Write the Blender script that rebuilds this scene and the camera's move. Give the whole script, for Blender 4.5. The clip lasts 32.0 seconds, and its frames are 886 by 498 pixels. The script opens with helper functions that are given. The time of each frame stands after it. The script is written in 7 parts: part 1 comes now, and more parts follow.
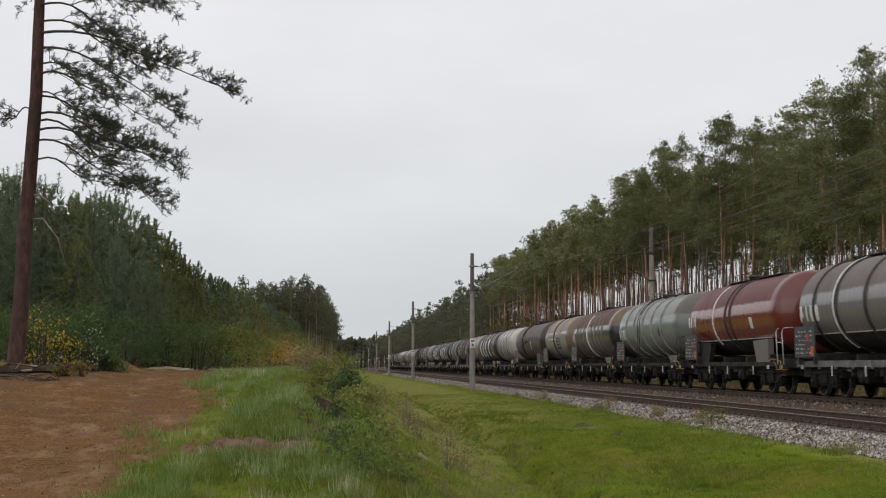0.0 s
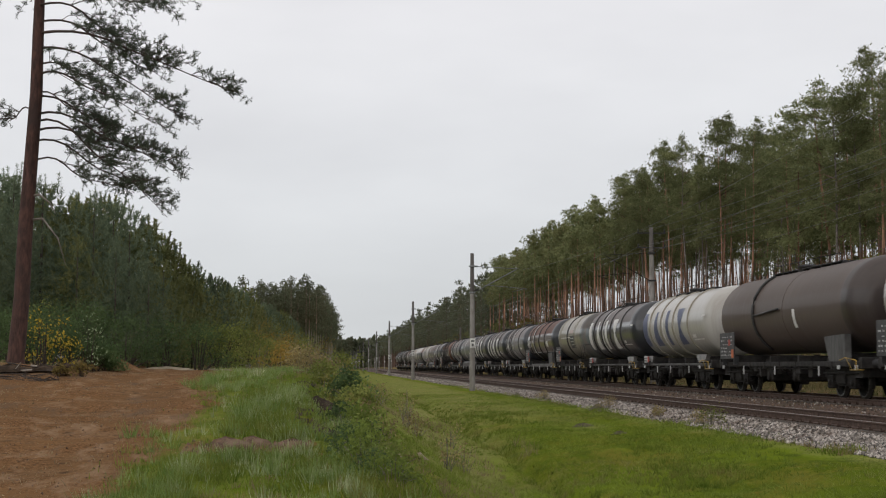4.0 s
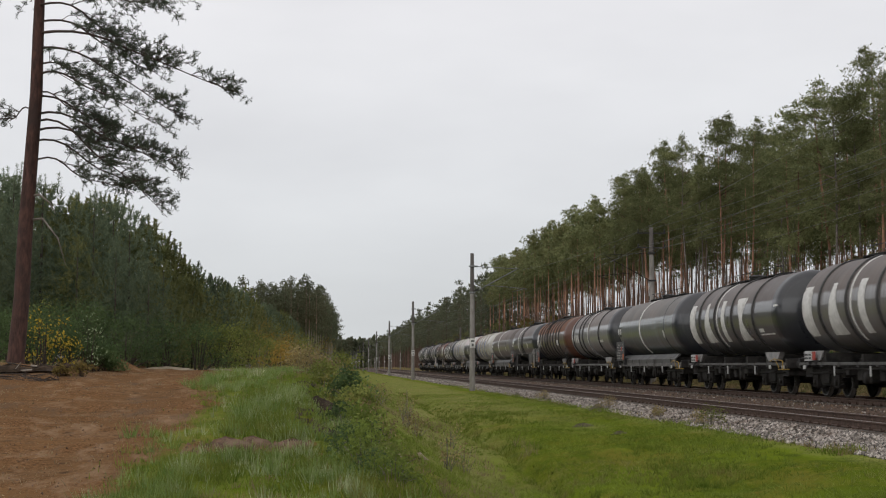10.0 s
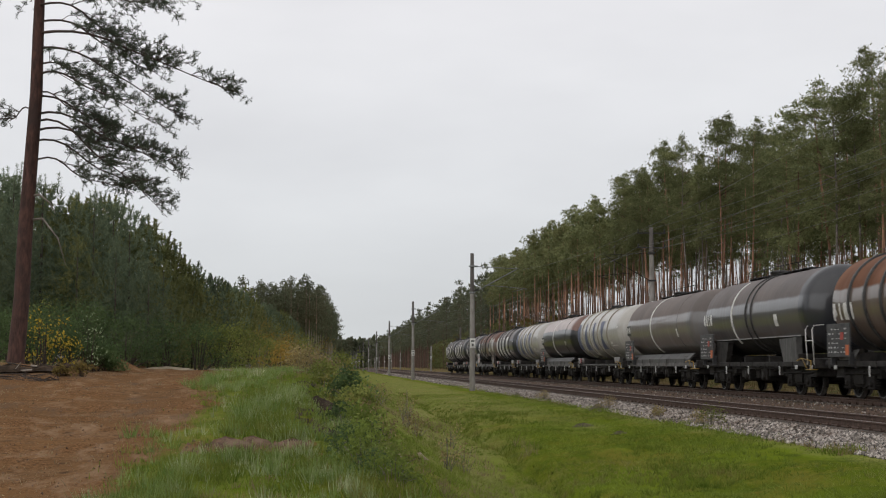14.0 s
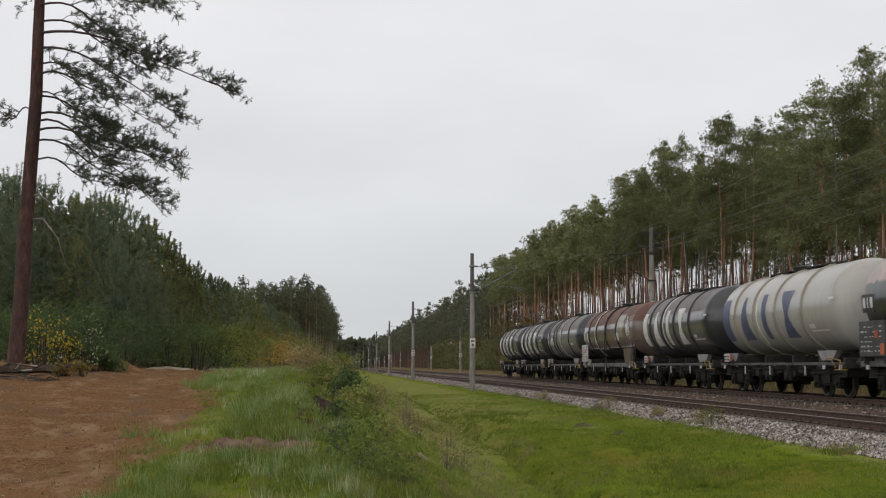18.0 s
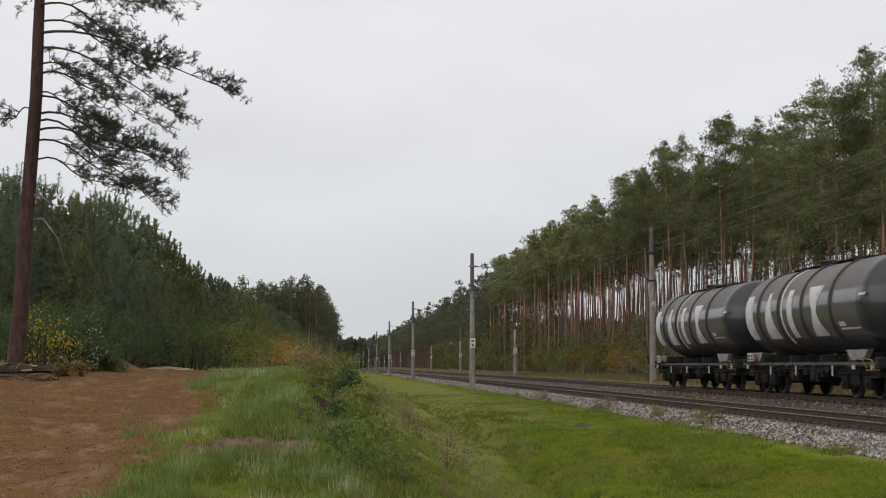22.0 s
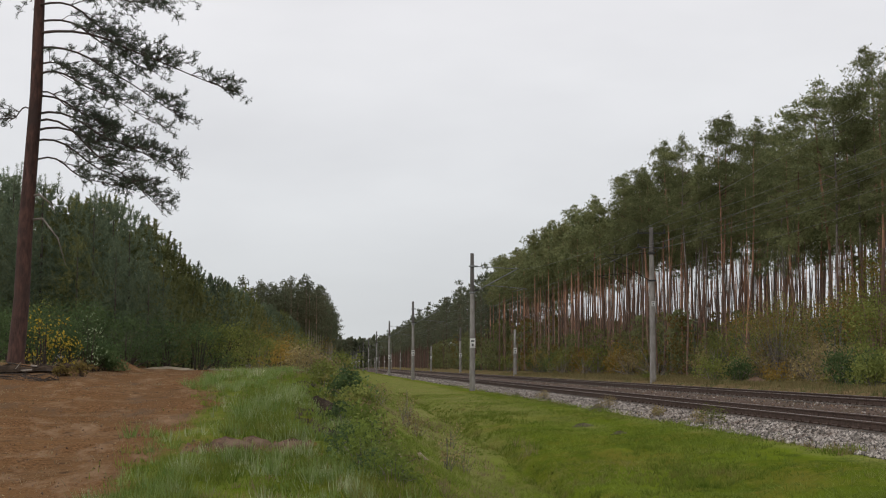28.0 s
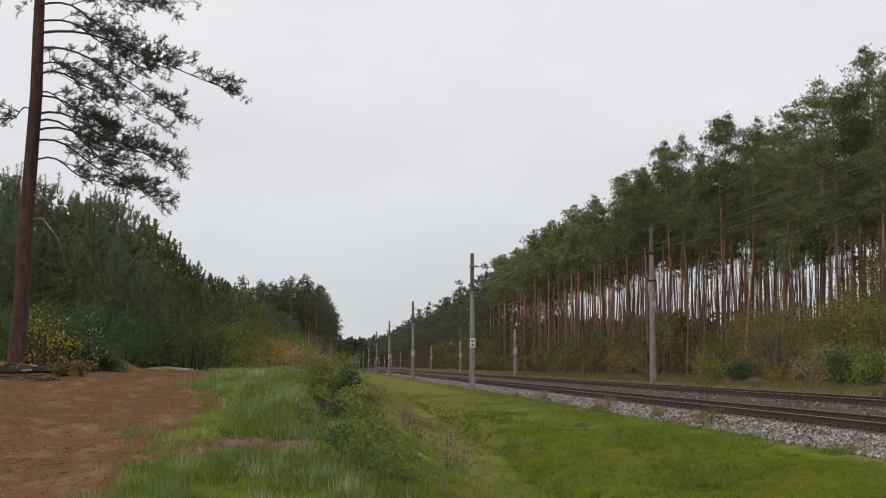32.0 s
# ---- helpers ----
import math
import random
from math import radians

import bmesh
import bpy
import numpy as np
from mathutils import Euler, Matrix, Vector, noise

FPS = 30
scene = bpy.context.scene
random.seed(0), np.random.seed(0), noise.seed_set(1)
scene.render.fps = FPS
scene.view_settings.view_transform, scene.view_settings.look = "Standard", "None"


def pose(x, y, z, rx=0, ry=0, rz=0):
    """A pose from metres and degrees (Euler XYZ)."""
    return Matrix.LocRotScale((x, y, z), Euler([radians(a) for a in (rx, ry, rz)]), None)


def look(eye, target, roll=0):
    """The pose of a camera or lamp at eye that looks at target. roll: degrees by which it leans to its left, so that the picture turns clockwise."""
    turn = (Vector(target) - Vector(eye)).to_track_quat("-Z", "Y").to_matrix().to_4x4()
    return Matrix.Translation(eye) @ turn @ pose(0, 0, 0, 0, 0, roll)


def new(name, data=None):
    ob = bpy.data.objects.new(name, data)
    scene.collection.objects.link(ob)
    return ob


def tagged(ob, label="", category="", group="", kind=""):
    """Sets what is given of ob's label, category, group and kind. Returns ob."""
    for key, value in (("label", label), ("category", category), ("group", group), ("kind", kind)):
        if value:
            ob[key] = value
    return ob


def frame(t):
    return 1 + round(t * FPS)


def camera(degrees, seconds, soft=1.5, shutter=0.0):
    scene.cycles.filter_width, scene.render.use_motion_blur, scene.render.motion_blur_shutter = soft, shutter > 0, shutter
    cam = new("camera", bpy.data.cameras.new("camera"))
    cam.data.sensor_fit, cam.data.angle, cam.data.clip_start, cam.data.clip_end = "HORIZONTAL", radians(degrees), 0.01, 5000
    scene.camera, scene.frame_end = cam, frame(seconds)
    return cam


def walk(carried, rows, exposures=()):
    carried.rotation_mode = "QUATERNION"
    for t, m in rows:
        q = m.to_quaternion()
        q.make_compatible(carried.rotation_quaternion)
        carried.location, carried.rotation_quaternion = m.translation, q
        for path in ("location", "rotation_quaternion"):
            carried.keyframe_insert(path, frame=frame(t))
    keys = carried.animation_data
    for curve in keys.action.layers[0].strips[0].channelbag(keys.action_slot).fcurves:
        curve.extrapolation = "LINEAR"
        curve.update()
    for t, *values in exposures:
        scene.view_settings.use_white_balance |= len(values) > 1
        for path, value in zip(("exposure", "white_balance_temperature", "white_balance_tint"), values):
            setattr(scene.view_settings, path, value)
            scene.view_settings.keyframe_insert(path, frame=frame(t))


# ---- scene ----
W, HPX, FOCAL = 1568.0, 882.0, 2400.0
EYE = (0.0, 0.0, 1.17)
cam = camera(2 * math.degrees(math.atan(784.0 / FOCAL)), 32.0, soft=1.1, shutter=0.2)
AIM = (EYE[0] + 0.0800, EYE[1] + 1.0, EYE[2] + 0.0865)
walk(cam, [(0.0, look(EYE, AIM, 0.0)), (32.0, look(EYE, AIM, 0.0))], exposures=((0.0, 0.0), (32.0, 0.0)))

# ---- sky and light ----
world = bpy.data.worlds.new("overcast_sky")
scene.world = world
world.use_nodes = True
wn, wl = world.node_tree.nodes, world.node_tree.links
bg = wn["Background"]
sky = wn.new("ShaderNodeTexSky")
sky.sky_type, sky.sun_disc = "NISHITA", False
sky.sun_elevation, sky.sun_rotation = radians(38), radians(-130)
skyscale = wn.new("ShaderNodeMix")
skyscale.data_type, skyscale.blend_type = "RGBA", "MULTIPLY"
skyscale.inputs[0].default_value = 1.0
skyscale.inputs[7].default_value = (0.1, 0.1, 0.1, 1)
wl.new(sky.outputs[0], skyscale.inputs[6])
wco = wn.new("ShaderNodeTexCoord")
sep = wn.new("ShaderNodeSeparateXYZ")
wl.new(wco.outputs["Generated"], sep.inputs[0])
ramp = wn.new("ShaderNodeValToRGB")
ramp.color_ramp.elements[0].position, ramp.color_ramp.elements[0].color = 0.0, (0.63, 0.655, 0.675, 1)
ramp.color_ramp.elements[1].position, ramp.color_ramp.elements[1].color = 0.26, (0.87, 0.865, 0.885, 1)
wl.new(sep.outputs[2], ramp.inputs[0])
wmap = wn.new("ShaderNodeMapping")
wmap.inputs["Scale"].default_value = (3, 3, 9)
wl.new(wco.outputs["Generated"], wmap.inputs[0])
cloud = wn.new("ShaderNodeTexNoise")
cloud.inputs["Scale"].default_value, cloud.inputs["Detail"].default_value = 1.3, 4
wl.new(wmap.outputs[0], cloud.inputs[0])
cr = wn.new("ShaderNodeValToRGB")
cr.color_ramp.elements[0].position, cr.color_ramp.elements[0].color = 0.3, (0.93, 0.93, 0.935, 1)
cr.color_ramp.elements[1].position, cr.color_ramp.elements[1].color = 0.7, (1.05, 1.05, 1.05, 1)
wl.new(cloud.outputs[0], cr.inputs[0])
cm = wn.new("ShaderNodeMix")
cm.data_type, cm.blend_type = "RGBA", "MULTIPLY"
cm.inputs[0].default_value = 1.0
wl.new(ramp.outputs[0], cm.inputs[6])
wl.new(cr.outputs[0], cm.inputs[7])
veil = wn.new("ShaderNodeMix")
veil.data_type = "RGBA"
veil.inputs[0].default_value = 0.95
wl.new(skyscale.outputs[2], veil.inputs[6])
wl.new(cm.outputs[2], veil.inputs[7])
wl.new(veil.outputs[2], bg.inputs[0])
bg.inputs[1].default_value = 1.0

sun = new("sun", bpy.data.lights.new("sun", "SUN"))
sun.data.energy, sun.data.angle, sun.data.color = 0.7, radians(80), (1.0, 0.96, 0.9)
sun.matrix_world = look((-30, -20, 45), (10, 30, 0))


# ---- materials ----
def nodes_of(name):
    m = bpy.data.materials.new(name)
    m.use_nodes = True
    t = m.node_tree
    return m, t.nodes, t.links, t.nodes["Principled BSDF"]


def mixer(n, l, fac, a, b, blend="MIX"):
    x = n.new("ShaderNodeMix")
    x.data_type, x.blend_type = "RGBA", blend
    for sock, val in ((x.inputs[0], fac), (x.inputs[6], a), (x.inputs[7], b)):
        if isinstance(val, bpy.types.NodeSocket):
            l.new(val, sock)
        elif isinstance(val, tuple):
            sock.default_value = (*val, 1)
        else:
            sock.default_value = val
    return x.outputs[2]


def ramped(n, l, value, lo, hi):
    r = n.new("ShaderNodeMapRange")
    l.new(value, r.inputs[0])
    r.inputs[1].default_value, r.inputs[2].default_value = lo, hi
    return r.outputs[0]


def noisy(n, l, scale, detail=5, stretch=None, rough=0.6):
    co = n.new("ShaderNodeTexCoord")
    t = n.new("ShaderNodeTexNoise")
    t.inputs["Scale"].default_value, t.inputs["Detail"].default_value, t.inputs["Roughness"].default_value = scale, detail, rough
    if stretch:
        mp = n.new("ShaderNodeMapping")
        mp.inputs["Scale"].default_value = stretch
        l.new(co.outputs["Object"], mp.inputs[0])
        l.new(mp.outputs[0], t.inputs[0])
    else:
        l.new(co.outputs["Object"], t.inputs[0])
    return t.outputs[0]


def bumped(n, l, b, height, strength, dist):
    k = n.new("ShaderNodeBump")
    k.inputs["Strength"].default_value, k.inputs["Distance"].default_value = strength, dist
    l.new(height, k.inputs["Height"])
    l.new(k.outputs[0], b.inputs["Normal"])


def varied(n, l, colour, amount):
    """Shift the brightness of each object a little, by its own random number."""
    oi = n.new("ShaderNodeObjectInfo")
    r = n.new("ShaderNodeMapRange")
    l.new(oi.outputs["Random"], r.inputs[0])
    r.inputs[3].default_value, r.inputs[4].default_value = 1 - amount, 1 + amount
    h = n.new("ShaderNodeHueSaturation")
    l.new(r.outputs[0], h.inputs["Value"])
    l.new(colour, h.inputs["Color"])
    return h.outputs[0]


def surface(name, c1, c2, scale, rough=0.7, bump=0.3, dist=0.01, metal=0.0, c3=None, scale3=0.4, stretch=None, vary=0.0, spec=0.4, island=None):
    m, n, l, b = nodes_of(name)
    fine = noisy(n, l, scale, 6, stretch)
    col = mixer(n, l, ramped(n, l, fine, 0.35, 0.65), c1, c2)
    if c3:
        col = mixer(n, l, ramped(n, l, noisy(n, l, scale3, 4), 0.5, 0.72), col, c3)
    if vary:
        col = varied(n, l, col, vary)
    if island:
        gi = n.new("ShaderNodeNewGeometry")
        r = n.new("ShaderNodeMapRange")
        l.new(gi.outputs["Random Per Island"], r.inputs[0])
        r.inputs[3].default_value, r.inputs[4].default_value = island
        hs = n.new("ShaderNodeHueSaturation")
        l.new(r.outputs[0], hs.inputs["Value"])
        l.new(col, hs.inputs["Color"])
        col = hs.outputs[0]
    l.new(col, b.inputs["Base Color"])
    b.inputs["Roughness"].default_value, b.inputs["Metallic"].default_value = rough, metal
    b.inputs["Specular IOR Level"].default_value = spec
    if bump:
        bumped(n, l, b, fine, bump, dist)
    return m


def paint(name, colour, grime, rough=0.3, amount=0.5, rust=None, dust=0.5, film_colour=(0.11, 0.085, 0.073)):
    """Weathered tank paint: a matt film of brown dust with a ragged edge over the crown, streaks that run down round the barrel, patches of grime."""
    m, n, l, b = nodes_of(name)
    streak = noisy(n, l, 1.0, 5, (0.6, 5.0, 0.35), 0.65)
    patch = noisy(n, l, 0.55, 6)
    col = mixer(n, l, ramped(n, l, streak, 0.5, 0.8), colour, grime)
    col = mixer(n, l, ramped(n, l, patch, 0.68 - 0.3 * amount, 0.9), col, grime)
    if rust:
        col = mixer(n, l, ramped(n, l, noisy(n, l, 0.8, 7, (1, 1.6, 0.7)), 0.5, 0.62), col, rust)
    co = n.new("ShaderNodeTexCoord")
    up = n.new("ShaderNodeSeparateXYZ")
    l.new(co.outputs["Object"], up.inputs[0])
    line = n.new("ShaderNodeMath")
    line.operation = "MULTIPLY_ADD"
    line.inputs[1].default_value = 0.22
    l.new(noisy(n, l, 0.9, 5, (0.4, 1.0, 0.5)), line.inputs[0])
    l.new(up.outputs[2], line.inputs[2])
    film = n.new("ShaderNodeMath")
    film.operation = "MULTIPLY"
    film.inputs[1].default_value = dust
    l.new(ramped(n, l, line.outputs[0], 3.27, 3.35), film.inputs[0])
    col = mixer(n, l, film.outputs[0], col, mixer(n, l, ramped(n, l, patch, 0.35, 0.65), tuple(0.8 * c for c in film_colour), tuple(1.25 * c for c in film_colour)))
    col = varied(n, l, col, 0.06)
    l.new(col, b.inputs["Base Color"])
    r = n.new("ShaderNodeMapRange")
    l.new(streak, r.inputs[0])
    r.inputs[1].default_value, r.inputs[2].default_value, r.inputs[3].default_value, r.inputs[4].default_value = 0.3, 0.8, rough, rough + 0.2
    dull = n.new("ShaderNodeMath")
    dull.operation = "MULTIPLY_ADD"
    dull.inputs[1].default_value = 0.35
    l.new(film.outputs[0], dull.inputs[0])
    l.new(r.outputs[0], dull.inputs[2])
    l.new(dull.outputs[0], b.inputs["Roughness"])
    gloss = n.new("ShaderNodeMath")
    gloss.operation = "MULTIPLY_ADD"
    gloss.inputs[1].default_value, gloss.inputs[2].default_value = -0.45, 0.45
    gloss.use_clamp = True
    l.new(film.outputs[0], gloss.inputs[0])
    l.new(gloss.outputs[0], b.inputs["Specular IOR Level"])
    coat = n.new("ShaderNodeMath")
    coat.operation = "MULTIPLY_ADD"
    coat.inputs[1].default_value, coat.inputs[2].default_value = -0.9, max(0.15, 0.95 - 1.3 * rough)
    coat.use_clamp = True
    l.new(film.outputs[0], coat.inputs[0])
    l.new(coat.outputs[0], b.inputs["Coat Weight"])
    b.inputs["Coat Roughness"].default_value = 0.04
    bumped(n, l, b, noisy(n, l, 0.9, 2), 0.05, 0.02)
    return m


def foliage(name, c1, c2, scale=0.8, vary=0.15, c3=None):
    m, n, l, b = nodes_of(name)
    col = mixer(n, l, ramped(n, l, noisy(n, l, scale, 4), 0.35, 0.65), c1, c2)
    if c3:
        col = mixer(n, l, ramped(n, l, noisy(n, l, scale * 0.45, 4), 0.52, 0.66), col, c3)
    gi = n.new("ShaderNodeNewGeometry")
    r = n.new("ShaderNodeMapRange")
    l.new(gi.outputs["Random Per Island"], r.inputs[0])
    r.inputs[3].default_value, r.inputs[4].default_value = 0.76, 1.24
    h = n.new("ShaderNodeHueSaturation")
    l.new(r.outputs[0], h.inputs["Value"])
    l.new(col, h.inputs["Color"])
    col = varied(n, l, h.outputs[0], vary)
    l.new(col, b.inputs["Base Color"])
    b.inputs["Roughness"].default_value, b.inputs["Specular IOR Level"].default_value = 0.8, 0.1
    thin = n.new("ShaderNodeBsdfTranslucent")
    l.new(col, thin.inputs["Color"])
    both = n.new("ShaderNodeMixShader")
    both.inputs[0].default_value = 0.4
    l.new(b.outputs[0], both.inputs[1])
    l.new(thin.outputs[0], both.inputs[2])
    l.new(both.outputs[0], n["Material Output"].inputs[0])
    return m


def ground_material():
    """Grass, bare earth and needle litter, mixed by where each grows."""
    m, n, l, b = nodes_of("ground_cover")
    a = n.new("ShaderNodeAttribute")
    a.attribute_name = "cover"
    s = n.new("ShaderNodeSeparateColor")
    l.new(a.outputs["Color"], s.inputs[0])
    fine, mid, big = noisy(n, l, 9, 6), noisy(n, l, 1.1, 6), noisy(n, l, 0.22, 4)
    grass = mixer(n, l, ramped(n, l, fine, 0.3, 0.7), (0.054, 0.078, 0.007), (0.155, 0.172, 0.020))
    grass = mixer(n, l, ramped(n, l, noisy(n, l, 3.2, 6, (1, 0.6, 1)), 0.48, 0.66), grass, (0.067, 0.103, 0.008))
    grass = mixer(n, l, ramped(n, l, mid, 0.52, 0.75), grass, (0.211, 0.182, 0.042))
    grass = mixer(n, l, ramped(n, l, big, 0.42, 0.62), grass, (0.104, 0.140, 0.014))
    grass = mixer(n, l, ramped(n, l, noisy(n, l, 0.6, 5, (1, 0.45, 1)), 0.5, 0.64), grass, (0.161, 0.144, 0.026))
    grass = mixer(n, l, ramped(n, l, noisy(n, l, 0.35, 6, (1, 0.5, 1), 0.65), 0.5, 0.62), grass, (0.133, 0.175, 0.015))
    grass = mixer(n, l, ramped(n, l, noisy(n, l, 1.7, 6, (1, 0.5, 1), 0.7), 0.54, 0.64), grass, (0.065, 0.091, 0.012))
    earth = mixer(n, l, ramped(n, l, noisy(n, l, 22, 6), 0.35, 0.65), (0.06, 0.029, 0.014), (0.26, 0.142, 0.068))
    earth = mixer(n, l, ramped(n, l, mid, 0.42, 0.7), earth, (0.19, 0.104, 0.048))
    earth = mixer(n, l, ramped(n, l, big, 0.48, 0.66), earth, (0.15, 0.086, 0.043))
    earth = mixer(n, l, ramped(n, l, noisy(n, l, 0.8, 7, (0.5, 1.6, 1), 0.7), 0.52, 0.7), earth, (0.205, 0.128, 0.073))
    earth = mixer(n, l, ramped(n, l, noisy(n, l, 7, 6, (0.7, 1.4, 1), 0.75), 0.54, 0.66), earth, (0.1, 0.054, 0.027))
    earth = mixer(n, l, ramped(n, l, noisy(n, l, 2.6, 6), 0.6, 0.7), earth, (0.085, 0.052, 0.031))
    earth = mixer(n, l, ramped(n, l, noisy(n, l, 1.3, 6, (1.3, 0.5, 1), 0.7), 0.52, 0.68), earth, (0.255, 0.165, 0.1))
    earth = mixer(n, l, ramped(n, l, noisy(n, l, 0.5, 6, (1.6, 0.5, 1), 0.7), 0.55, 0.66), earth, (0.13, 0.088, 0.058))
    litter = mixer(n, l, ramped(n, l, fine, 0.3, 0.7), (0.14, 0.095, 0.05), (0.22, 0.16, 0.085))
    litter = mixer(n, l, ramped(n, l, mid, 0.45, 0.65), litter, (0.07, 0.085, 0.03))
    jag = n.new("ShaderNodeMath")
    jag.operation = "MULTIPLY_ADD"
    jag.inputs[1].default_value, jag.inputs[2].default_value = 0.9, -0.45
    l.new(mid, jag.inputs[0])
    jag2 = n.new("ShaderNodeMath")
    jag2.operation = "MULTIPLY_ADD"
    jag2.inputs[1].default_value, jag2.inputs[2].default_value = 0.7, -0.35
    l.new(fine, jag2.inputs[0])

    def edged(channel, lo=0.38, hi=0.62):
        x = n.new("ShaderNodeMath")
        l.new(channel, x.inputs[0])
        l.new(jag.outputs[0], x.inputs[1])
        y = n.new("ShaderNodeMath")
        l.new(x.outputs[0], y.inputs[0])
        l.new(jag2.outputs[0], y.inputs[1])
        return ramped(n, l, y.outputs[0], lo, hi)
    grass = mixer(n, l, edged(s.outputs[1], 0.15, 0.95), grass, mixer(n, l, ramped(n, l, fine, 0.3, 0.7), (0.16, 0.165, 0.052), (0.28, 0.272, 0.105)))
    col = mixer(n, l, edged(s.outputs[0]), grass, earth)
    col = mixer(n, l, edged(s.outputs[2]), col, litter)
    l.new(col, b.inputs["Base Color"])
    b.inputs["Roughness"].default_value, b.inputs["Specular IOR Level"].default_value = 1.0, 0.0
    bumped(n, l, b, mixer(n, l, 0.5, fine, mid), 0.8, 0.12)
    return m


M = {}
M["ground"] = ground_material()
M["ballast"] = surface("ballast_bed", (0.045, 0.026, 0.018), (0.12, 0.074, 0.05), 14, 0.95, 0.9, 0.04, c3=(0.085, 0.06, 0.036), scale3=0.7)
M["stone"] = surface("ballast_stone", (0.25, 0.215, 0.185), (0.48, 0.43, 0.385), 3, 0.9, 0.3, 0.01, c3=(0.17, 0.12, 0.09), scale3=0.7, island=(0.12, 1.3))
M["stone_rusty"] = surface("rusty_stone", (0.1, 0.064, 0.042), (0.2, 0.135, 0.09), 3, 0.9, 0.3, 0.01, c3=(0.08, 0.075, 0.04), scale3=0.6, island=(0.4, 1.6))
M["rail"] = surface("rail_steel", (0.05, 0.03, 0.022), (0.1, 0.062, 0.046), 8, 0.8, 0.2, 0.003, metal=0.05)
M["railhead"] = surface("polished_railhead", (0.12, 0.095, 0.08), (0.22, 0.18, 0.16), 5, 0.5, 0.05, 0.001, metal=0.5)
M["sleeper"] = surface("concrete_sleeper", (0.05, 0.04, 0.033), (0.1, 0.08, 0.065), 12, 0.9, 0.4, 0.01, vary=0.15)
M["concrete"] = surface("mast_concrete", (0.2, 0.185, 0.17), (0.32, 0.3, 0.28), 5, 0.9, 0.3, 0.01, c3=(0.2, 0.18, 0.165), scale3=1.2, stretch=(1, 1, 0.25))
M["concrete_dark"] = surface("mast_concrete_dark", (0.07, 0.062, 0.057), (0.13, 0.117, 0.107), 5, 0.9, 0.3, 0.01, stretch=(1, 1, 0.25))
M["galv"] = surface("galvanised_steel", (0.16, 0.165, 0.17), (0.27, 0.275, 0.28), 10, 0.55, 0.1, 0.002, metal=0.5)
M["dark_steel"] = surface("dark_steel", (0.02, 0.02, 0.022), (0.05, 0.047, 0.045), 8, 0.65, 0.2, 0.004, metal=0.2)
M["bogie"] = surface("bogie_grime", (0.008, 0.0075, 0.007), (0.024, 0.021, 0.018), 6, 0.75, 0.3, 0.006, metal=0.1, spec=0.2)
M["wheel"] = surface("wheel_steel", (0.005, 0.005, 0.005), (0.013, 0.012, 0.011), 5, 0.7, 0.2, 0.004, metal=0.2, spec=0.12)
M["tread"] = surface("worn_tread", (0.04, 0.038, 0.036), (0.12, 0.115, 0.11), 6, 0.4, 0.05, 0.001, metal=0.7)
M["frame_grey"] = surface("frame_grey", (0.09, 0.088, 0.086), (0.19, 0.185, 0.18), 3, 0.7, 0.2, 0.004, c3=(0.08, 0.07, 0.065), scale3=1.1)
M["frame_dark"] = surface("frame_dark", (0.014, 0.013, 0.013), (0.042, 0.038, 0.035), 4, 0.7, 0.2, 0.004, spec=0.2)
M["skirt_grey"] = surface("skirt_grey", (0.045, 0.044, 0.043), (0.115, 0.112, 0.108), 3, 0.6, 0.2, 0.004, c3=(0.03, 0.027, 0.025), scale3=0.9, stretch=(1, 3, 0.6))
M["bracket"] = surface("bracket_light", (0.19, 0.19, 0.19), (0.33, 0.325, 0.32), 3, 0.65, 0.15, 0.003, c3=(0.16, 0.14, 0.13), scale3=1.4)
M["yellow"] = surface("yellow_paint", (0.3, 0.18, 0.025), (0.42, 0.28, 0.05), 5, 0.6, 0.1, 0.002, c3=(0.06, 0.045, 0.03), scale3=2.5)
M["white"] = surface("white_marking", (0.55, 0.54, 0.52), (0.72, 0.71, 0.69), 4, 0.55, 0.05, 0.001, c3=(0.4, 0.38, 0.36), scale3=1.6)
M["blue"] = surface("blue_marking", (0.06, 0.075, 0.15), (0.1, 0.115, 0.18), 4, 0.5, 0.05, 0.001, c3=(0.22, 0.22, 0.23), scale3=0.9)
M["orange"] = surface("orange_plate", (0.45, 0.1, 0.035), (0.55, 0.15, 0.05), 4, 0.55, 0.05, 0.001)
M["red"] = surface("red_plate", (0.33, 0.045, 0.035), (0.42, 0.08, 0.06), 4, 0.55, 0.05, 0.001)
M["board"] = surface("board_dark", (0.035, 0.035, 0.037), (0.07, 0.07, 0.07), 5, 0.6, 0.1, 0.002)
M["board_light"] = surface("board_light", (0.4, 0.41, 0.41), (0.52, 0.52, 0.51), 5, 0.6, 0.1, 0.002, c3=(0.25, 0.23, 0.21), scale3=2)
M["ring_dark"] = surface("ring_dark", (0.02, 0.02, 0.02), (0.05, 0.047, 0.045), 4, 0.55, 0.1, 0.002)
M["bark"] = surface("pine_bark", (0.102, 0.064, 0.049), (0.216, 0.136, 0.101), 6, 0.95, 0.8, 0.03, stretch=(1, 1, 0.25), vary=0.3, island=(0.45, 1.4))
M["bark_red"] = surface("pine_bark_red", (0.230, 0.121, 0.076), (0.414, 0.224, 0.143), 6, 0.9, 0.6, 0.02, c3=(0.115, 0.074, 0.058), scale3=0.7, stretch=(1, 1, 0.3), vary=0.3, island=(0.4, 1.35))
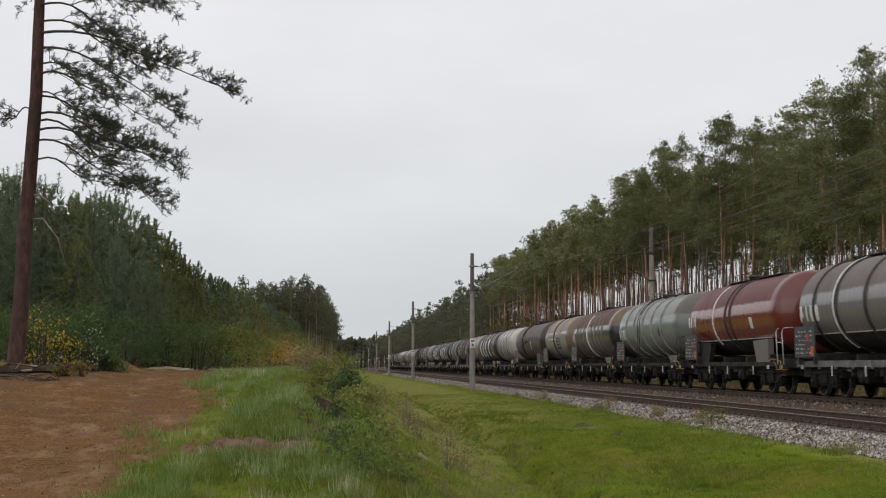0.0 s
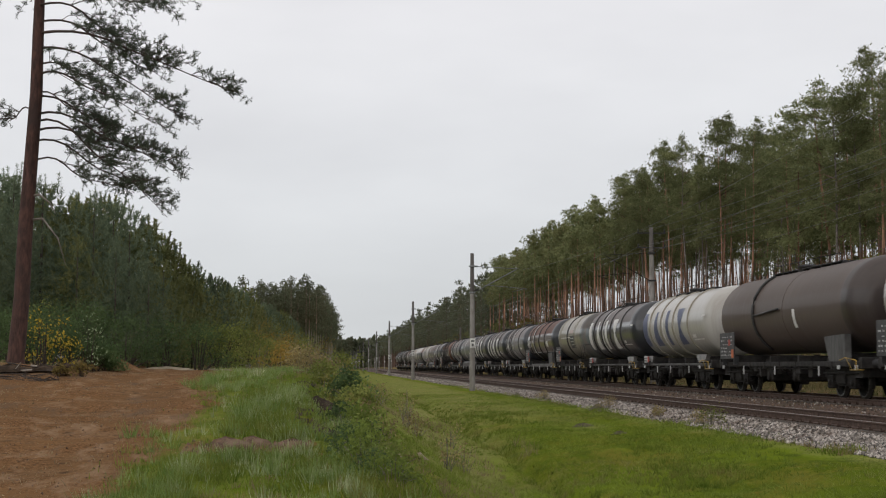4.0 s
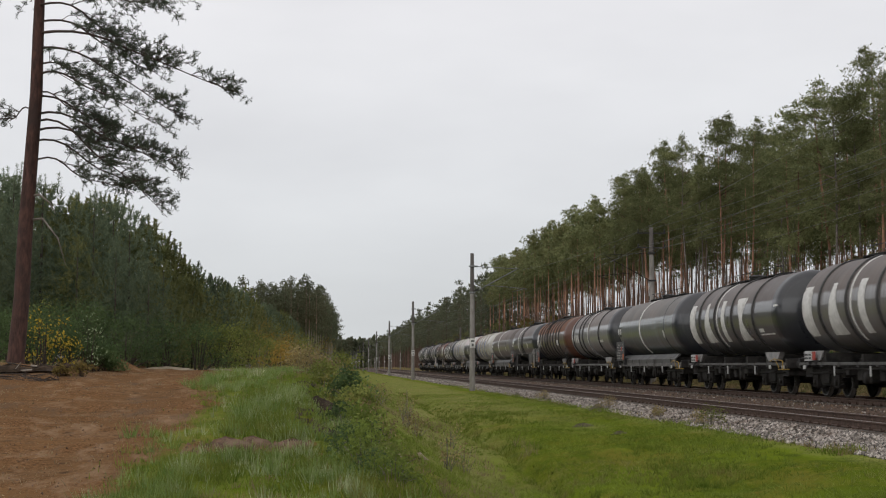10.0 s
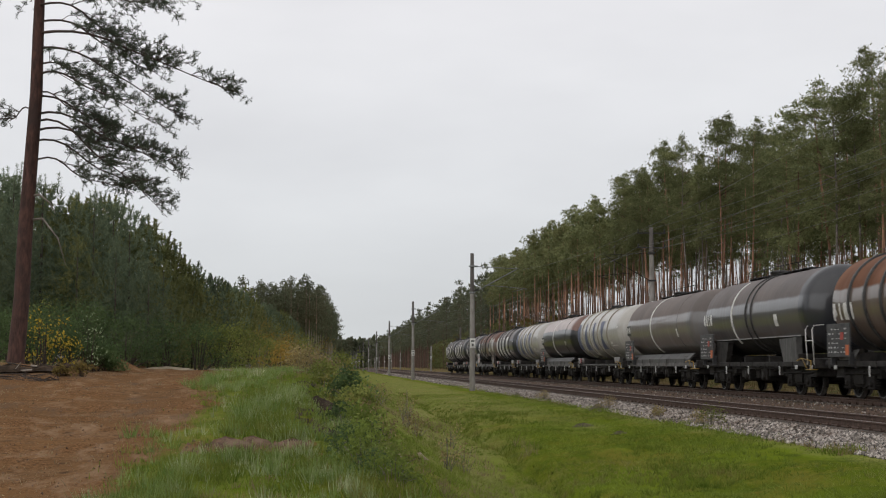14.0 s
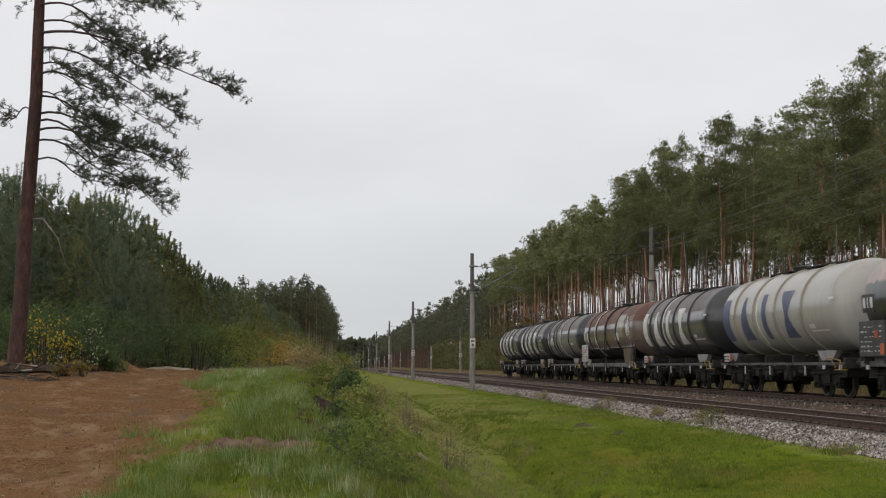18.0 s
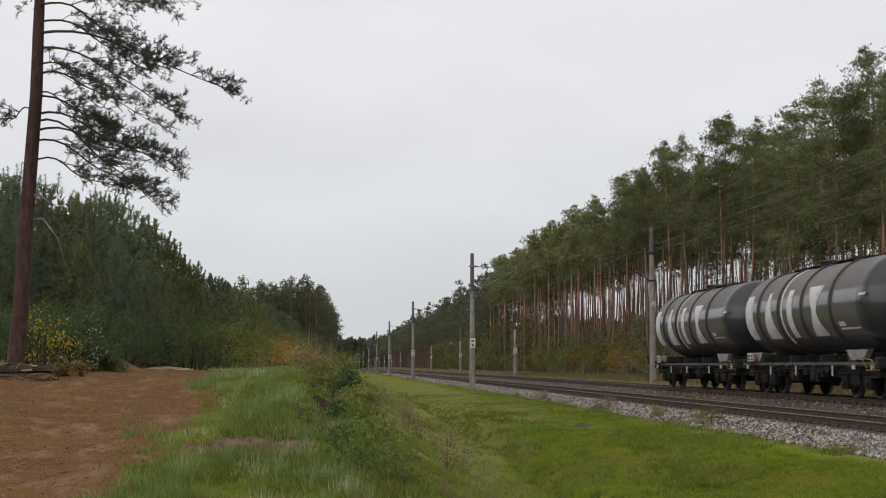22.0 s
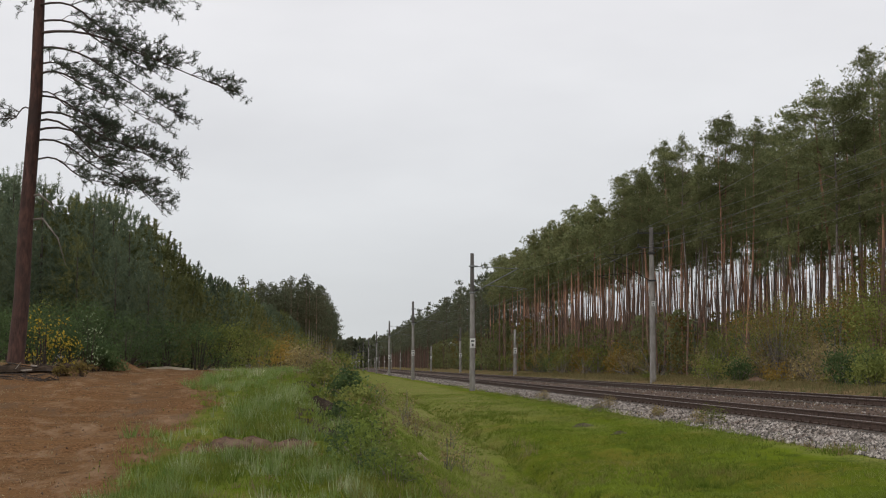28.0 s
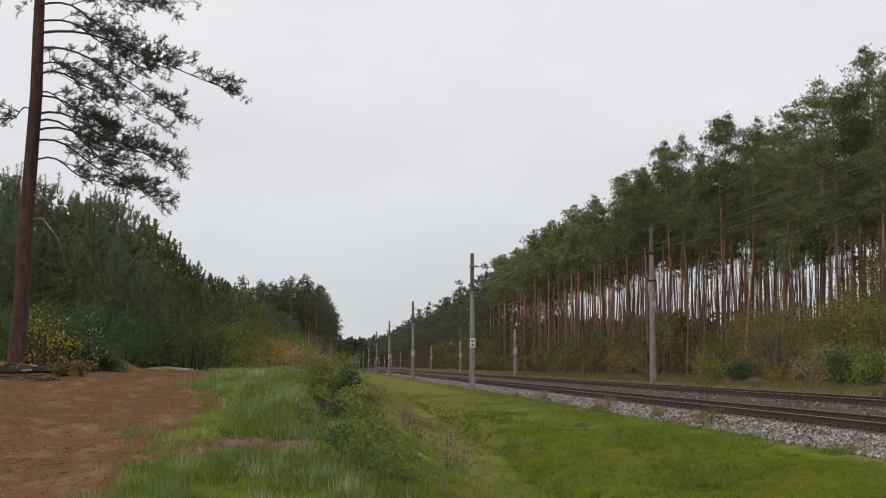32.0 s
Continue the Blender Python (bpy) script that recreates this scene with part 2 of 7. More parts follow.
M["bark_grey"] = surface("grey_bark", (0.1, 0.085, 0.072), (0.22, 0.19, 0.165), 6, 0.9, 0.6, 0.02, vary=0.2, island=(0.5, 1.5))
M["needles"] = foliage("pine_needles", (0.120, 0.136, 0.063), (0.234, 0.248, 0.115), 0.7, 0.25, c3=(0.182, 0.176, 0.079))
# distance haze mixed into the colour: greyer than the nearer needles
M["needles_hazy"] = foliage("hazy_pine_needles", (0.11, 0.125, 0.08), (0.18, 0.192, 0.12), 0.3, 0.1, c3=(0.15, 0.145, 0.09))
M["needles_dark"] = foliage("dark_pine_needles", (0.083, 0.093, 0.058), (0.150, 0.160, 0.096), 0.3, 0.1, c3=(0.128, 0.119, 0.072))
M["needles_blue"] = foliage("young_pine_needles", (0.095, 0.128, 0.082), (0.2, 0.238, 0.146), 0.5, 0.22, c3=(0.165, 0.17, 0.08))
M["needles_olive"] = foliage("olive_pine_needles", (0.115, 0.128, 0.052), (0.215, 0.22, 0.09), 0.5, 0.2, c3=(0.17, 0.15, 0.06))
M["needles_near"] = foliage("old_pine_needles", (0.05, 0.066, 0.045), (0.095, 0.115, 0.075), 1.5, 0.1)
M["leaf_green"] = foliage("green_leaves", (0.132, 0.159, 0.044), (0.264, 0.280, 0.078), 1.0, 0.25, c3=(0.317, 0.267, 0.091))
M["leaf_gold"] = foliage("autumn_leaves", (0.246, 0.158, 0.040), (0.382, 0.260, 0.070), 0.7, 0.3, c3=(0.146, 0.147, 0.047))
M["leaf_yellow"] = foliage("yellow_leaves", (0.38, 0.27, 0.03), (0.5, 0.38, 0.06), 2, 0.2, c3=(0.16, 0.17, 0.04))
M["leaf_dark"] = foliage("dark_leaves", (0.059, 0.094, 0.039), (0.119, 0.166, 0.065), 1.5, 0.2)
M["leaf_pale"] = foliage("pale_green_leaves", (0.26, 0.33, 0.17), (0.4, 0.46, 0.28), 1.5, 0.1)
M["leaf_bramble"] = foliage("bramble_leaves", (0.12, 0.16, 0.03), (0.23, 0.28, 0.07), 1.5, 0.15, c3=(0.1, 0.12, 0.05))
M["twig"] = foliage("dry_twigs", (0.224, 0.172, 0.083), (0.383, 0.305, 0.150), 1.2, 0.2, c3=(0.198, 0.215, 0.085))
M["blade"] = foliage("grass_blades", (0.116, 0.165, 0.022), (0.222, 0.270, 0.050), 0.45, 0.0, c3=(0.251, 0.234, 0.085))
M["blade_blue"] = foliage("bluish_grass", (0.116, 0.191, 0.041), (0.266, 0.328, 0.113), 2.5, 0.0, c3=(0.462, 0.481, 0.306))
M["bank_soil"] = surface("dark_bank_soil", (0.03, 0.02, 0.014), (0.075, 0.05, 0.035), 7, 0.95, 0.6, 0.02, island=(0.5, 1.5))
M["sand"] = surface("pale_sand", (0.24, 0.19, 0.13), (0.36, 0.29, 0.21), 6, 0.95, 0.5, 0.02, c3=(0.18, 0.15, 0.1), scale3=1.2, island=(0.7, 1.2))
M["clod"] = surface("earth_clod", (0.08, 0.046, 0.028), (0.2, 0.125, 0.08), 6, 0.95, 0.5, 0.01, island=(0.4, 1.7))
M["dead_wood"] = surface("dead_wood", (0.03, 0.022, 0.018), (0.075, 0.055, 0.042), 8, 0.95, 0.6, 0.01, vary=0.3)
M["pale_wood"] = surface("bleached_wood", (0.24, 0.2, 0.165), (0.38, 0.33, 0.28), 8, 0.9, 0.4, 0.01)
M["blade_pale"] = foliage("bleached_blades", (0.270, 0.304, 0.152), (0.414, 0.442, 0.256), 2.0, 0.0)
M["straw"] = foliage("flattened_straw", (0.13, 0.075, 0.035), (0.34, 0.21, 0.11), 1.3, 0.0)
M["dry"] = foliage("dry_stalks", (0.2, 0.15, 0.09), (0.32, 0.25, 0.15), 0.9, 0.0)


# ---- building helpers ----
class Mesh:
    """Collects vertices and faces of simple pieces, with a material slot for each face."""

    def __init__(self):
        self.v, self.f, self.s, self.smooth = [], [], [], []

    def add(self, v, f, slot=0, smooth=False):
        o = len(self.v)
        self.v.extend(v)
        self.f.extend([tuple(i + o for i in q) for q in f])
        self.s.extend([slot] * len(f))
        self.smooth.extend([smooth] * len(f))
        return self

    def box(self, x0, x1, y0, y1, z0, z1, slot=0, bevel=0.0):
        if bevel <= 0:
            v = [(x, y, z) for z in (z0, z1) for y in (y0, y1) for x in (x0, x1)]
            f = [(0, 2, 3, 1), (4, 5, 7, 6), (0, 1, 5, 4), (2, 6, 7, 3), (0, 4, 6, 2), (1, 3, 7, 5)]
            return self.add(v, f, slot)
        b = bevel
        v = []
        for z, i in ((z0, b), (z0 + b, 0), (z1 - b, 0), (z1, b)):
            v += [(x0 + i, y0 + i, z), (x1 - i, y0 + i, z), (x1 - i, y1 - i, z), (x0 + i, y1 - i, z)]
        f = [(3, 2, 1, 0), (12, 13, 14, 15)]
        for k in range(3):
            for j in range(4):
                a, c = k * 4 + j, k * 4 + (j + 1) % 4
                f.append((a, c, c + 4, a + 4))
        return self.add(v, f, slot)

    def tube(self, pts, r, sides=6, slot=0, smooth=True, cap=True):
        rs = r if isinstance(r, (list, tuple)) else [r] * len(pts)
        pts = [Vector(p) for p in pts]
        v, f = [], []
        for i, p in enumerate(pts):
            d = (pts[min(i + 1, len(pts) - 1)] - pts[max(i - 1, 0)]).normalized()
            a = d.orthogonal().normalized() if abs(d.z) > 0.95 else d.cross(Vector((0, 0, 1))).normalized()
            b = d.cross(a)
            for k in range(sides):
                t = 2 * math.pi * k / sides
                v.append(tuple(p + rs[i] * (math.cos(t) * a + math.sin(t) * b)))
        for i in range(len(pts) - 1):
            for k in range(sides):
                a, c = i * sides + k, i * sides + (k + 1) % sides
                f.append((a, a + sides, c + sides, c))
        if cap:
            f.append(tuple(range(sides)))
            f.append(tuple(range(len(v) - 1, len(v) - 1 - sides, -1)))
        return self.add(v, f, slot, smooth)

    def lathe_y(self, prof, zc, segs=40, slot_of=None, x=0.0, z_arc=None):
        """Turn a profile of (y, radius) about an axis along y at height zc."""
        v, f, n = [], [], len(prof)
        for y, r in prof:
            for k in range(segs):
                t = 2 * math.pi * k / segs
                v.append((x + r * math.sin(t), y, zc + r * math.cos(t)))
        o = len(self.v)
        self.v.extend(v)
        for i in range(n - 1):
            for k in range(segs):
                a, c = i * segs + k, i * segs + (k + 1) % segs
                self.f.append((o + a, o + c, o + c + segs, o + a + segs))
                mid = 2 * math.pi * (k + 0.5) / segs
                self.s.append(slot_of(prof[i][0], prof[i + 1][0], mid) if slot_of else 0)
                self.smooth.append(True)
        return self

    def data(self, name, mats):
        me = bpy.data.meshes.new(name)
        me.from_pydata(self.v, [], self.f)
        for m in mats:
            me.materials.append(m)
        me.polygons.foreach_set("material_index", self.s)
        me.polygons.foreach_set("use_smooth", self.smooth)
        me.update()
        return me


def fast_mesh(name, verts, tris, mats, smooth=False, slots=None):
    me = bpy.data.meshes.new(name)
    verts, tris = np.asarray(verts, np.float32), np.asarray(tris, np.int32)
    me.vertices.add(len(verts))
    me.vertices.foreach_set("co", verts.ravel())
    me.loops.add(tris.size)
    me.loops.foreach_set("vertex_index", tris.ravel())
    me.polygons.add(len(tris))
    me.polygons.foreach_set("loop_start", np.arange(0, tris.size, tris.shape[1], dtype=np.int32))
    me.polygons.foreach_set("use_smooth", np.full(len(tris), smooth))
    for m in mats:
        me.materials.append(m)
    if slots is not None:
        me.polygons.foreach_set("material_index", np.asarray(slots, np.int32))
    me.update(calc_edges=True)
    return me


def part(name, data, parent, m=None, label=""):
    ob = new(name, data)
    ob.parent = parent
    if m is not None:
        ob.matrix_basis = m
    if label:
        tagged(ob, label)
    return ob


def thing(name, m, label, category, group="", kind="", data=None):
    ob = new(name, data)
    ob.matrix_basis = m
    return tagged(ob, label, category, group, kind)


def lerp(x, table):
    return np.interp(x, [a for a, _ in table], [b for _, b in table])


# ---- ground ----
DROP = ((0, 1.85), (8, 1.75), (15, 1.5), (20, 1.12), (25, 0.82), (30, 0.58), (40, 0.3), (60, 0.12), (100, 0.1), (200, 0.5), (320, 1.1), (600, 1.3))
DITCH = ((0, -1.35), (15, -1.3), (25, -1.22), (48, -0.85), (100, -0.5), (220, -0.35), (400, -0.3))
CREST = ((0, 0.9), (15, 0.35), (22, -0.35), (30, -0.75), (45, -0.5), (70, 0.0), (120, 0.6), (300, 1.0))


def smooth_step(a, b, x):
    t = np.clip((x - a) / (b - a), 0, 1)
    return t * t * (3 - 2 * t)


def wave(x, y):
    return (np.sin(x * 0.9 + 1.3 * np.sin(y * 0.37)) * np.cos(y * 0.53 + 0.7 * np.sin(x * 0.61)) + 0.5 * np.sin(x * 2.3 + y * 1.1) * np.cos(y * 1.7 - x * 0.8))


def ground_height(x, y):
    """The lie of the land: a raised field, a ditch, the railway bed and the forest floor."""
    x, y = np.asarray(x, float), np.asarray(y, float)
    plateau = 1.17 - lerp(y, DROP) + 0.35 * smooth_step(-7.0, -12.0, x) * smooth_step(10, 35, y)
    plateau = plateau + 0.03 * wave(x * 0.8, y * 0.6)
    zd, xe = lerp(y, DITCH), lerp(y, CREST)
    xd = 4.1 + 0.002 * np.clip(y, 0, 200)
    bed = -0.42
    plateau = plateau + 0.55 * np.exp(-((x + 8.3) / 1.1) ** 2 - ((y - 50) / 2.2) ** 2) + 0.28 * np.exp(-((y - 37.5) / 1.1) ** 2) * smooth_step(-6.0, -7.2, x)
    left = zd + (plateau - zd) * smooth_step(xd - 0.5, xe, x)
    left = left - 0.3 * smooth_step(xe + 0.0, xe + 0.35, x) * smooth_step(xe + 1.6, xe + 0.9, x) * smooth_step(22, 25, y) * smooth_step(37, 32, y)
    right = zd + (bed - zd) * np.clip((x - xd) / (9.3 - xd), 0, 1) ** 0.55
    z = np.where(x < xd, left, right) - 0.11 * np.exp(-((x - xd - 0.08 - 0.1 * np.sin(y * 0.4)) / 0.17) ** 2)
    far = -0.42 + 0.65 * smooth_step(18.4, 19.6, x) + 0.3 * smooth_step(22, 32, x)
    z = np.where(x > 14, far, z)
    rough = (0.035 * wave(x * 1.7, y * 1.3) + 0.06 * wave(x * 0.6 + 3, y * 0.22) + 0.02 * wave(x * 4.1, y * 3.3)) * (smooth_step(9.0, 7.5, x) + smooth_step(19.5, 21.5, x))
    return z + rough


def build_ground():
    xs = np.unique(np.concatenate([np.linspace(-900, -60, 15), np.linspace(-60, -14, 24), np.arange(-14, 9.8, 0.28), np.arange(-1.2, 1.2, 0.12), np.arange(3.6, 5.2, 0.1), np.linspace(9.8, 26, 28), np.linspace(27, 80, 20), np.linspace(100, 900, 12)]))
    ys = np.unique(np.concatenate([np.linspace(-700, -10, 24), np.arange(-10, 12, 1.0), np.arange(12, 48, 0.35), np.arange(48, 120, 1.2), np.linspace(120, 400, 60), np.linspace(420, 3200, 30)]))
    gx, gy = np.meshgrid(xs, ys)
    gz = ground_height(gx, gy)
    v = np.stack([gx, gy, gz], -1).reshape(-1, 3)
    nx, ny = len(xs), len(ys)
    i = (np.arange(ny - 1)[:, None] * nx + np.arange(nx - 1)[None, :]).ravel()
    q = np.stack([i, i + 1, i + nx + 1, i + nx], -1)
    me = fast_mesh("ground", v, q, [M["ground"]], True)
    x, y = v[:, 0], v[:, 1]
    edge = lerp(y, ((14, -2.8), (19, -2.4), (24, -2.3), (29, -2.6), (36, -3.4), (64, -4.7))) + 0.2 * np.sin(y * 0.5) + 0.15 * np.sin(y * 1.7)
    earth = smooth_step(0.75, -0.75, x - edge) * smooth_step(70, 58, y)
    bare = np.exp(-((x + 1.6) / 0.5) ** 2 - ((y - 19.9) / 0.8) ** 2) + np.exp(-((x + 0.6) / 0.42) ** 2 - ((y - 19.7) / 0.5) ** 2)
    bare = bare + 0.9 * np.exp(-((x - 1.3) / 0.35) ** 2 - ((y - 21.6) / 0.7) ** 2)
    lip = np.exp(-((x - lerp(y, CREST) - 0.6) / 0.4) ** 2) * smooth_step(20, 24, y) * smooth_step(48, 40, y)
    bank = smooth_step(0.2, 0.6, bare) * 0.9 + 0.6 * lip
    earth = np.clip(earth + bank, 0, 1)
    litter = np.clip(smooth_step(17.6, 18.6, x) + smooth_step(-7.5, -10, x) * smooth_step(30, 38, y) + smooth_step(62, 75, y) * smooth_step(-2.0, -5.0, x), 0, 1)
    dryness = 0.85 * np.exp(-((x - 2.3) / 1.3) ** 2 - ((y - 30) / 14.0) ** 2) + 0.9 * np.exp(-((x - 2.2) / 1.2) ** 2 - ((y - 62) / 20.0) ** 2) + 0.62 * smooth_step(30, 56, y) * smooth_step(9.0, 7.5, x) + 0.55 * smooth_step(8.3, 9.4, x) * smooth_step(14, 12, x) + 0.8 * smooth_step(19.0, 20.0, x) + 0.34 * smooth_step(0.2, -2.5, x)
    dryness = dryness + 0.5 * np.exp(-((x - 3.9) / 0.8) ** 2 - ((y - 37) / 5.0) ** 2) + 0.4 * np.exp(-((x - 7.3) / 0.6) ** 2 - ((y - 38.8) / 0.9) ** 2)
    dryness = np.clip(dryness, 0, 1)
    at = me.color_attributes.new("cover", "FLOAT_COLOR", "POINT")
    at.data.foreach_set("color", np.stack([earth, dryness, litter, np.ones_like(x)], -1).astype(np.float32).ravel())
    tagged(new("ground", me), "grassy railway cutting beside a bare earth field", "ground", kind="structure")


build_ground()

# ---- railway ----
NEAR_X, FAR_X, FAR_Z = 12.05, 16.25, 0.21
Y0, Y1 = -470.0, 1200.0


def build_ballast():
    prof = [(9.45, -0.45), (9.75, -0.36), (10.45, -0.22), (10.75, -0.21), (13.35, -0.21), (13.8, -0.2), (14.2, -0.04), (14.8, 0.0), (17.7, 0.0), (18.2, -0.02), (19.0, -0.25), (19.4, -0.45)]
    px = np.concatenate([np.linspace(a[0], b[0], 5)[:-1] for a, b in zip(prof, prof[1:])] + [[prof[-1][0]]])
    pz = np.interp(px, [a for a, _ in prof], [b for _, b in prof])
    ys = np.concatenate([[Y0, -200, -60], np.arange(0, 120, 0.3), np.linspace(120, 400, 150), [600, 900, Y1]])
    rnd = np.random.RandomState(3)
    gx, gy = np.meshgrid(px, ys)
    gz = np.tile(pz, (len(ys), 1)) + rnd.uniform(-0.02, 0.02, gx.shape) + 0.02 * wave(gx * 2, gy)
    gx = gx + rnd.uniform(-0.03, 0.03, gx.shape) + 0.1 * np.sin(gy * 0.7) * np.sin(gy * 0.23) * (gx < 9.8)
    v = np.stack([gx, gy, gz], -1).reshape(-1, 3)
    nx, ny = len(px), len(ys)
    i = (np.arange(ny - 1)[:, None] * nx + np.arange(nx - 1)[None, :]).ravel()
    me = fast_mesh("ballast_bed", v, np.stack([i, i + 1, i + nx + 1, i + nx], -1), [M["ballast"]], False)
    tagged(new("ballast_bed", me), "brown stained ballast bed under two tracks", "ballast", kind="structure")


def stones(name, count, xr, yr, size, zfun, mat, label, seed):
    """Loose broken stones: squashed, turned octahedra scattered over a strip."""
    rnd = np.random.RandomState(seed)
    octa = np.array([(1, 0, 0), (-1, 0, 0), (0, 1, 0), (0, -1, 0), (0, 0, 1), (0, 0, -1)], float)
    tri = np.array([(0, 2, 4), (2, 1, 4), (1, 3, 4), (3, 0, 4), (2, 0, 5), (1, 2, 5), (3, 1, 5), (0, 3, 5)])
    x = rnd.uniform(*xr, count)
    y = yr[0] + (yr[1] - yr[0]) * rnd.uniform(0, 1, count) ** 2.2
    s = size * rnd.uniform(0.55, 1.5, (count, 1, 1))
    v = octa[None] * s * rnd.uniform(0.6, 1.2, (count, 6, 3))
    a, b = rnd.uniform(0, 6.28, count), rnd.uniform(0, 6.28, count)
    ca, sa, cb, sb = np.cos(a), np.sin(a), np.cos(b), np.sin(b)
    rz = np.stack([np.stack([ca, -sa, 0 * a], -1), np.stack([sa, ca, 0 * a], -1), np.stack([0 * a, 0 * a, 1 + 0 * a], -1)], 1)
    rx = np.stack([np.stack([1 + 0 * b, 0 * b, 0 * b], -1), np.stack([0 * b, cb, -sb], -1), np.stack([0 * b, sb, cb], -1)], 1)
    v = np.einsum("nij,njk,nlk->nli", rz, rx, v)
    z = zfun(x, y)
    v += np.stack([x, y, z], -1)[:, None, :]
    f = tri[None] + 6 * np.arange(count)[:, None, None]
    me = fast_mesh(name, v.reshape(-1, 3), f.reshape(-1, 3), [mat])
    return tagged(new(name, me), label, "gravel", kind="stuff")


def bed_z(x, y):
    return np.interp(x, [9.2, 9.7, 10.45, 10.9, 13.2, 13.7, 14.2, 14.8, 17.7, 18.2, 19.0, 19.4], [-0.42, -0.36, -0.2, -0.19, -0.19, -0.18, -0.02, 0.02, 0.02, 0.0, -0.23, -0.42])


RAIL_PROFILE = [(-0.075, -0.172), (0.075, -0.172), (0.075, -0.16), (0.012, -0.145), (0.009, -0.05), (0.036, -0.035), (0.034, -0.006), (0.02, 0.0), (-0.02, 0.0), (-0.034, -0.006), (-0.036, -0.035), (-0.009, -0.05), (-0.012, -0.145), (-0.075, -0.16)]


def rail_mesh():
    mb, n = Mesh(), len(RAIL_PROFILE)
    v = [(x, y, z) for y in (Y0, Y1) for x, z in RAIL_PROFILE]
    f = [(k, (k + 1) % n, n + (k + 1) % n, n + k) for k in range(n)]
    mb.add(v, f + [tuple(range(n - 1, -1, -1)), tuple(range(n, 2 * n))])
    for k in (6, 7, 8):
        mb.s[k] = 1
    return mb.data("rail", [M["rail"], M["railhead"]])


def sleeper_mesh():
    mb = Mesh()
    mb.box(-1.3, 1.3, -0.13, 0.13, -0.38, -0.176, 0, 0.025)
    for s in (-1, 1):
        for d in (-0.11, 0.11):
            x = s * 0.7525 + d
            mb.box(x - 0.045, x + 0.045, -0.07, 0.07, -0.176, -0.135, 1, 0.01)
            mb.tube([(x, 0, -0.135), (x, 0, -0.09)], 0.018, 6, 1)
    return mb.data("sleeper", [M["sleeper"], M["rail"]])


def build_tracks():
    rm, sm = rail_mesh(), sleeper_mesh()
    for x, z, label in ((NEAR_X, 0.0, "rusty empty railway track on concrete sleepers"), (FAR_X, FAR_Z, "railway track carrying a train of tank wagons")):
        t = thing("railway_track", pose(x, 0, z), label, "track", kind="structure")
        for s in (-0.7525, 0.7525):
            part("rail", rm, t, pose(s, 0, 0), "worn steel rail with polished head")
        for k in range(170):
            part("sleeper", sm, t, pose(0, 20 + 0.6 * k, 0))
        rest = Mesh()
        for k in range(330):
            y = 20 + 0.6 * (170 + k)
            rest.box(-1.3, 1.3, y - 0.13, y + 0.13, -0.38, -0.176)
        tagged(part("sleeper_row", rest.data("sleeper_row", [M["sleeper"]]), t), kind="stuff")


build_ballast()
build_tracks()
stones("ballast_stones", 28000, (9.35, 10.7), (18, 270), 0.039, bed_z, M["stone"], "pale grey crushed stone on the ballast shoulder", 11)
stones("track_stones", 9000, (10.7, 18.3), (24, 110), 0.03, lambda x, y: bed_z(x, y) - 0.015, M["stone_rusty"], "rust-stained ballast stones between the rails", 12)
stones("pale_stones", 2600, (12.9, 18.4), (26, 110), 0.03, bed_z, M["stone"], "scattered pale stones between the tracks", 13)


# ---- overhead line ----
def mast_mesh(h):
    mb = Mesh()
    n, v, f = 8, [], []
    for z, r in ((-0.5, 0.205), (h * (0.7 if h < 9 else 0.82), 0.15), (h, 0.12)):
        for k in range(n):
            a = 2 * math.pi * (k + 0.5) / n
            v.append((r * math.cos(a), r * math.sin(a), z))
    for i in range(2):
        for k in range(n):
            a, c = i * n + k, i * n + (k + 1) % n
            f.append((a, c, c + n, a + n))
    f.append(tuple(range(2 * n, 3 * n)))
    mb.add(v, f, 0, True)
    mb.s[n:2 * n] = [1 if h > 6 else 0] * n
    return mb.data("pole", [M["concrete"], M["concrete_dark"]])


def cantilever_mesh(side, metal):
    """A tubular bracket that reaches over the track: top tie, strut and steady arm."""
    mb = Mesh()
    thin = 1.0 if side > 0 else 0.6
    mb.tube([(0.1 * side, 0, 7.9), (3.1 * side, 0, 7.75)], 0.025 * thin, 6)
    mb.tube([(0.1 * side, 0, 6.2), (2.9 * side, 0, 7.72)], 0.035 * thin, 6)
    mb.tube([(1.0 * side, 0, 6.68), (3.6 * side, 0, 6.45)], 0.022 * thin, 6)
    mb.tube([(3.4 * side, 0, 6.47), (2.6 * side, 0, 6.25)], 0.015, 5)
    for z in (7.9, 6.2):
        mb.box(-0.2, 0.2, -0.2, 0.2, z - 0.05, z + 0.05, 0, 0.01)
    return mb.data("cantilever", [M[metal]])


def insulator_mesh():
    mb = Mesh()
    prof = []
    for k in range(5):
        prof += [(k * 0.07, 0.03), (k * 0.07 + 0.02, 0.075), (k * 0.07 + 0.045, 0.03)]
    mb.lathe_y(prof, 0, 10)
    return mb.data("insulator", [M["dark_steel"]])


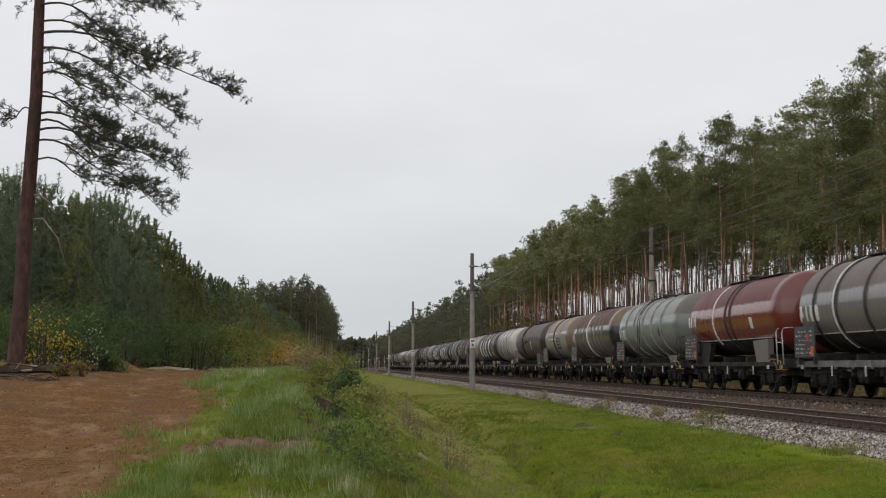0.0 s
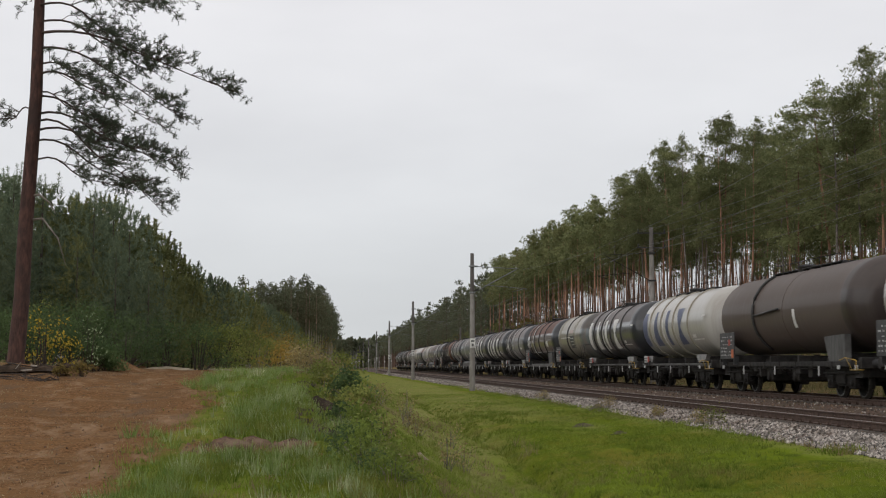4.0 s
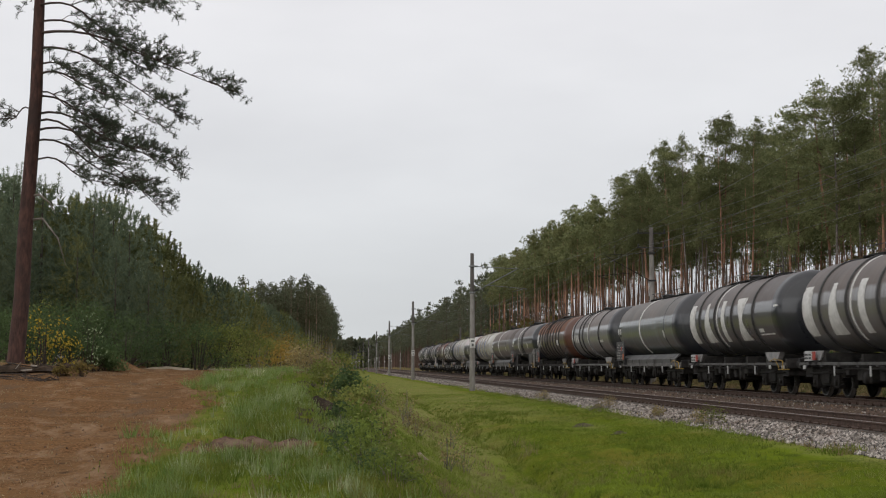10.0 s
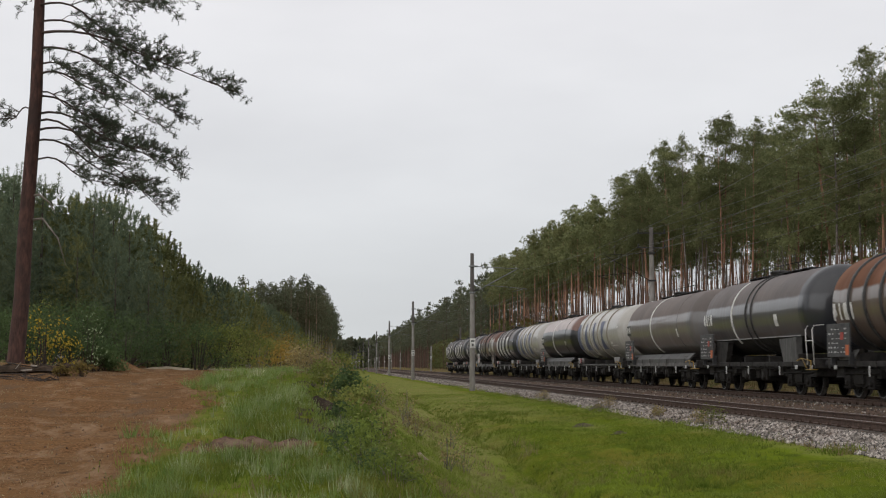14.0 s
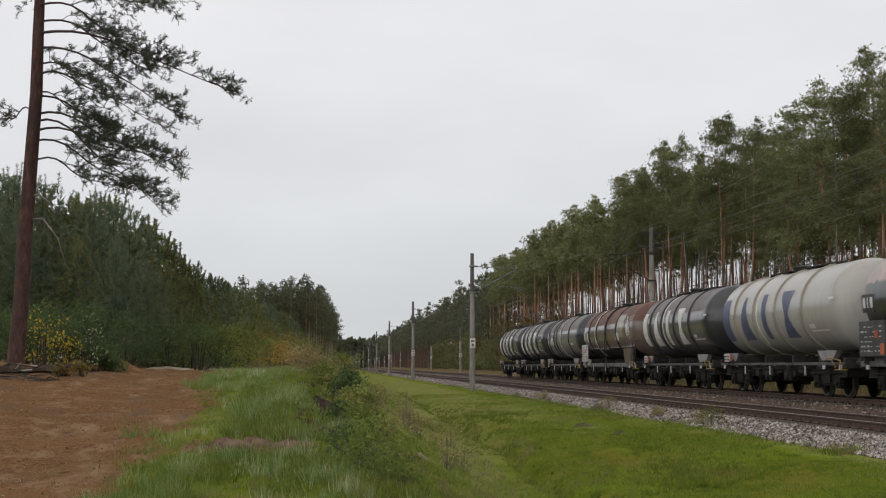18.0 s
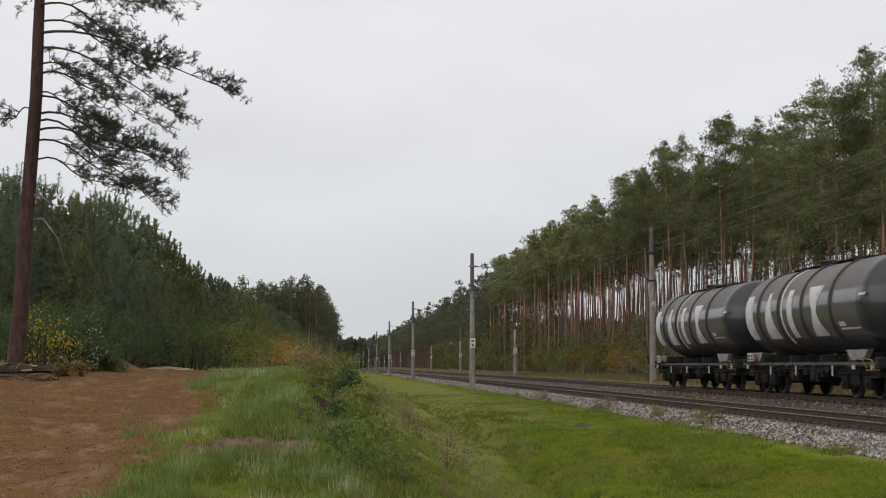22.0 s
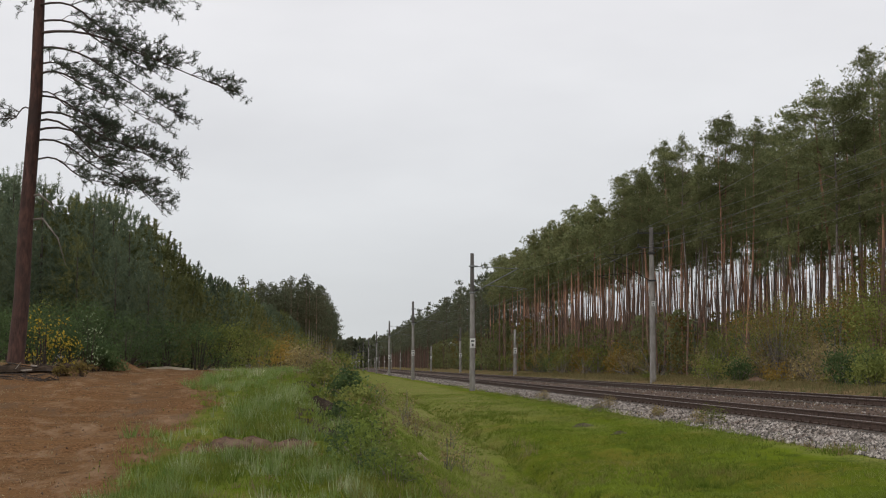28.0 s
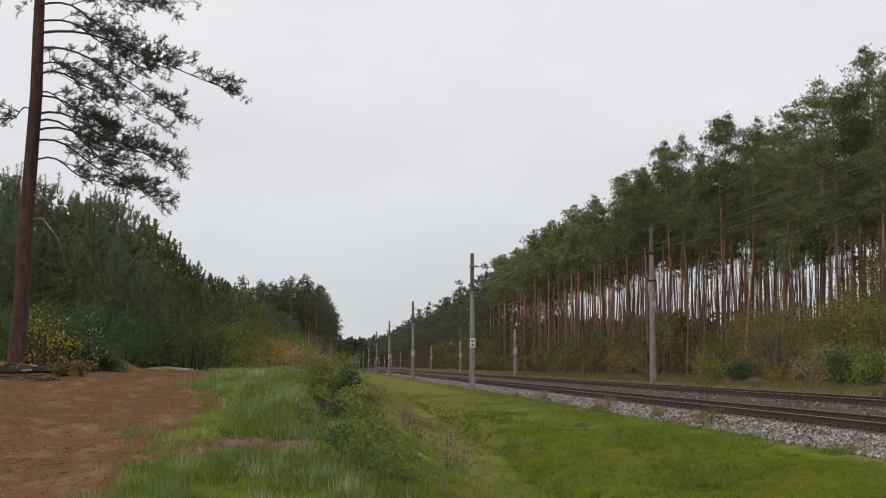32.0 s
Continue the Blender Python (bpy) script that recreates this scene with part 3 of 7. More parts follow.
def build_masts():
    near, far, mid, low, ins = mast_mesh(8.75), mast_mesh(9.5), mast_mesh(6.9), mast_mesh(4.9), insulator_mesh()
    right_arm, left_arm = cantilever_mesh(1, "galv"), cantilever_mesh(-1, "dark_steel")
    plate = Mesh().box(-0.17, 0.17, -0.27, -0.25, 0, 0.62, 0, 0.004)
    plate.box(-0.11, 0.11, -0.276, -0.27, 0.4, 0.5, 1).box(-0.06, 0.06, -0.276, -0.27, 0.12, 0.28, 1)
    plate = plate.data("number_plate", [M["white"], M["board"]])
    arms = Mesh()
    for z in (9.1, 8.2):
        arms.box(-0.9, 0.9, -0.04, 0.04, z, z + 0.07)
        for x in (-0.82, 0.82):
            arms.tube([(x, 0, z + 0.07), (x, 0, z + 0.28)], [0.05, 0.03], 6)
    arms = arms.data("cross_arm", [M["dark_steel"]])
    for k in range(11):
        y = 87.5 + 66.5 * k
        m = thing("catenary_mast", pose(8.9, y, -0.28), "grey concrete catenary mast with white number plate", "mast", "masts along the line")
        part("pole", near, m)
        part("cantilever", right_arm, m, label="galvanised steel bracket arm")
        part("number_plate", plate, m, pose(0, 0, 2.6), "white plate with dark bars")
        part("insulator", ins, m, pose(0.35, 0, 7.9, 0, 0, 90))
        part("insulator", ins, m, pose(0.42, 0, 6.36, 0, 28, 90))
        y, short = 82.0 + 63.7 * k, k > 0
        m = thing("catenary_mast", pose(19.45, y, 0.2), "grey concrete catenary mast at the forest edge", "mast", "masts along the line")
        part("pole", (low if k % 2 else mid) if short else far, m)
        if short:
            part("number_plate", plate, m, pose(0, 0, 2.3), "white plate with dark bars")
            continue
        part("cantilever", left_arm, m, label="galvanised steel bracket arm")
        part("cross_arm", arms, m, label="dark steel arm with pin insulators")
        part("number_plate", plate, m, pose(0, -0.02, 4.6) @ Matrix.Diagonal((0.6, 1, 0.5, 1)), "small white plate with dark bars")


def wire(name, x, z, sag, y_first, span, r, label):
    mb = Mesh()
    pts = []
    for k in range(-3, 11):
        for j in range(6):
            u = j / 6.0
            pts.append((x, y_first + span * (k + u), z - sag * 4 * u * (1 - u)))
    mb.tube(pts, r, 5)
    tagged(new(name, mb.data(name, [M["galv"]])), label, "cable", kind="structure")


def build_wires():
    wire("contact_wire", NEAR_X, 5.75, 0.02, 87.5, 66.5, 0.005, "copper contact wire over the near track")
    wire("carrier_wire", NEAR_X, 7.4, 0.9, 87.5, 66.5, 0.005, "sagging carrier cable over the near track")
    wire("contact_wire", FAR_X, 5.95, 0.02, 82.0, 63.7, 0.005, "copper contact wire over the far track")
    wire("carrier_wire", FAR_X, 7.7, 0.9, 82.0, 63.7, 0.005, "sagging carrier cable over the far track")
    for x, z in ((18.63, 9.38), (20.27, 9.38), (18.63, 8.48), (20.27, 8.48)):
        wire("feeder_wire", x, z, 0.7, 82.0, 63.7, 0.006, "feeder cable on the forest side masts")


build_masts()
build_wires()


# ---- plants ----
def spikes(rnd, centres, n, length, width, up=0.35, spread=1.0):
    """n thin needle blades round each centre, as loose triangles."""
    c = np.repeat(np.asarray(centres, float), n, axis=0)
    k = len(c)
    d = rnd.normal(size=(k, 3))
    d /= np.linalg.norm(d, axis=1)[:, None]
    d = d * spread + np.array([0, 0, up])
    d /= np.linalg.norm(d, axis=1)[:, None]
    side = np.cross(d, rnd.normal(size=(k, 3)))
    side /= np.linalg.norm(side, axis=1)[:, None] + 1e-9
    ln = length * rnd.uniform(0.6, 1.3, (k, 1))
    w = width * rnd.uniform(0.6, 1.3, (k, 1))
    v = np.stack([c - side * w, c + side * w, c + d * ln], 1).reshape(-1, 3)
    return v, np.arange(len(v)).reshape(-1, 3)


def leaves(rnd, centres, size):
    """One small four-cornered leaf at each centre."""
    c = np.asarray(centres, float)
    k = len(c)
    a, b = rnd.normal(size=(k, 3)), rnd.normal(size=(k, 3))
    a /= np.linalg.norm(a, axis=1)[:, None]
    b = np.cross(a, b)
    b /= np.linalg.norm(b, axis=1)[:, None]
    s = size * rnd.uniform(0.6, 1.4, (k, 1))
    v = np.stack([c - a * s, c + b * s * 0.55, c + a * s, c - b * s * 0.55], 1).reshape(-1, 3)
    i = np.arange(k)[:, None] * 4
    return v, np.concatenate([i + [[0, 1, 2]], i + [[0, 2, 3]]])


def pine_crown_points(rnd, h, count, low=0.5, wide=1.9):
    """Centres of needle tufts: flat uneven pads at the ends of limbs, under a rounded, ragged top."""
    pts, limbs = [], []
    k = rnd.randint(15, 20)
    lop = rnd.uniform(0, 6.28)
    for i in range(k):
        u = (i + rnd.uniform(0, 1)) / k
        z = h * (low + (0.965 - low) * u)
        body = 0.62 + 0.38 * u / 0.3 if u < 0.3 else math.sqrt(max(0.0, 1 - ((u - 0.3) / 0.74) ** 2))
        a = rnd.uniform(0, 6.28)
        reach = wide * body * rnd.uniform(0.35, 1.08) * (1 + 0.18 * math.cos(a - lop))
        c = np.array([reach * math.cos(a), reach * math.sin(a), z])
        limbs.append(c)
        pads = 2
        m = max(3, int(count / k / pads * rnd.uniform(0.7, 1.3)))
        for j in range(pads):
            w = 1.0 - 0.5 * j * rnd.uniform(0.7, 1.2)
            o = c * np.array([w, w, 1.0]) + rnd.normal(0, 0.2, 3) * np.array([1, 1, 0.6]) - np.array([0, 0, 0.3 * j])
            p = np.clip(rnd.normal(size=(m, 3)), -1.7, 1.7) * np.array([0.5, 0.5, 0.11]) * rnd.uniform(0.7, 1.25)
            p[:, 2] -= 0.18 * (p[:, 0] ** 2 + p[:, 1] ** 2)
            pts.append(o + p)
    # short upper whorls round the leader
    m = count // 9
    t = np.floor(rnd.uniform(0, 1, m) * 5) / 5 + rnd.uniform(0, 0.12, m)
    a, q = np.floor(rnd.uniform(0, 6, m)) * 1.05 + t * 9 + rnd.normal(0, 0.2, m), rnd.uniform(0.1, 1, m) * (0.08 + 1.25 * (1.05 - t))
    pts.append(np.stack([q * np.cos(a), q * np.sin(a), h * 0.86 + t * h * 0.13 + 0.3 * q], -1))
    return np.concatenate(pts), limbs


def trunk_tube(mb, h, r, limbs=(), lean=0.0, sides=7, stubs=0, rnd=None, split=0.42):
    pts = [(lean * h * u * u, 0.13 * math.sin(3 * u * 3.1 + r * 90), h * u) for u in (0, 0.04, 0.2, 0.42, 0.65, 0.85, 0.98)]
    rs = [r * k for k in (1.25, 1.0, 0.92, 0.8, 0.6, 0.35, 0.1)]
    cut = 4
    mb.tube([(p[0], p[1], p[2] - (0.3 if i == 0 else 0)) for i, p in enumerate(pts[:cut])], rs[:cut], sides, 0, True, False)
    mb.tube(pts[cut - 1:], rs[cut - 1:], sides, 1, True, False)
    for c in limbs:
        z0 = max(h * 0.3, c[2] - 0.25 * math.hypot(c[0], c[1]) - 0.2)
        mb.tube([(0, 0, z0), (c[0] * 0.55, c[1] * 0.55, z0 + (c[2] - z0) * 0.7), tuple(c)], [0.032, 0.022, 0.008], 4, 0, True, False)
    for _ in range(stubs):
        z, a = h * rnd.uniform(0.2, 0.52), rnd.uniform(0, 6.28)
        ln = rnd.uniform(0.2, 0.9)
        mb.tube([(0, 0, z), (ln * math.cos(a), ln * math.sin(a), z + rnd.uniform(-0.4, 0.4) * ln)], [0.02, 0.006], 3, 0, True, False)


PINES = []


def mass_and_needles(rnd, pts, n, length, width):
    """Fine upright needles on every tuft, and broader, flatter sprays for body."""
    v, f = spikes(rnd, pts, n, length, width, 0.45)
    body = np.concatenate([pts, pts]) + rnd.normal(0, 0.14, (2 * len(pts), 3))
    v2, f2 = spikes(rnd, body, 2, length * 0.9, width * 2.2, 0.2)
    return np.concatenate([v, v2]), np.concatenate([f, f2 + len(v)])


def make_pines():
    """Six tall plantation pines: bare reddish stems with crowns in the upper half."""
    for k in range(6):
        rnd = np.random.RandomState(100 + k)
        h = 16.5 + 0.5 * k
        pts, limbs = pine_crown_points(rnd, h, 1250, (0.47, 0.5, 0.54, 0.57, 0.6, 0.64)[k], 2.15)
        v, f = mass_and_needles(rnd, pts, 8, 0.19, 0.014)
        crown = fast_mesh("crown", v, f, [M["needles"]])
        mb = Mesh()
        trunk_tube(mb, h, 0.078 + 0.012 * (k % 3), limbs, rnd.uniform(-0.03, 0.03), 7, 16, rnd)
        PINES.append((h, mb.data("trunk", [M["bark"], M["bark_grey" if k in (1, 4) else "bark_red"]]), crown))


def trunk_arrays(h, r, sides=5):
    zs, rs = (-0.4, h * 0.45, h * 0.97), (r * 1.1, r * 0.8, r * 0.15)
    v = [(q * math.cos(6.283 * k / sides), q * math.sin(6.283 * k / sides), z) for z, q in zip(zs, rs) for k in range(sides)]
    f, s = [], []
    for i in range(2):
        for k in range(sides):
            a, c = i * sides + k, i * sides + (k + 1) % sides
            f += [(a, c, c + sides), (a, c + sides, a + sides)]
            s += [i, i]
    return np.array(v, float), np.array(f), np.array(s)


def wood(name, places, variants, mats, label, category="trees"):
    """Many far trees joined: variants are (verts, tris, slots) and places are x, y, z, scale, turn, variant."""
    vs, fs, ss, o = [], [], [], 0
    for x, y, z, s, a, k in places:
        v, f, sl = variants[k]
        ca, sa = math.cos(a), math.sin(a)
        w = np.stack([(v[:, 0] * ca - v[:, 1] * sa) * s + x, (v[:, 0] * sa + v[:, 1] * ca) * s + y, v[:, 2] * s + z], -1)
        vs.append(w)
        fs.append(f + o)
        ss.append(sl)
        o += len(v)
    me = fast_mesh(name, np.concatenate(vs), np.concatenate(fs), mats, False, np.concatenate(ss))
    return tagged(new(name, me), label, category, kind="stuff")


def wood_variants(count, tufts, n, length, width, h0, seed, low=0.56):
    out = []
    for k in range(count):
        rnd = np.random.RandomState(seed + k)
        h = h0 + 0.6 * k
        pts, _ = pine_crown_points(rnd, h, tufts, low, 2.0)
        v, f = spikes(rnd, pts, n, length, width, 0.2) if length > 0.42 else mass_and_needles(rnd, pts, n, length, width)
        tv, tf, ts = trunk_arrays(h, 0.075 + 0.012 * (k % 4))
        out.append((np.concatenate([tv, v]), np.concatenate([tf, f + len(tv)]), np.concatenate([ts, np.full(len(f), 2)])))
    return out


def forest_right():
    make_pines()
    rnd = np.random.RandomState(7)
    near, mid, far = [], [], []
    y = 40.0
    while y < 1150:
        step = 3.0 if y < 260 else 4.4
        for row in range(6 if y < 108 else (4 if y < 260 else 3)):
            x = 28.0 + row * (3.3 if y < 260 else 3.6) + rnd.uniform(-1.3, 1.3)
            yy = y + rnd.uniform(-1.3, 1.3)
            keep = rnd.uniform()
            if yy < x / 0.42 - 14 or (keep < 0.12 and row > 0) or (row > 4 and y > 420):
                continue
            hs = rnd.uniform(0.88, 1.08) * float(lerp(yy, ((56, 0.72), (62, 0.8), (66, 0.9), (70, 1.07), (77, 1.06), (84, 0.99), (92, 0.96), (165, 1.04), (270, 0.97), (400, 0.97))))
            p = (x, yy, float(ground_height(x, yy)), hs, rnd.uniform(0, 6.28))
            if yy < 135 and len(near) < 140 and row < 5:
                near.append(p)
            elif yy < 240:
                mid.append(p)
            else:
                far.append(p)
        y += step
    for i, (x, yy, z, s, a) in enumerate(near):
        h, trunk, crown = PINES[(i * 5 + int(yy)) % 3 + (0 if yy < 92 and x < 36 else 3)]
        q = (0.86, 1.08, 0.95, 1.22, 0.9)[i % 5]
        t = thing("pine_tree", pose(x, yy, z, rnd.uniform(-2.5, 2.5), rnd.uniform(-3, 3), math.degrees(a)) @ Matrix.Diagonal((s * q, s * q, s, 1)), "tall slender pine with bare reddish trunk in a plantation", "tree", "pine plantation")
        part("trunk", trunk, t, label="reddish flaking pine trunk")
        part("crown", crown, t)
    mats = [M["bark"], M["bark_red"], M["needles"]]
    vm = wood_variants(5, 420, 4, 0.32, 0.032, 16.8, 300, 0.7)
    wood("pine_wood", [(*p, i % 5) for i, p in enumerate(mid)], vm, mats, "dense plantation of tall pines")
    vf = wood_variants(5, 170, 5, 0.5, 0.09, 16.8, 340, 0.44)
    ve = wood_variants(5, 190, 3, 1.1, 0.4, 16.8, 360, 0.02)
    mats = [M["bark"], M["bark"], M["needles_hazy"]]
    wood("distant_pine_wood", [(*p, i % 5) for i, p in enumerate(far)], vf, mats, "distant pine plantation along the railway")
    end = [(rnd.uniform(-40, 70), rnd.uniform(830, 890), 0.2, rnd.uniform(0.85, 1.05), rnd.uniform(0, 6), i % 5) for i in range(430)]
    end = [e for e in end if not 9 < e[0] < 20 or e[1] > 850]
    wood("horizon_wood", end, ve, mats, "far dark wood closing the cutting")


YOUNG = []


def slender_stems():
    """Thin suppressed stems between the plantation's larger trees, some leaning, with short dead twigs."""
    rnd = np.random.RandomState(88)
    mb = Mesh()
    for k in range(820):
        y = rnd.uniform(64, 235)
        x = rnd.uniform(27.5, 50)
        if y < x / 0.42 - 12:
            y += 50
        h, r = rnd.uniform(8, 14.5), rnd.uniform(0.03, 0.075)
        z, a, b = float(ground_height(x, y)), rnd.normal(0, 0.45), rnd.normal(0, 0.45)
        slot = rnd.choice([0, 0, 1, 1, 2])
        c = rnd.normal(0, 0.12)
        mb.tube([(x, y, z - 0.2), (x + 0.35 * a + c, y + 0.35 * b, z + 0.4 * h), (x + a, y + b, z + h)], [r, r * 0.8, r * 0.3], 5, slot, True, False)
        for _ in range(4):
            u, t, ln = rnd.uniform(0.3, 0.85), rnd.uniform(0, 6.28), rnd.uniform(0.15, 0.6)
            p = (x + a * u, y + b * u, z + h * u)
            mb.tube([p, (p[0] + ln * math.cos(t), p[1] + ln * math.sin(t), p[2] + rnd.uniform(-0.35, 0.4) * (0.4 + ln))], [0.013, 0.005], 3, 0, True, False)
    tagged(new("slender_stems", mb.data("slender_stems", [M["bark"], M["bark_red"], M["bark_grey"]])), "thin leaning stems between larger pines", "trees", kind="stuff")


def undergrowth():
    """Self-sown young conifers and saplings of many heights under the plantation's edge."""
    rnd = np.random.RandomState(89)
    out = []
    for k in range(5):
        r = np.random.RandomState(470 + k)
        pts, _ = pine_crown_points(r, 5.0, 150, 0.1, 1.1 + 0.15 * k)
        v, f = spikes(r, pts, 4, 0.36, 0.07, 0.4)
        out.append((v, f, np.full(len(f), k % 3)))
    places = []
    for k in range(360):
        y = 96 + 300 * rnd.uniform(0, 1) ** 1.1
        x = rnd.uniform(26.5, 40)
        s = rnd.uniform(0.35, 1.15) * (1.0 if y < 190 else 1.5)
        if y < x / 0.42 - 6:
            continue
        places.append((x, y, float(ground_height(x, y)), s, rnd.uniform(0, 6.28), rnd.randint(5)))
    wood("undergrowth", places, out, [M["needles_olive"], M["needles"], M["leaf_rust"]], "mixed young growth under the pines")


def back_thicket():
    """Young growth behind the plantation, lower where the view through the stems is open."""
    rnd = np.random.RandomState(77)
    out = []
    for k in range(4):
        r = np.random.RandomState(450 + k)
        pts, _ = pine_crown_points(r, 5.0, 90, 0.08, 1.9)
        v, f = spikes(r, pts, 3, 0.6, 0.18, 0.4)
        out.append((v, f, np.zeros(len(f), int)))
    places = []
    for row in range(3):
        y = 80.0
        while y < 460:
            x = 47.0 + 2.6 * row + rnd.uniform(-1, 1)
            s = float(lerp(y, ((80, 0.75), (170, 1.0), (230, 1.5), (460, 1.8)))) * rnd.uniform(0.7, 1.25)
            places.append((x, y, float(ground_height(x, y)), s, rnd.uniform(0, 6.28), rnd.randint(4)))
            y += 2.6 if y < 220 else 4.5
    wood("back_thicket", places, out, [M["needles_olive"]], "young growth at the back of the plantation")




def young_crown(rnd, h, r, tufts, n, length, width):
    """A bushy young pine: rounded whorls to the ground with upright candles."""
    pts = []
    z = 0.04 * h
    while z < h * 0.96:
        u = z / h
        reach = r * (1 - u ** 1.5) ** 0.8 * (0.8 + 0.2 * min(1, u * 5))
        k = max(5, int(10 * (1 - u) + 4))
        a0 = rnd.uniform(0, 6.28)
        for j in range(k):
            a = a0 + 6.283 * j / k + rnd.uniform(-0.3, 0.3)
            m = max(2, int(tufts * (0.4 + reach) / r))
            t = np.sqrt(rnd.uniform(0.1, 1, m))
            rr = reach * rnd.uniform(0.7, 1.2)
            pts.append(np.stack([t * rr * math.cos(a), t * rr * math.sin(a), z + 0.25 * t * rr + rnd.normal(0, 0.1, m)], -1) + rnd.normal(0, 0.09, (m, 3)))
        z += rnd.uniform(0.3, 0.45)
    shoots = []
    for _ in range(46):
        a, q = rnd.uniform(0, 6.28), rnd.uniform(0, 0.9) ** 0.7 * r
        zt = h * rnd.uniform(0.95, 1.05) * (1 - 0.6 * (q / r) ** 1.8)
        t, out = np.linspace(0, 1, 9), rnd.uniform(0, 0.25)
        shoots.append(np.stack([(q + out * t) * math.cos(a), (q + out * t) * math.sin(a), zt - 0.5 + 0.55 * t], -1))
    v, f = spikes(rnd, np.concatenate(pts), n, length, width, 0.9)
    v2, f2 = spikes(rnd, np.concatenate(shoots), 8, 0.13, width * 0.8, 0.7)
    return np.concatenate([v, v2]), np.concatenate([f, f2 + len(v)])


def forest_left():
    rnd = np.random.RandomState(21)
    for k in range(8):
        h = 6.6 + 0.6 * (k % 5)
        fine = k < 5
        v, f = young_crown(np.random.RandomState(400 + k), h, 2.6, 7 if fine else 2, 10 if fine else 6, 0.27 if fine else 0.42, 0.016 if fine else 0.05)
        mb = Mesh()
        mb.tube([(0, 0, -0.3), (0, 0, h * 0.5), (0, 0, h * 0.95)], [0.08, 0.05, 0.01], 6, 0)
        YOUNG.append((h, mb.data("trunk", [M["dead_wood"]]), fast_mesh("crown", v, f, [M["needles_blue"] if k in (0, 1, 3, 4, 6) else M["needles_olive"]])))
    spots = []
    # a tall block behind the field, then a lower belt that follows the line
    for row in range(6):
        x = -7.6
        while x > -19:
            tall = lerp(-x, ((7.6, 5.3), (8.6, 6.6), (10.5, 7.6), (14, 8.4), (20, 8.8)))
            spots.append((x + rnd.uniform(-0.5, 0.5), 60 + row * 3.0 + rnd.uniform(-0.8, 0.8), tall * rnd.uniform(0.88, 1.06) * (0.8 if row == 0 else 1.0), row))
            x -= rnd.uniform(1.5, 2.1)
    for row in range(4):
        y = 76.0 + row * 2.0
        while y < 215:
            x = -7.4 + 0.012 * (y - 76) - row * 2.6 + rnd.uniform(-0.7, 0.7)
            spots.append((x, y, lerp(y, ((76, 5.2), (100, 5.4), (215, 6.5))) * rnd.uniform(0.85, 1.1), row + 1))
            y += rnd.uniform(2.6, 3.6)
    for i, (x, y, s, row) in enumerate(spots):
        h, trunk, crown = YOUNG[i % 5 if row < 2 and y < 72 else 5 + i % 3]
        s = s / h
        t = thing("young_pine", pose(x, y, float(ground_height(x, y)), 0, 0, rnd.uniform(0, 360)) @ Matrix.Diagonal((s, s, s, 1)), "dense dark green young pine in a thicket", "tree", "young pine thicket")
        part("trunk", trunk, t)
        part("crown", crown, t)
    vf = wood_variants(5, 190, 5, 0.45, 0.08, 15.5, 520, 0.45)
    mats = [M["bark_grey"], M["bark"], M["needles_dark"]]
    places = []
    for row in range(4):
        y = 255.0 + row
        while y < 1000:
            x = -1.2 - row * 3.2 - 10.5 * math.exp(-((y - 255) / 20.0)) * 0.3 + rnd.uniform(-1.0, 1.0)
            places.append((x, y, float(ground_height(x, y)), rnd.uniform(0.82, 1.0), rnd.uniform(0, 6.28), rnd.randint(5)))
            y += 3.2 if y < 420 else 7.0
    for row in range(5):
        x = -4.0
        while x > -34:
            places.append((x + rnd.uniform(-1, 1), 250 + row * 4 + rnd.uniform(-1, 1), 0.6, rnd.uniform(0.82, 1.0), rnd.uniform(0, 6.28), rnd.randint(5)))
            x -= 2.2
    wood("old_pine_wood", places, vf, mats, "dark stand of tall pines beyond the thicket")


# old pine on the field's edge: height on the trunk, length, turn, end rise
BOUGHS = ((13.4, 3.6, -4, 0.5), (11.1, 4.6, 3, 0.3), (12.4, 4.2, 8, -0.1), (11.2, 3.9, -12, -0.7), (10.7, 3.5, 12, -1.5), (9.85, 5.95, -3, -1.75), (9.4, 4.5, 10, -2.0), (8.85, 2.4, -9, -0.7),
         (8.0, 2.0, 6, -1.0), (7.4, 4.5, -8, -1.9), (6.9, 4.2, 5, -0.9), (7.2, 4.3, -18, -2.9), (6.0, 2.8, 12, -0.8), (10.2, 3.6, 24, -1.2), (11.8, 3.2, -24, -0.9), (7.9, 3.4, 26, -1.3), (8.6, 4.1, -26, -1.7), (6.6, 3.9, 22, -1.6), (7.4, 1.25, 176, -0.2), (10.9, 0.9, 170, 0.1), (12.6, 2.2, 160, 0.3))


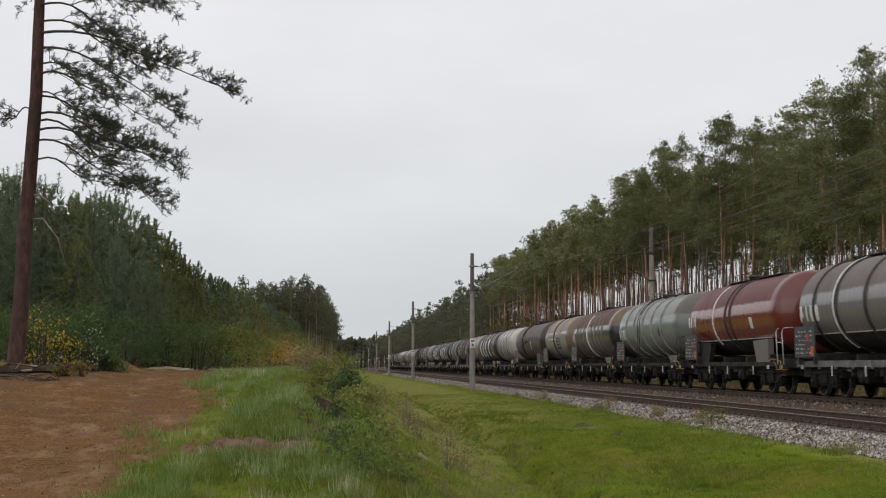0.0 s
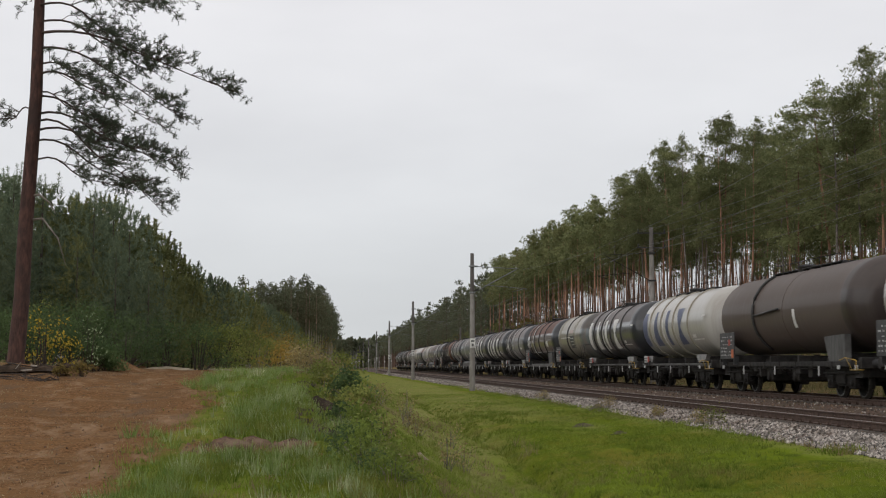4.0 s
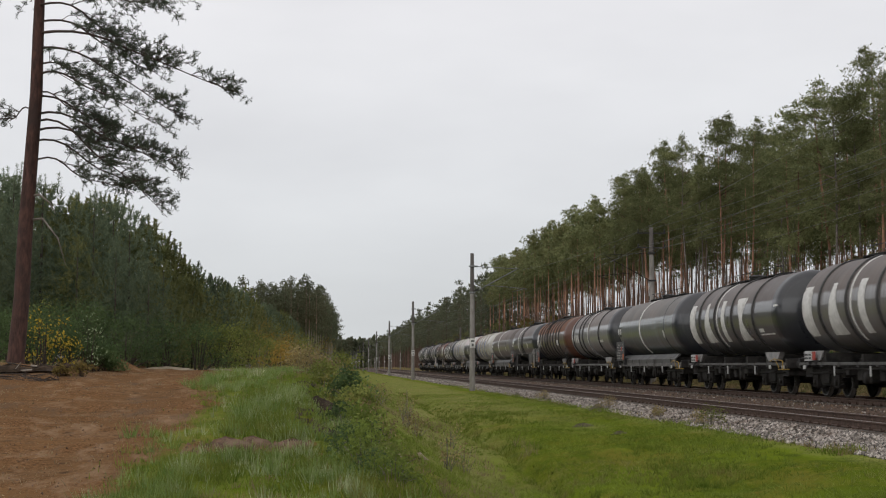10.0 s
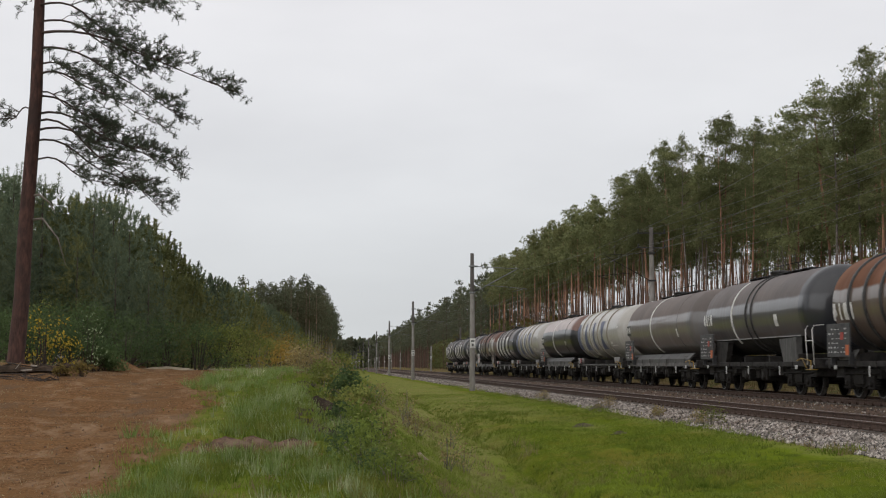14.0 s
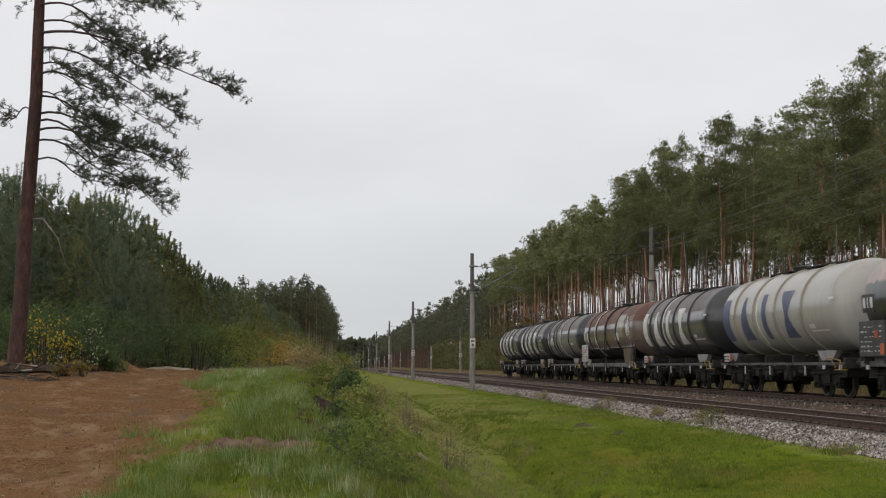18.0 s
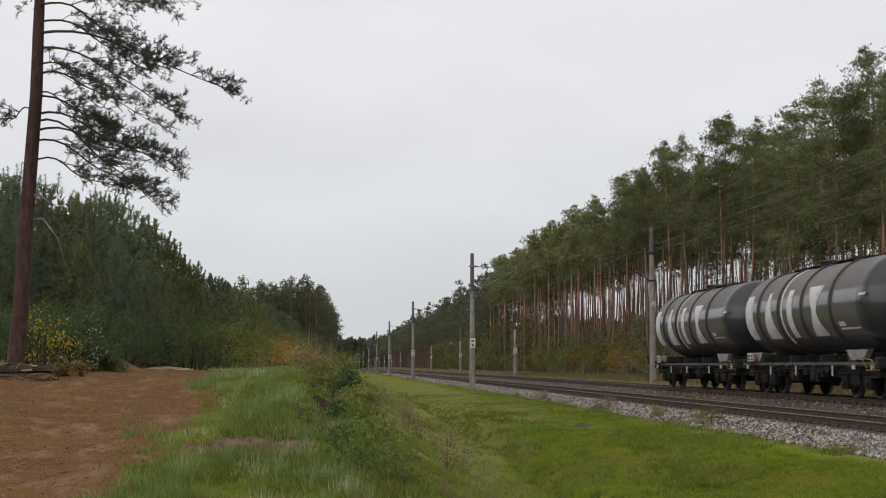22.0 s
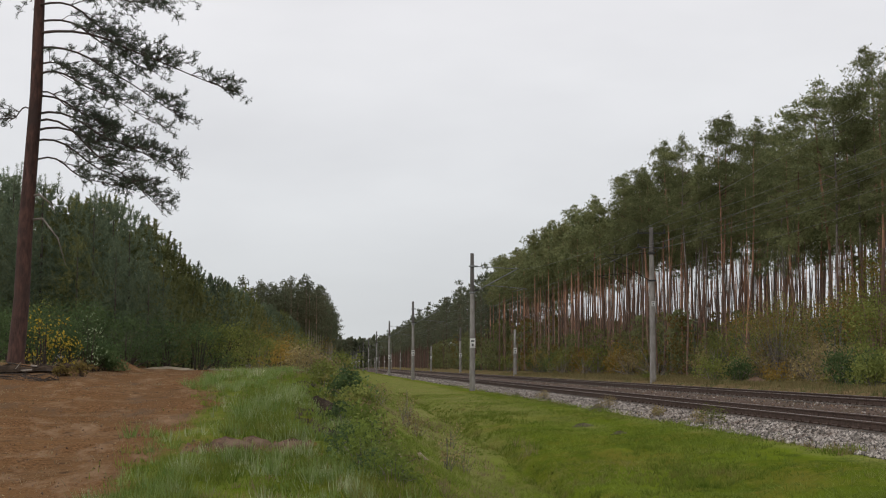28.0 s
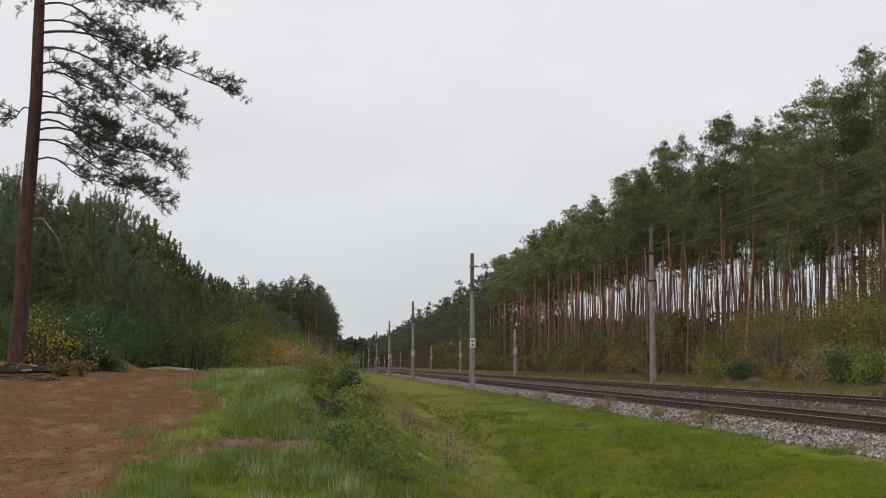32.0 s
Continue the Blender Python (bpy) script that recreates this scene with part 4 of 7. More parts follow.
def old_pine():
    rnd = np.random.RandomState(5)
    base = (-9.16, 40.0, float(ground_height(-9.16, 40.0)))
    t = thing("old_pine", pose(*base), "old leaning pine with reddish trunk and one-sided limbs", "tree")
    mb = Mesh()
    lean = lambda z: 0.065 * z - 0.0021 * z * z
    zs = [-0.4, 0.3, 2, 4, 6, 8, 10, 12, 14, 15.5]
    mb.tube([(lean(z) + 0.03 * math.sin(z), 0.02 * math.sin(z * 1.3), z) for z in zs], [0.3, 0.245, 0.225, 0.21, 0.195, 0.18, 0.16, 0.13, 0.07, 0.02], 12, 0)
    part("trunk", mb.data("trunk", [M["bark_old"]]), t, label="reddish brown flaking trunk")
    tufts = []
    for z, ln, az, rise in BOUGHS:
        a = radians(az)
        d = np.array([math.cos(a), math.sin(a), 0.0])
        side = np.array([-math.sin(a), math.cos(a), 0.0])
        limb = Mesh()
        k, pts = 12, []
        for i in range(k + 1):
            u = i / k
            arch = 0.22 * math.sin(math.pi * min(1, u * 2.2)) if u < 0.45 else 0.0
            p = np.array([lean(z), 0, z]) + d * ln * u + np.array([0, 0, arch + rise * u ** 1.4]) + side * 0.14 * math.sin(5 * u + z)
            p[2] += 0.05 * math.sin(9 * u + z)
            pts.append(p)
        limb.tube([tuple(p) for p in pts], [0.036 * (1 - 0.85 * i / k) * (0.6 + ln / 9) for i in range(k + 1)], 6, 0)
        for j in range(int(ln * 9)):
            u = rnd.uniform(0.22, 1.0) if ln > 1.5 else rnd.uniform(0.15, 1)
            i = min(k, int(u * k))
            o = pts[i]
            b = a + rnd.choice([-1, 1]) * rnd.uniform(0.3, 1.3)
            tl = rnd.uniform(0.35, 1.2) * (1.15 - 0.5 * u)
            e = o + np.array([math.cos(b) * tl, math.sin(b) * tl, rnd.uniform(-0.6, 0.4) * tl])
            mid = (o + e) / 2 + np.array([0, 0, 0.08])
            limb.tube([tuple(o), tuple(mid), tuple(e)], [0.012, 0.009, 0.005], 4, 0, True, False)
            # upturned shoots in a loose fan at the twig's end, each with rings of needles
            for w in (0.6, 0.85, 1.0):
                q = o + (e - o) * w + np.array([0, 0, 0.3 * w * (1 - w)])
                for _ in range(3 if w < 1 else 4):
                    d2 = (e - o) / tl * 0.6 + rnd.normal(0, 0.55, 3) + np.array([0, 0, 0.3])
                    d2 = d2 / np.linalg.norm(d2) * rnd.uniform(0.1, 0.26)
                    limb.tube([tuple(q), tuple(q + d2)], [0.006, 0.003], 3, 0, True, False)
                    for c in (0.35, 0.7, 1.0):
                        tufts.append(q + d2 * c)
        part("bough", limb.data("bough", [M["bark_limb"]]), t)
    v, f = spikes(rnd, np.array(tufts), 8, 0.08, 0.0065, 0.35)
    part("needle_crown", fast_mesh("needle_crown", v, f, [M["needles_near"]]), t, label="grey-green tufts of needles")
    for z, ln, rise in ((4.3, 1.15, -1.3), (5.0, 0.8, -0.5)):
        dead = Mesh()
        dead.tube([(lean(z), 0, z), (lean(z) + ln * 0.4, -0.1, z + 0.05), (lean(z) + ln * 0.8, -0.15, z + rise * 0.4), (lean(z) + ln, -0.1, z + rise)], [0.045, 0.035, 0.022, 0.008], 6, 0)
        part("dead_branch", dead.data("dead_branch", [M["bark_grey"]]), t, label="bare drooping dead branch")


def shrub(name, x, y, size, leafmat, stem, label, group, seed, n=900, leaf=0.05, squash=0.8, z=None):
    """A bush of thin stems with leaves gathered in uneven clouds."""
    rnd = np.random.RandomState(seed)
    z = float(ground_height(x, y)) if z is None else z
    t = thing(name, pose(x, y, z), label, "bush", group)
    mb, pts = Mesh(), []
    k = 15
    for i in range(k):
        a, r = rnd.uniform(0, 6.28), size * rnd.uniform(0.05, 0.95)
        c = np.array([r * math.cos(a), r * math.sin(a), size * squash * rnd.uniform(0.2, 1.2) * (1.1 - 0.4 * r / size)])
        mb.tube([(0.12 * math.cos(a) * size, 0.12 * math.sin(a) * size, -0.1), tuple(c * np.array([0.6, 0.6, 0.6])), tuple(c)], [0.022 * size, 0.016 * size, 0.004], 4, 0, True, False)
        pts.append(c + rnd.normal(size=(n // k, 3)) * np.array([0.2, 0.2, 0.17]) * size)
    p = np.concatenate(pts)
    p[:, 2] = np.abs(p[:, 2]) + 0.02
    tagged(part("stem", mb.data("stem", [stem]), t), kind="stuff")
    v, f = leaves(rnd, p, leaf)
    tagged(part("leaf_cloud", fast_mesh("leaf_cloud", v, f, [leafmat]), t), kind="stuff")
    return t


def shrubs():
    rnd = np.random.RandomState(33)
    i = 0
    # bushes along the forest edge behind the far track
    for x, y, s, kind, n, leaf in ((22.2, 73.5, 1.15, "leaf_dark", 1500, 0.06), (22.4, 57.5, 1.5, "leaf_dark", 2200, 0.07), (22.0, 54.0, 1.3, "leaf_green", 1800, 0.07),
                                   (21.8, 93.0, 0.6, "leaf_green", 500, 0.06), (23.5, 61.5, 1.7, "twig", 1600, 0.06), (24.2, 66.0, 1.8, "twig", 1500, 0.06), (23.2, 70.5, 1.0, "leaf_gold", 700, 0.06),
                                   (24.5, 77.0, 1.6, "twig", 1500, 0.06), (23.8, 84.5, 1.5, "leaf_green", 1300, 0.07), (25.5, 63.0, 2.0, "leaf_green", 1900, 0.08)):
        shrub("bush", x, y, s, M[kind], M["bark_grey"], {"leaf_dark": "dark green dense bush beside the track", "leaf_green": "green leafy bush at the forest edge", "twig": "brownish thin twiggy bush", "leaf_gold": "orange autumn bush beside the track"}[kind], "bushes at the forest edge", 600 + i, n, leaf)
        i += 1
    for _ in range(125):
        y = rnd.uniform(62, 215)
        x = rnd.uniform(25.5, 31) if rnd.uniform() < 0.7 else rnd.uniform(31, 48)
        if y < x / 0.42 - 10:
            y += 45
        kind = rnd.choice(["leaf_green", "leaf_dark", "twig", "leaf_gold", "leaf_green"])
        s = rnd.uniform(0.9, 2.2) * (1.2 if y < 115 else 1.0)
        shrub("understorey_bush", x, y, s, M[kind], M["bark_grey"], {"leaf_green": "green understorey sapling below the pines", "leaf_dark": "dark green understorey bush below the pines", "twig": "brownish bare understorey bush", "leaf_gold": "yellow-brown autumn sapling below the pines"}[kind], "understorey bushes", 700 + i, 950, 0.06, 1.3)
        i += 1
    # tall saplings where the forest edge comes nearest, and low growth among the far stems
    for k in range(26):
        y = rnd.uniform(68, 112)
        x = max(26.0, min(0.42 * y - 2.0, 42.0)) - rnd.uniform(0, 8)
        x = max(25.6, x)
        kind = ("leaf_gold", "leaf_green", "leaf_gold", "twig")[k % 4]
        shrub("sapling", x, y, rnd.uniform(1.7, 2.4), M[kind], M["bark_grey"], {"leaf_green": "green broadleaf sapling at the forest edge", "twig": "thin brownish sapling at the forest edge", "leaf_gold": "golden autumn sapling at the forest edge"}[kind], "saplings at the forest edge", 1200 + k, 1500, 0.052, 1.75)
    for k, (x, y, s, kind) in enumerate(((27.0, 66.8, 2.6, "leaf_green"), (28.6, 69.5, 2.8, "leaf_gold"), (30.5, 74.0, 2.9, "leaf_green"), (27.2, 71.5, 2.2, "leaf_gold"), (26.6, 64.6, 2.7, "leaf_green"), (31.5, 76.5, 3.0, "leaf_green"), (33.5, 80.5, 3.1, "leaf_green"), (30.5, 78.5, 2.4, "leaf_gold"))):
        shrub("broadleaf_tree", x, y, s * (0.72 + 0.09 * (k % 3)), M[kind], M["bark"], "green young oak at the forest edge" if kind == "leaf_green" else "yellowing young oak at the forest edge", "young broadleaf trees", 1500 + k, 1700, 0.075, 2.2)
    for k in range(60):
        x, y = rnd.uniform(26.5, 38), rnd.uniform(118, 290)
        kind = ("leaf_green", "leaf_gold", "leaf_dark")[k % 3]
        shrub("understorey_bush", x, y, rnd.uniform(1.2, 2.2), M[kind], M["bark_grey"], {"leaf_green": "green understorey sapling below the pines", "leaf_dark": "dark green understorey bush below the pines", "leaf_gold": "yellow-brown autumn sapling below the pines"}[kind], "understorey bushes", 1300 + k, 450, 0.14, 1.3)
    # weeds on the ballast edge and withered stalks in the ditch
    for k, (x, y, s, kind) in enumerate(((9.75, 48.0, 0.42, "twig"), (9.7, 34.6, 0.4, "leaf_green"), (9.75, 35.6, 0.3, "twig"), (9.6, 62.0, 0.4, "twig"), (9.7, 40.5, 0.28, "twig"), (1.75, 33.0, 0.36, "twig"), (2.2, 41.0, 0.45, "twig"), (2.6, 27.0, 0.3, "twig"), (2.0, 24.0, 0.3, "twig"), (3.0, 35.0, 0.35, "twig"))):
        z = float(bed_z(x, y)) if x > 9 else None
        shrub("weed", x, y, s, M[kind], M["bark_grey"], "dry brown weed on the ballast edge" if x > 9 else "withered brown weed in the ditch", "weeds", 1400 + k, 420 if x > 9 else 170, 0.024, 0.9 if x > 9 else 1.6, z)
    # bushes on the ditch bank and along the thicket
    for x, y, s, kind, n, leaf in ((0.3, 31.4, 0.6, "leaf_green", 1300, 0.038), (0.45, 33.4, 0.68, "leaf_dark", 1100, 0.042), (0.8, 30.8, 0.36, "leaf_green", 420, 0.034), (-0.3, 35.5, 0.55, "leaf_green", 900, 0.04), (-0.5, 40.0, 0.7, "twig", 900, 0.04), (0.6, 28.6, 0.34, "twig", 420, 0.03), (0.5, 26.6, 0.3, "twig", 360, 0.028),
                                   (0.2, 23.6, 0.40, "leaf_bramble", 598, 0.034), (0.4, 21.8, 0.43, "leaf_bramble", 690, 0.034), (0.15, 22.6, 0.34, "leaf_dark", 459, 0.03), (0.6, 20.3, 0.37, "leaf_green", 552, 0.03), (0.5, 18.8, 0.40, "leaf_bramble", 690, 0.028), (0.35, 17.2, 0.40, "leaf_bramble", 690, 0.026), (0.8, 17.8, 0.31, "leaf_green", 505, 0.026), (0.1, 18.2, 0.31, "leaf_dark", 459, 0.026), (0.7, 16.0, 0.37, "leaf_bramble", 644, 0.024), (0.85, 22.6, 0.24, "twig", 322, 0.026), (0.95, 24.6, 0.26, "twig", 322, 0.026), (0.3, 19.6, 0.34, "leaf_dark", 480, 0.028), (0.25, 25.0, 0.36, "leaf_dark", 500, 0.032), (0.45, 16.6, 0.3, "leaf_dark", 420, 0.024),
                                   (-2.2, 56.0, 0.9, "leaf_gold", 1000, 0.045), (-3.4, 62.0, 1.2, "leaf_green", 1200, 0.05), (-1.2, 50.0, 0.8, "twig", 700, 0.045), (0.4, 47.0, 0.8, "leaf_green", 800, 0.045),
                                   (1.15, 36.5, 0.5, "twig", 320, 0.03), (1.9, 31.5, 0.4, "twig", 260, 0.03)):
        shrub("bank_bush", x, y, s, M[kind], M["bark_grey"], {"leaf_dark": "low dark green bush on the ditch bank", "leaf_green": "low green bramble on the ditch bank", "leaf_bramble": "yellow-green bramble trailing down the ditch bank", "twig": "brown withered weeds on the ditch bank", "leaf_gold": "yellowing bush on the field edge"}[kind], "bushes on the bank", 800 + i, n, leaf, 0.85)
        i += 1
    for x, y, s, kind in ((-6.6, 36.4, 0.34, "leaf_rust"), (-7.1, 36.2, 0.24, "leaf_rust"), (-8.95, 43.0, 0.95, "leaf_yellow"), (-8.6, 44.0, 0.6, "leaf_yellow"), (-7.95, 45.0, 0.75, "leaf_pale"), (-11.6, 50.0, 1.3, "leaf_dark"), (-10.4, 50.5, 1.0, "leaf_dark"), (-11.3, 54.5, 1.3, "leaf_dark"), (-9.8, 51.5, 0.9, "leaf_dark"), (-12.6, 53.5, 1.5, "leaf_dark"), (-7.9, 46.0, 0.6, "leaf_dark"), (-11.2, 45.5, 1.0, "leaf_dark"), (-13.6, 56.5, 1.6, "leaf_dark"), (-8.6, 45.0, 0.8, "leaf_dark"), (-7.6, 46.5, 0.6, "leaf_dark"), (-10.2, 47, 1.2, "leaf_dark"), (-9.0, 49.5, 1.2, "leaf_dark"), (-5.7, 58.0, 1.3, "leaf_dark"),
                          (-8.0, 53.0, 1.2, "leaf_dark"), (-5.6, 68.0, 1.7, "leaf_green"), (-5.6, 76, 2.0, "leaf_green"), (-5.4, 86, 2.2, "leaf_green"), (-5.0, 97, 2.4, "leaf_gold"), (-4.6, 110, 2.5, "leaf_green"), (-4.2, 125, 2.6, "leaf_gold"), (-3.6, 140, 2.8, "leaf_green"), (-8.6, 57.0, 1.5, "leaf_dark"), (-10.5, 57.0, 1.6, "leaf_dark"), (-12.6, 57.5, 1.8, "leaf_green"), (-7.2, 59.0, 1.3, "leaf_dark"), (-3.0, 155, 3.0, "leaf_gold"), (-2.6, 175, 3.0, "leaf_green")):
        shrub("field_edge_bush", x, y, s, M[kind], M["dead_wood"], {"leaf_dark": "dark green leafy bush before young pines", "leaf_green": "green leafy bush before young pines", "twig": "brownish twiggy bush before young pines", "leaf_gold": "yellowing autumn bush before young pines", "leaf_yellow": "bright yellow autumn sapling by the pine", "leaf_pale": "pale green sapling in front of young pines", "leaf_rust": "russet withered weed on the field edge"}[kind], "bushes along the thicket", 900 + i, 260 if y < 40 else {"leaf_yellow": 260, "leaf_pale": 150}.get(kind, 2000), ({"leaf_yellow": 0.045, "leaf_pale": 0.042}.get(kind, 0.042)) if y < 65 else 0.06, 1.9 if kind in ("leaf_yellow", "leaf_pale") else (1.3 if kind == "leaf_dark" else 0.95))
        i += 1


def blades(name, count, xr, yr, length, width, mat, label, seed, keep=None, lean=0.35, power=1.5):
    rnd = np.random.RandomState(seed)
    x = rnd.uniform(*xr, count * 2)
    y = yr[0] + (yr[1] - yr[0]) * rnd.uniform(0, 1, count * 2) ** power
    ok = keep(x, y, rnd) if keep else np.ones(len(x), bool)
    x, y = x[ok][:count], y[ok][:count]
    k = len(x)
    z = ground_height(x, y)
    a = rnd.uniform(0, 6.28, k)
    ln = length * rnd.uniform(0.45, 1.35, k)
    w = width * rnd.uniform(0.7, 1.3, k)
    lx, ly = rnd.normal(0, lean, k) * ln, rnd.normal(0, lean, k) * ln
    ca, sa = np.cos(a) * w, np.sin(a) * w
    v = np.stack([np.stack([x - ca, y - sa, z - 0.01], -1), np.stack([x + ca, y + sa, z - 0.01], -1), np.stack([x + lx, y + ly, z + ln], -1)], 1).reshape(-1, 3)
    me = fast_mesh(name, v, np.arange(len(v)).reshape(-1, 3), [mat])
    return tagged(new(name, me), label, "grass", kind="stuff")


def clumps(name, count, xr, yr, per, length, width, mat, label, seed, keep, power=1.5):
    """Tussocks: blades that fan out from shared roots."""
    rnd = np.random.RandomState(seed)
    x = rnd.uniform(*xr, count * 3)
    y = yr[0] + (yr[1] - yr[0]) * rnd.uniform(0, 1, count * 3) ** power
    ok = keep(x, y, rnd)
    x, y = x[ok][:count], y[ok][:count]
    size = rnd.uniform(0.5, 1.4, len(x))
    cx, cy, sz = np.repeat(x, per), np.repeat(y, per), np.repeat(size, per)
    k = len(cx)
    a, r = rnd.uniform(0, 6.28, k), np.abs(rnd.normal(0, 0.07, k)) * sz
    bx, by = cx + r * np.cos(a), cy + r * np.sin(a)
    z = ground_height(bx, by)
    ln = length * sz * rnd.uniform(0.5, 1.2, k)
    out = rnd.uniform(0.1, 0.75, k) * ln
    tx, ty = bx + out * np.cos(a), by + out * np.sin(a)
    b = rnd.uniform(0, 6.28, k)
    w = width * rnd.uniform(0.7, 1.3, k)
    v = np.stack([np.stack([bx - w * np.cos(b), by - w * np.sin(b), z - 0.01], -1), np.stack([bx + w * np.cos(b), by + w * np.sin(b), z - 0.01], -1), np.stack([tx, ty, z + np.sqrt(np.maximum(ln ** 2 - out ** 2, 0.0004))], -1)], 1).reshape(-1, 3)
    me = fast_mesh(name, v, np.arange(len(v)).reshape(-1, 3), [mat])
    return tagged(new(name, me), label, "grass", kind="stuff")


def field_edge(y):
    return lerp(y, ((14, -2.8), (19, -2.4), (24, -2.3), (29, -2.6), (36, -3.4), (64, -4.7))) + 0.2 * np.sin(y * 0.5) + 0.15 * np.sin(y * 1.7)


def grass():
    def on_bank(x, y, rnd):
        return (x > lerp(y, CREST) + 0.6) & (wave(x * 0.7, y * 0.5) + rnd.uniform(-1, 1, len(x)) > -0.2)

    def on_field(x, y, rnd):
        patch = wave(x * 1.1 + 2, y * 0.5) + rnd.uniform(-0.9, 0.9, len(x))
        bare = np.exp(-((x + 1.6) / 0.6) ** 2 - ((y - 19.9) / 1.0) ** 2) + np.exp(-((x + 0.6) / 0.45) ** 2 - ((y - 19.7) / 0.6) ** 2)
        return (x + rnd.normal(0, 0.3, len(x)) > field_edge(y)) & (x < lerp(y, CREST) + 0.6) & (patch > 0.1) & (bare < 0.4)

    def other(x, y, rnd):
        patch = wave(x * 1.1 + 2, y * 0.5) + rnd.uniform(-0.9, 0.9, len(x))
        return (x + rnd.normal(0, 0.45, len(x)) > field_edge(y)) & (x < lerp(y, CREST) + 0.9) & (patch < 0.3)

    def sparse(x, y, rnd):
        return wave(x * 0.9, y * 0.8) + rnd.uniform(-1, 1, len(x)) > 0.9
    blades("bank_grass", 90000, (0.0, 9.6), (17, 80), 0.065, 0.007, M["blade"], "short green grass on the ditch slopes", 51, on_bank, 1.3)
    clumps("bank_tussocks", 700, (0.5, 9.3), (18, 60), 16, 0.13, 0.007, M["blade"], "scattered green tussocks on the slopes", 57, lambda x, y, r: wave(x * 1.3, y * 0.4) + r.uniform(-0.6, 0.6, len(x)) > 0.5)
    clumps("ditch_tussocks", 520, (3.4, 5.2), (18, 90), 18, 0.11, 0.008, M["leaf_blade"], "lush grass along the ditch bottom", 58, lambda x, y, r: np.abs(x - 4.1 - 0.002 * y - 0.15 * np.sin(y * 0.6)) < 0.08 + 0.3 * r.uniform(0, 1, len(x)) ** 2)
    clumps("field_tussocks", 950, (-4.2, 1.3), (12.5, 48), 30, 0.21, 0.006, M["blade_blue"], "bluish green tufted grass on the bank", 52, on_field)
    clumps("low_tussocks", 900, (-4.2, 1.5), (12.5, 50), 20, 0.12, 0.007, M["blade"], "low green grass on the bank", 53, other)
    clumps("crest_weeds", 420, (-1.6, 1.9), (15, 48), 16, 0.2, 0.008, M["leaf_blade"], "rank dark weeds along the bank edge", 59, lambda x, y, r: np.abs(x - lerp(y, CREST) - 0.3) < 0.15 + 0.4 * r.uniform(0, 1, len(x)))
    clumps("dry_tussocks", 700, (-4.4, 3.6), (12.5, 50), 16, 0.14, 0.006, M["dry"], "straw-coloured dry tussocks", 60, lambda x, y, r: (x + r.normal(0, 0.5, len(x)) > field_edge(y)) & (wave(x * 0.8 + 1, y * 0.6) + r.uniform(-1, 1, len(x)) > 0.4))
    def thick(x, y, r):
        bare = np.exp(-((x + 1.6) / 0.55) ** 2 - ((y - 19.9) / 0.9) ** 2) + np.exp(-((x + 0.6) / 0.45) ** 2 - ((y - 19.7) / 0.6) ** 2)
        return (bare < 0.35) & (x + r.normal(0, 0.25, len(x)) > field_edge(y) + 0.25) & (x < lerp(y, CREST) - 0.25)
    clumps("lush_grass", 210, (-2.0, -0.2), (20.4, 28.5), 38, 0.3, 0.006, M["blade_blue"], "long lush bluish grass on top of the bank", 72, lambda x, y, r: thick(x, y, r) & (np.abs(x + 1.05) < 0.62) & (wave(x * 1.9, y * 1.1) + r.uniform(-0.7, 0.7, len(x)) > 0.0), 1.0)
    clumps("lush_grass", 150, (-2.0, -0.2), (20.4, 29), 34, 0.26, 0.006, M["leaf_blade"], "long fresh green grass on top of the bank", 75, lambda x, y, r: thick(x, y, r) & (np.abs(x + 1.05) < 0.7), 1.0)
    clumps("foreground_grass", 110, (-2.6, 0.5), (14.5, 19.2), 34, 0.22, 0.005, M["blade_blue"], "long grass with pale blades beside the field", 73, lambda x, y, r: thick(x, y, r) & (wave(x * 1.6, y * 0.9) + r.uniform(-0.5, 0.5, len(x)) > 0.45), 1.0)
    clumps("foreground_grass", 120, (-2.6, 0.7), (14.5, 19.2), 30, 0.19, 0.005, M["leaf_blade"], "fresh green grass beside the field", 76, lambda x, y, r: thick(x, y, r) & (wave(x * 1.6, y * 0.9) + r.uniform(-0.5, 0.5, len(x)) > -0.1), 1.0)
    clumps("pale_grass", 70, (-2.3, 0.3), (15, 28.5), 9, 0.22, 0.006, M["blade_pale"], "bleached pale blades among fresh grass", 78, lambda x, y, r: thick(x, y, r), 1.0)
    clumps("toe_tufts", 620, (9.0, 9.75), (24, 110), 12, 0.14, 0.009, M["blade"], "grass creeping over the foot of the ballast", 79, lambda x, y, r: wave(x * 2.0, y * 0.9) + r.uniform(-0.6, 0.6, len(x)) > 0.1)
    clumps("toe_weeds", 260, (9.1, 9.9), (24, 100), 10, 0.13, 0.008, M["twig"], "brown withered tufts at the foot of the ballast", 80, lambda x, y, r: wave(x * 2.0, y * 0.7 + 2) + r.uniform(-0.6, 0.6, len(x)) > 0.4)
    clumps("slope_tufts", 1500, (4.2, 9.2), (22, 62), 12, 0.12, 0.008, M["leaf_blade"], "deep green tufts in patches on the slope", 77, lambda x, y, r: wave(x * 0.8 + 1, y * 0.35) + r.uniform(-0.5, 0.5, len(x)) > 0.35)
    blades("field_undergrass", 15000, (-3.6, 1.2), (12.5, 45), 0.07, 0.008, M["leaf_blade"], "short dense green grass on the bank", 67, on_field, 0.6)
    blades("dry_stubble", 9000, (-9, -2.2), (13, 58), 0.05, 0.006, M["dry"], "thin dry stubble on the bare field", 54, sparse, 0.9)
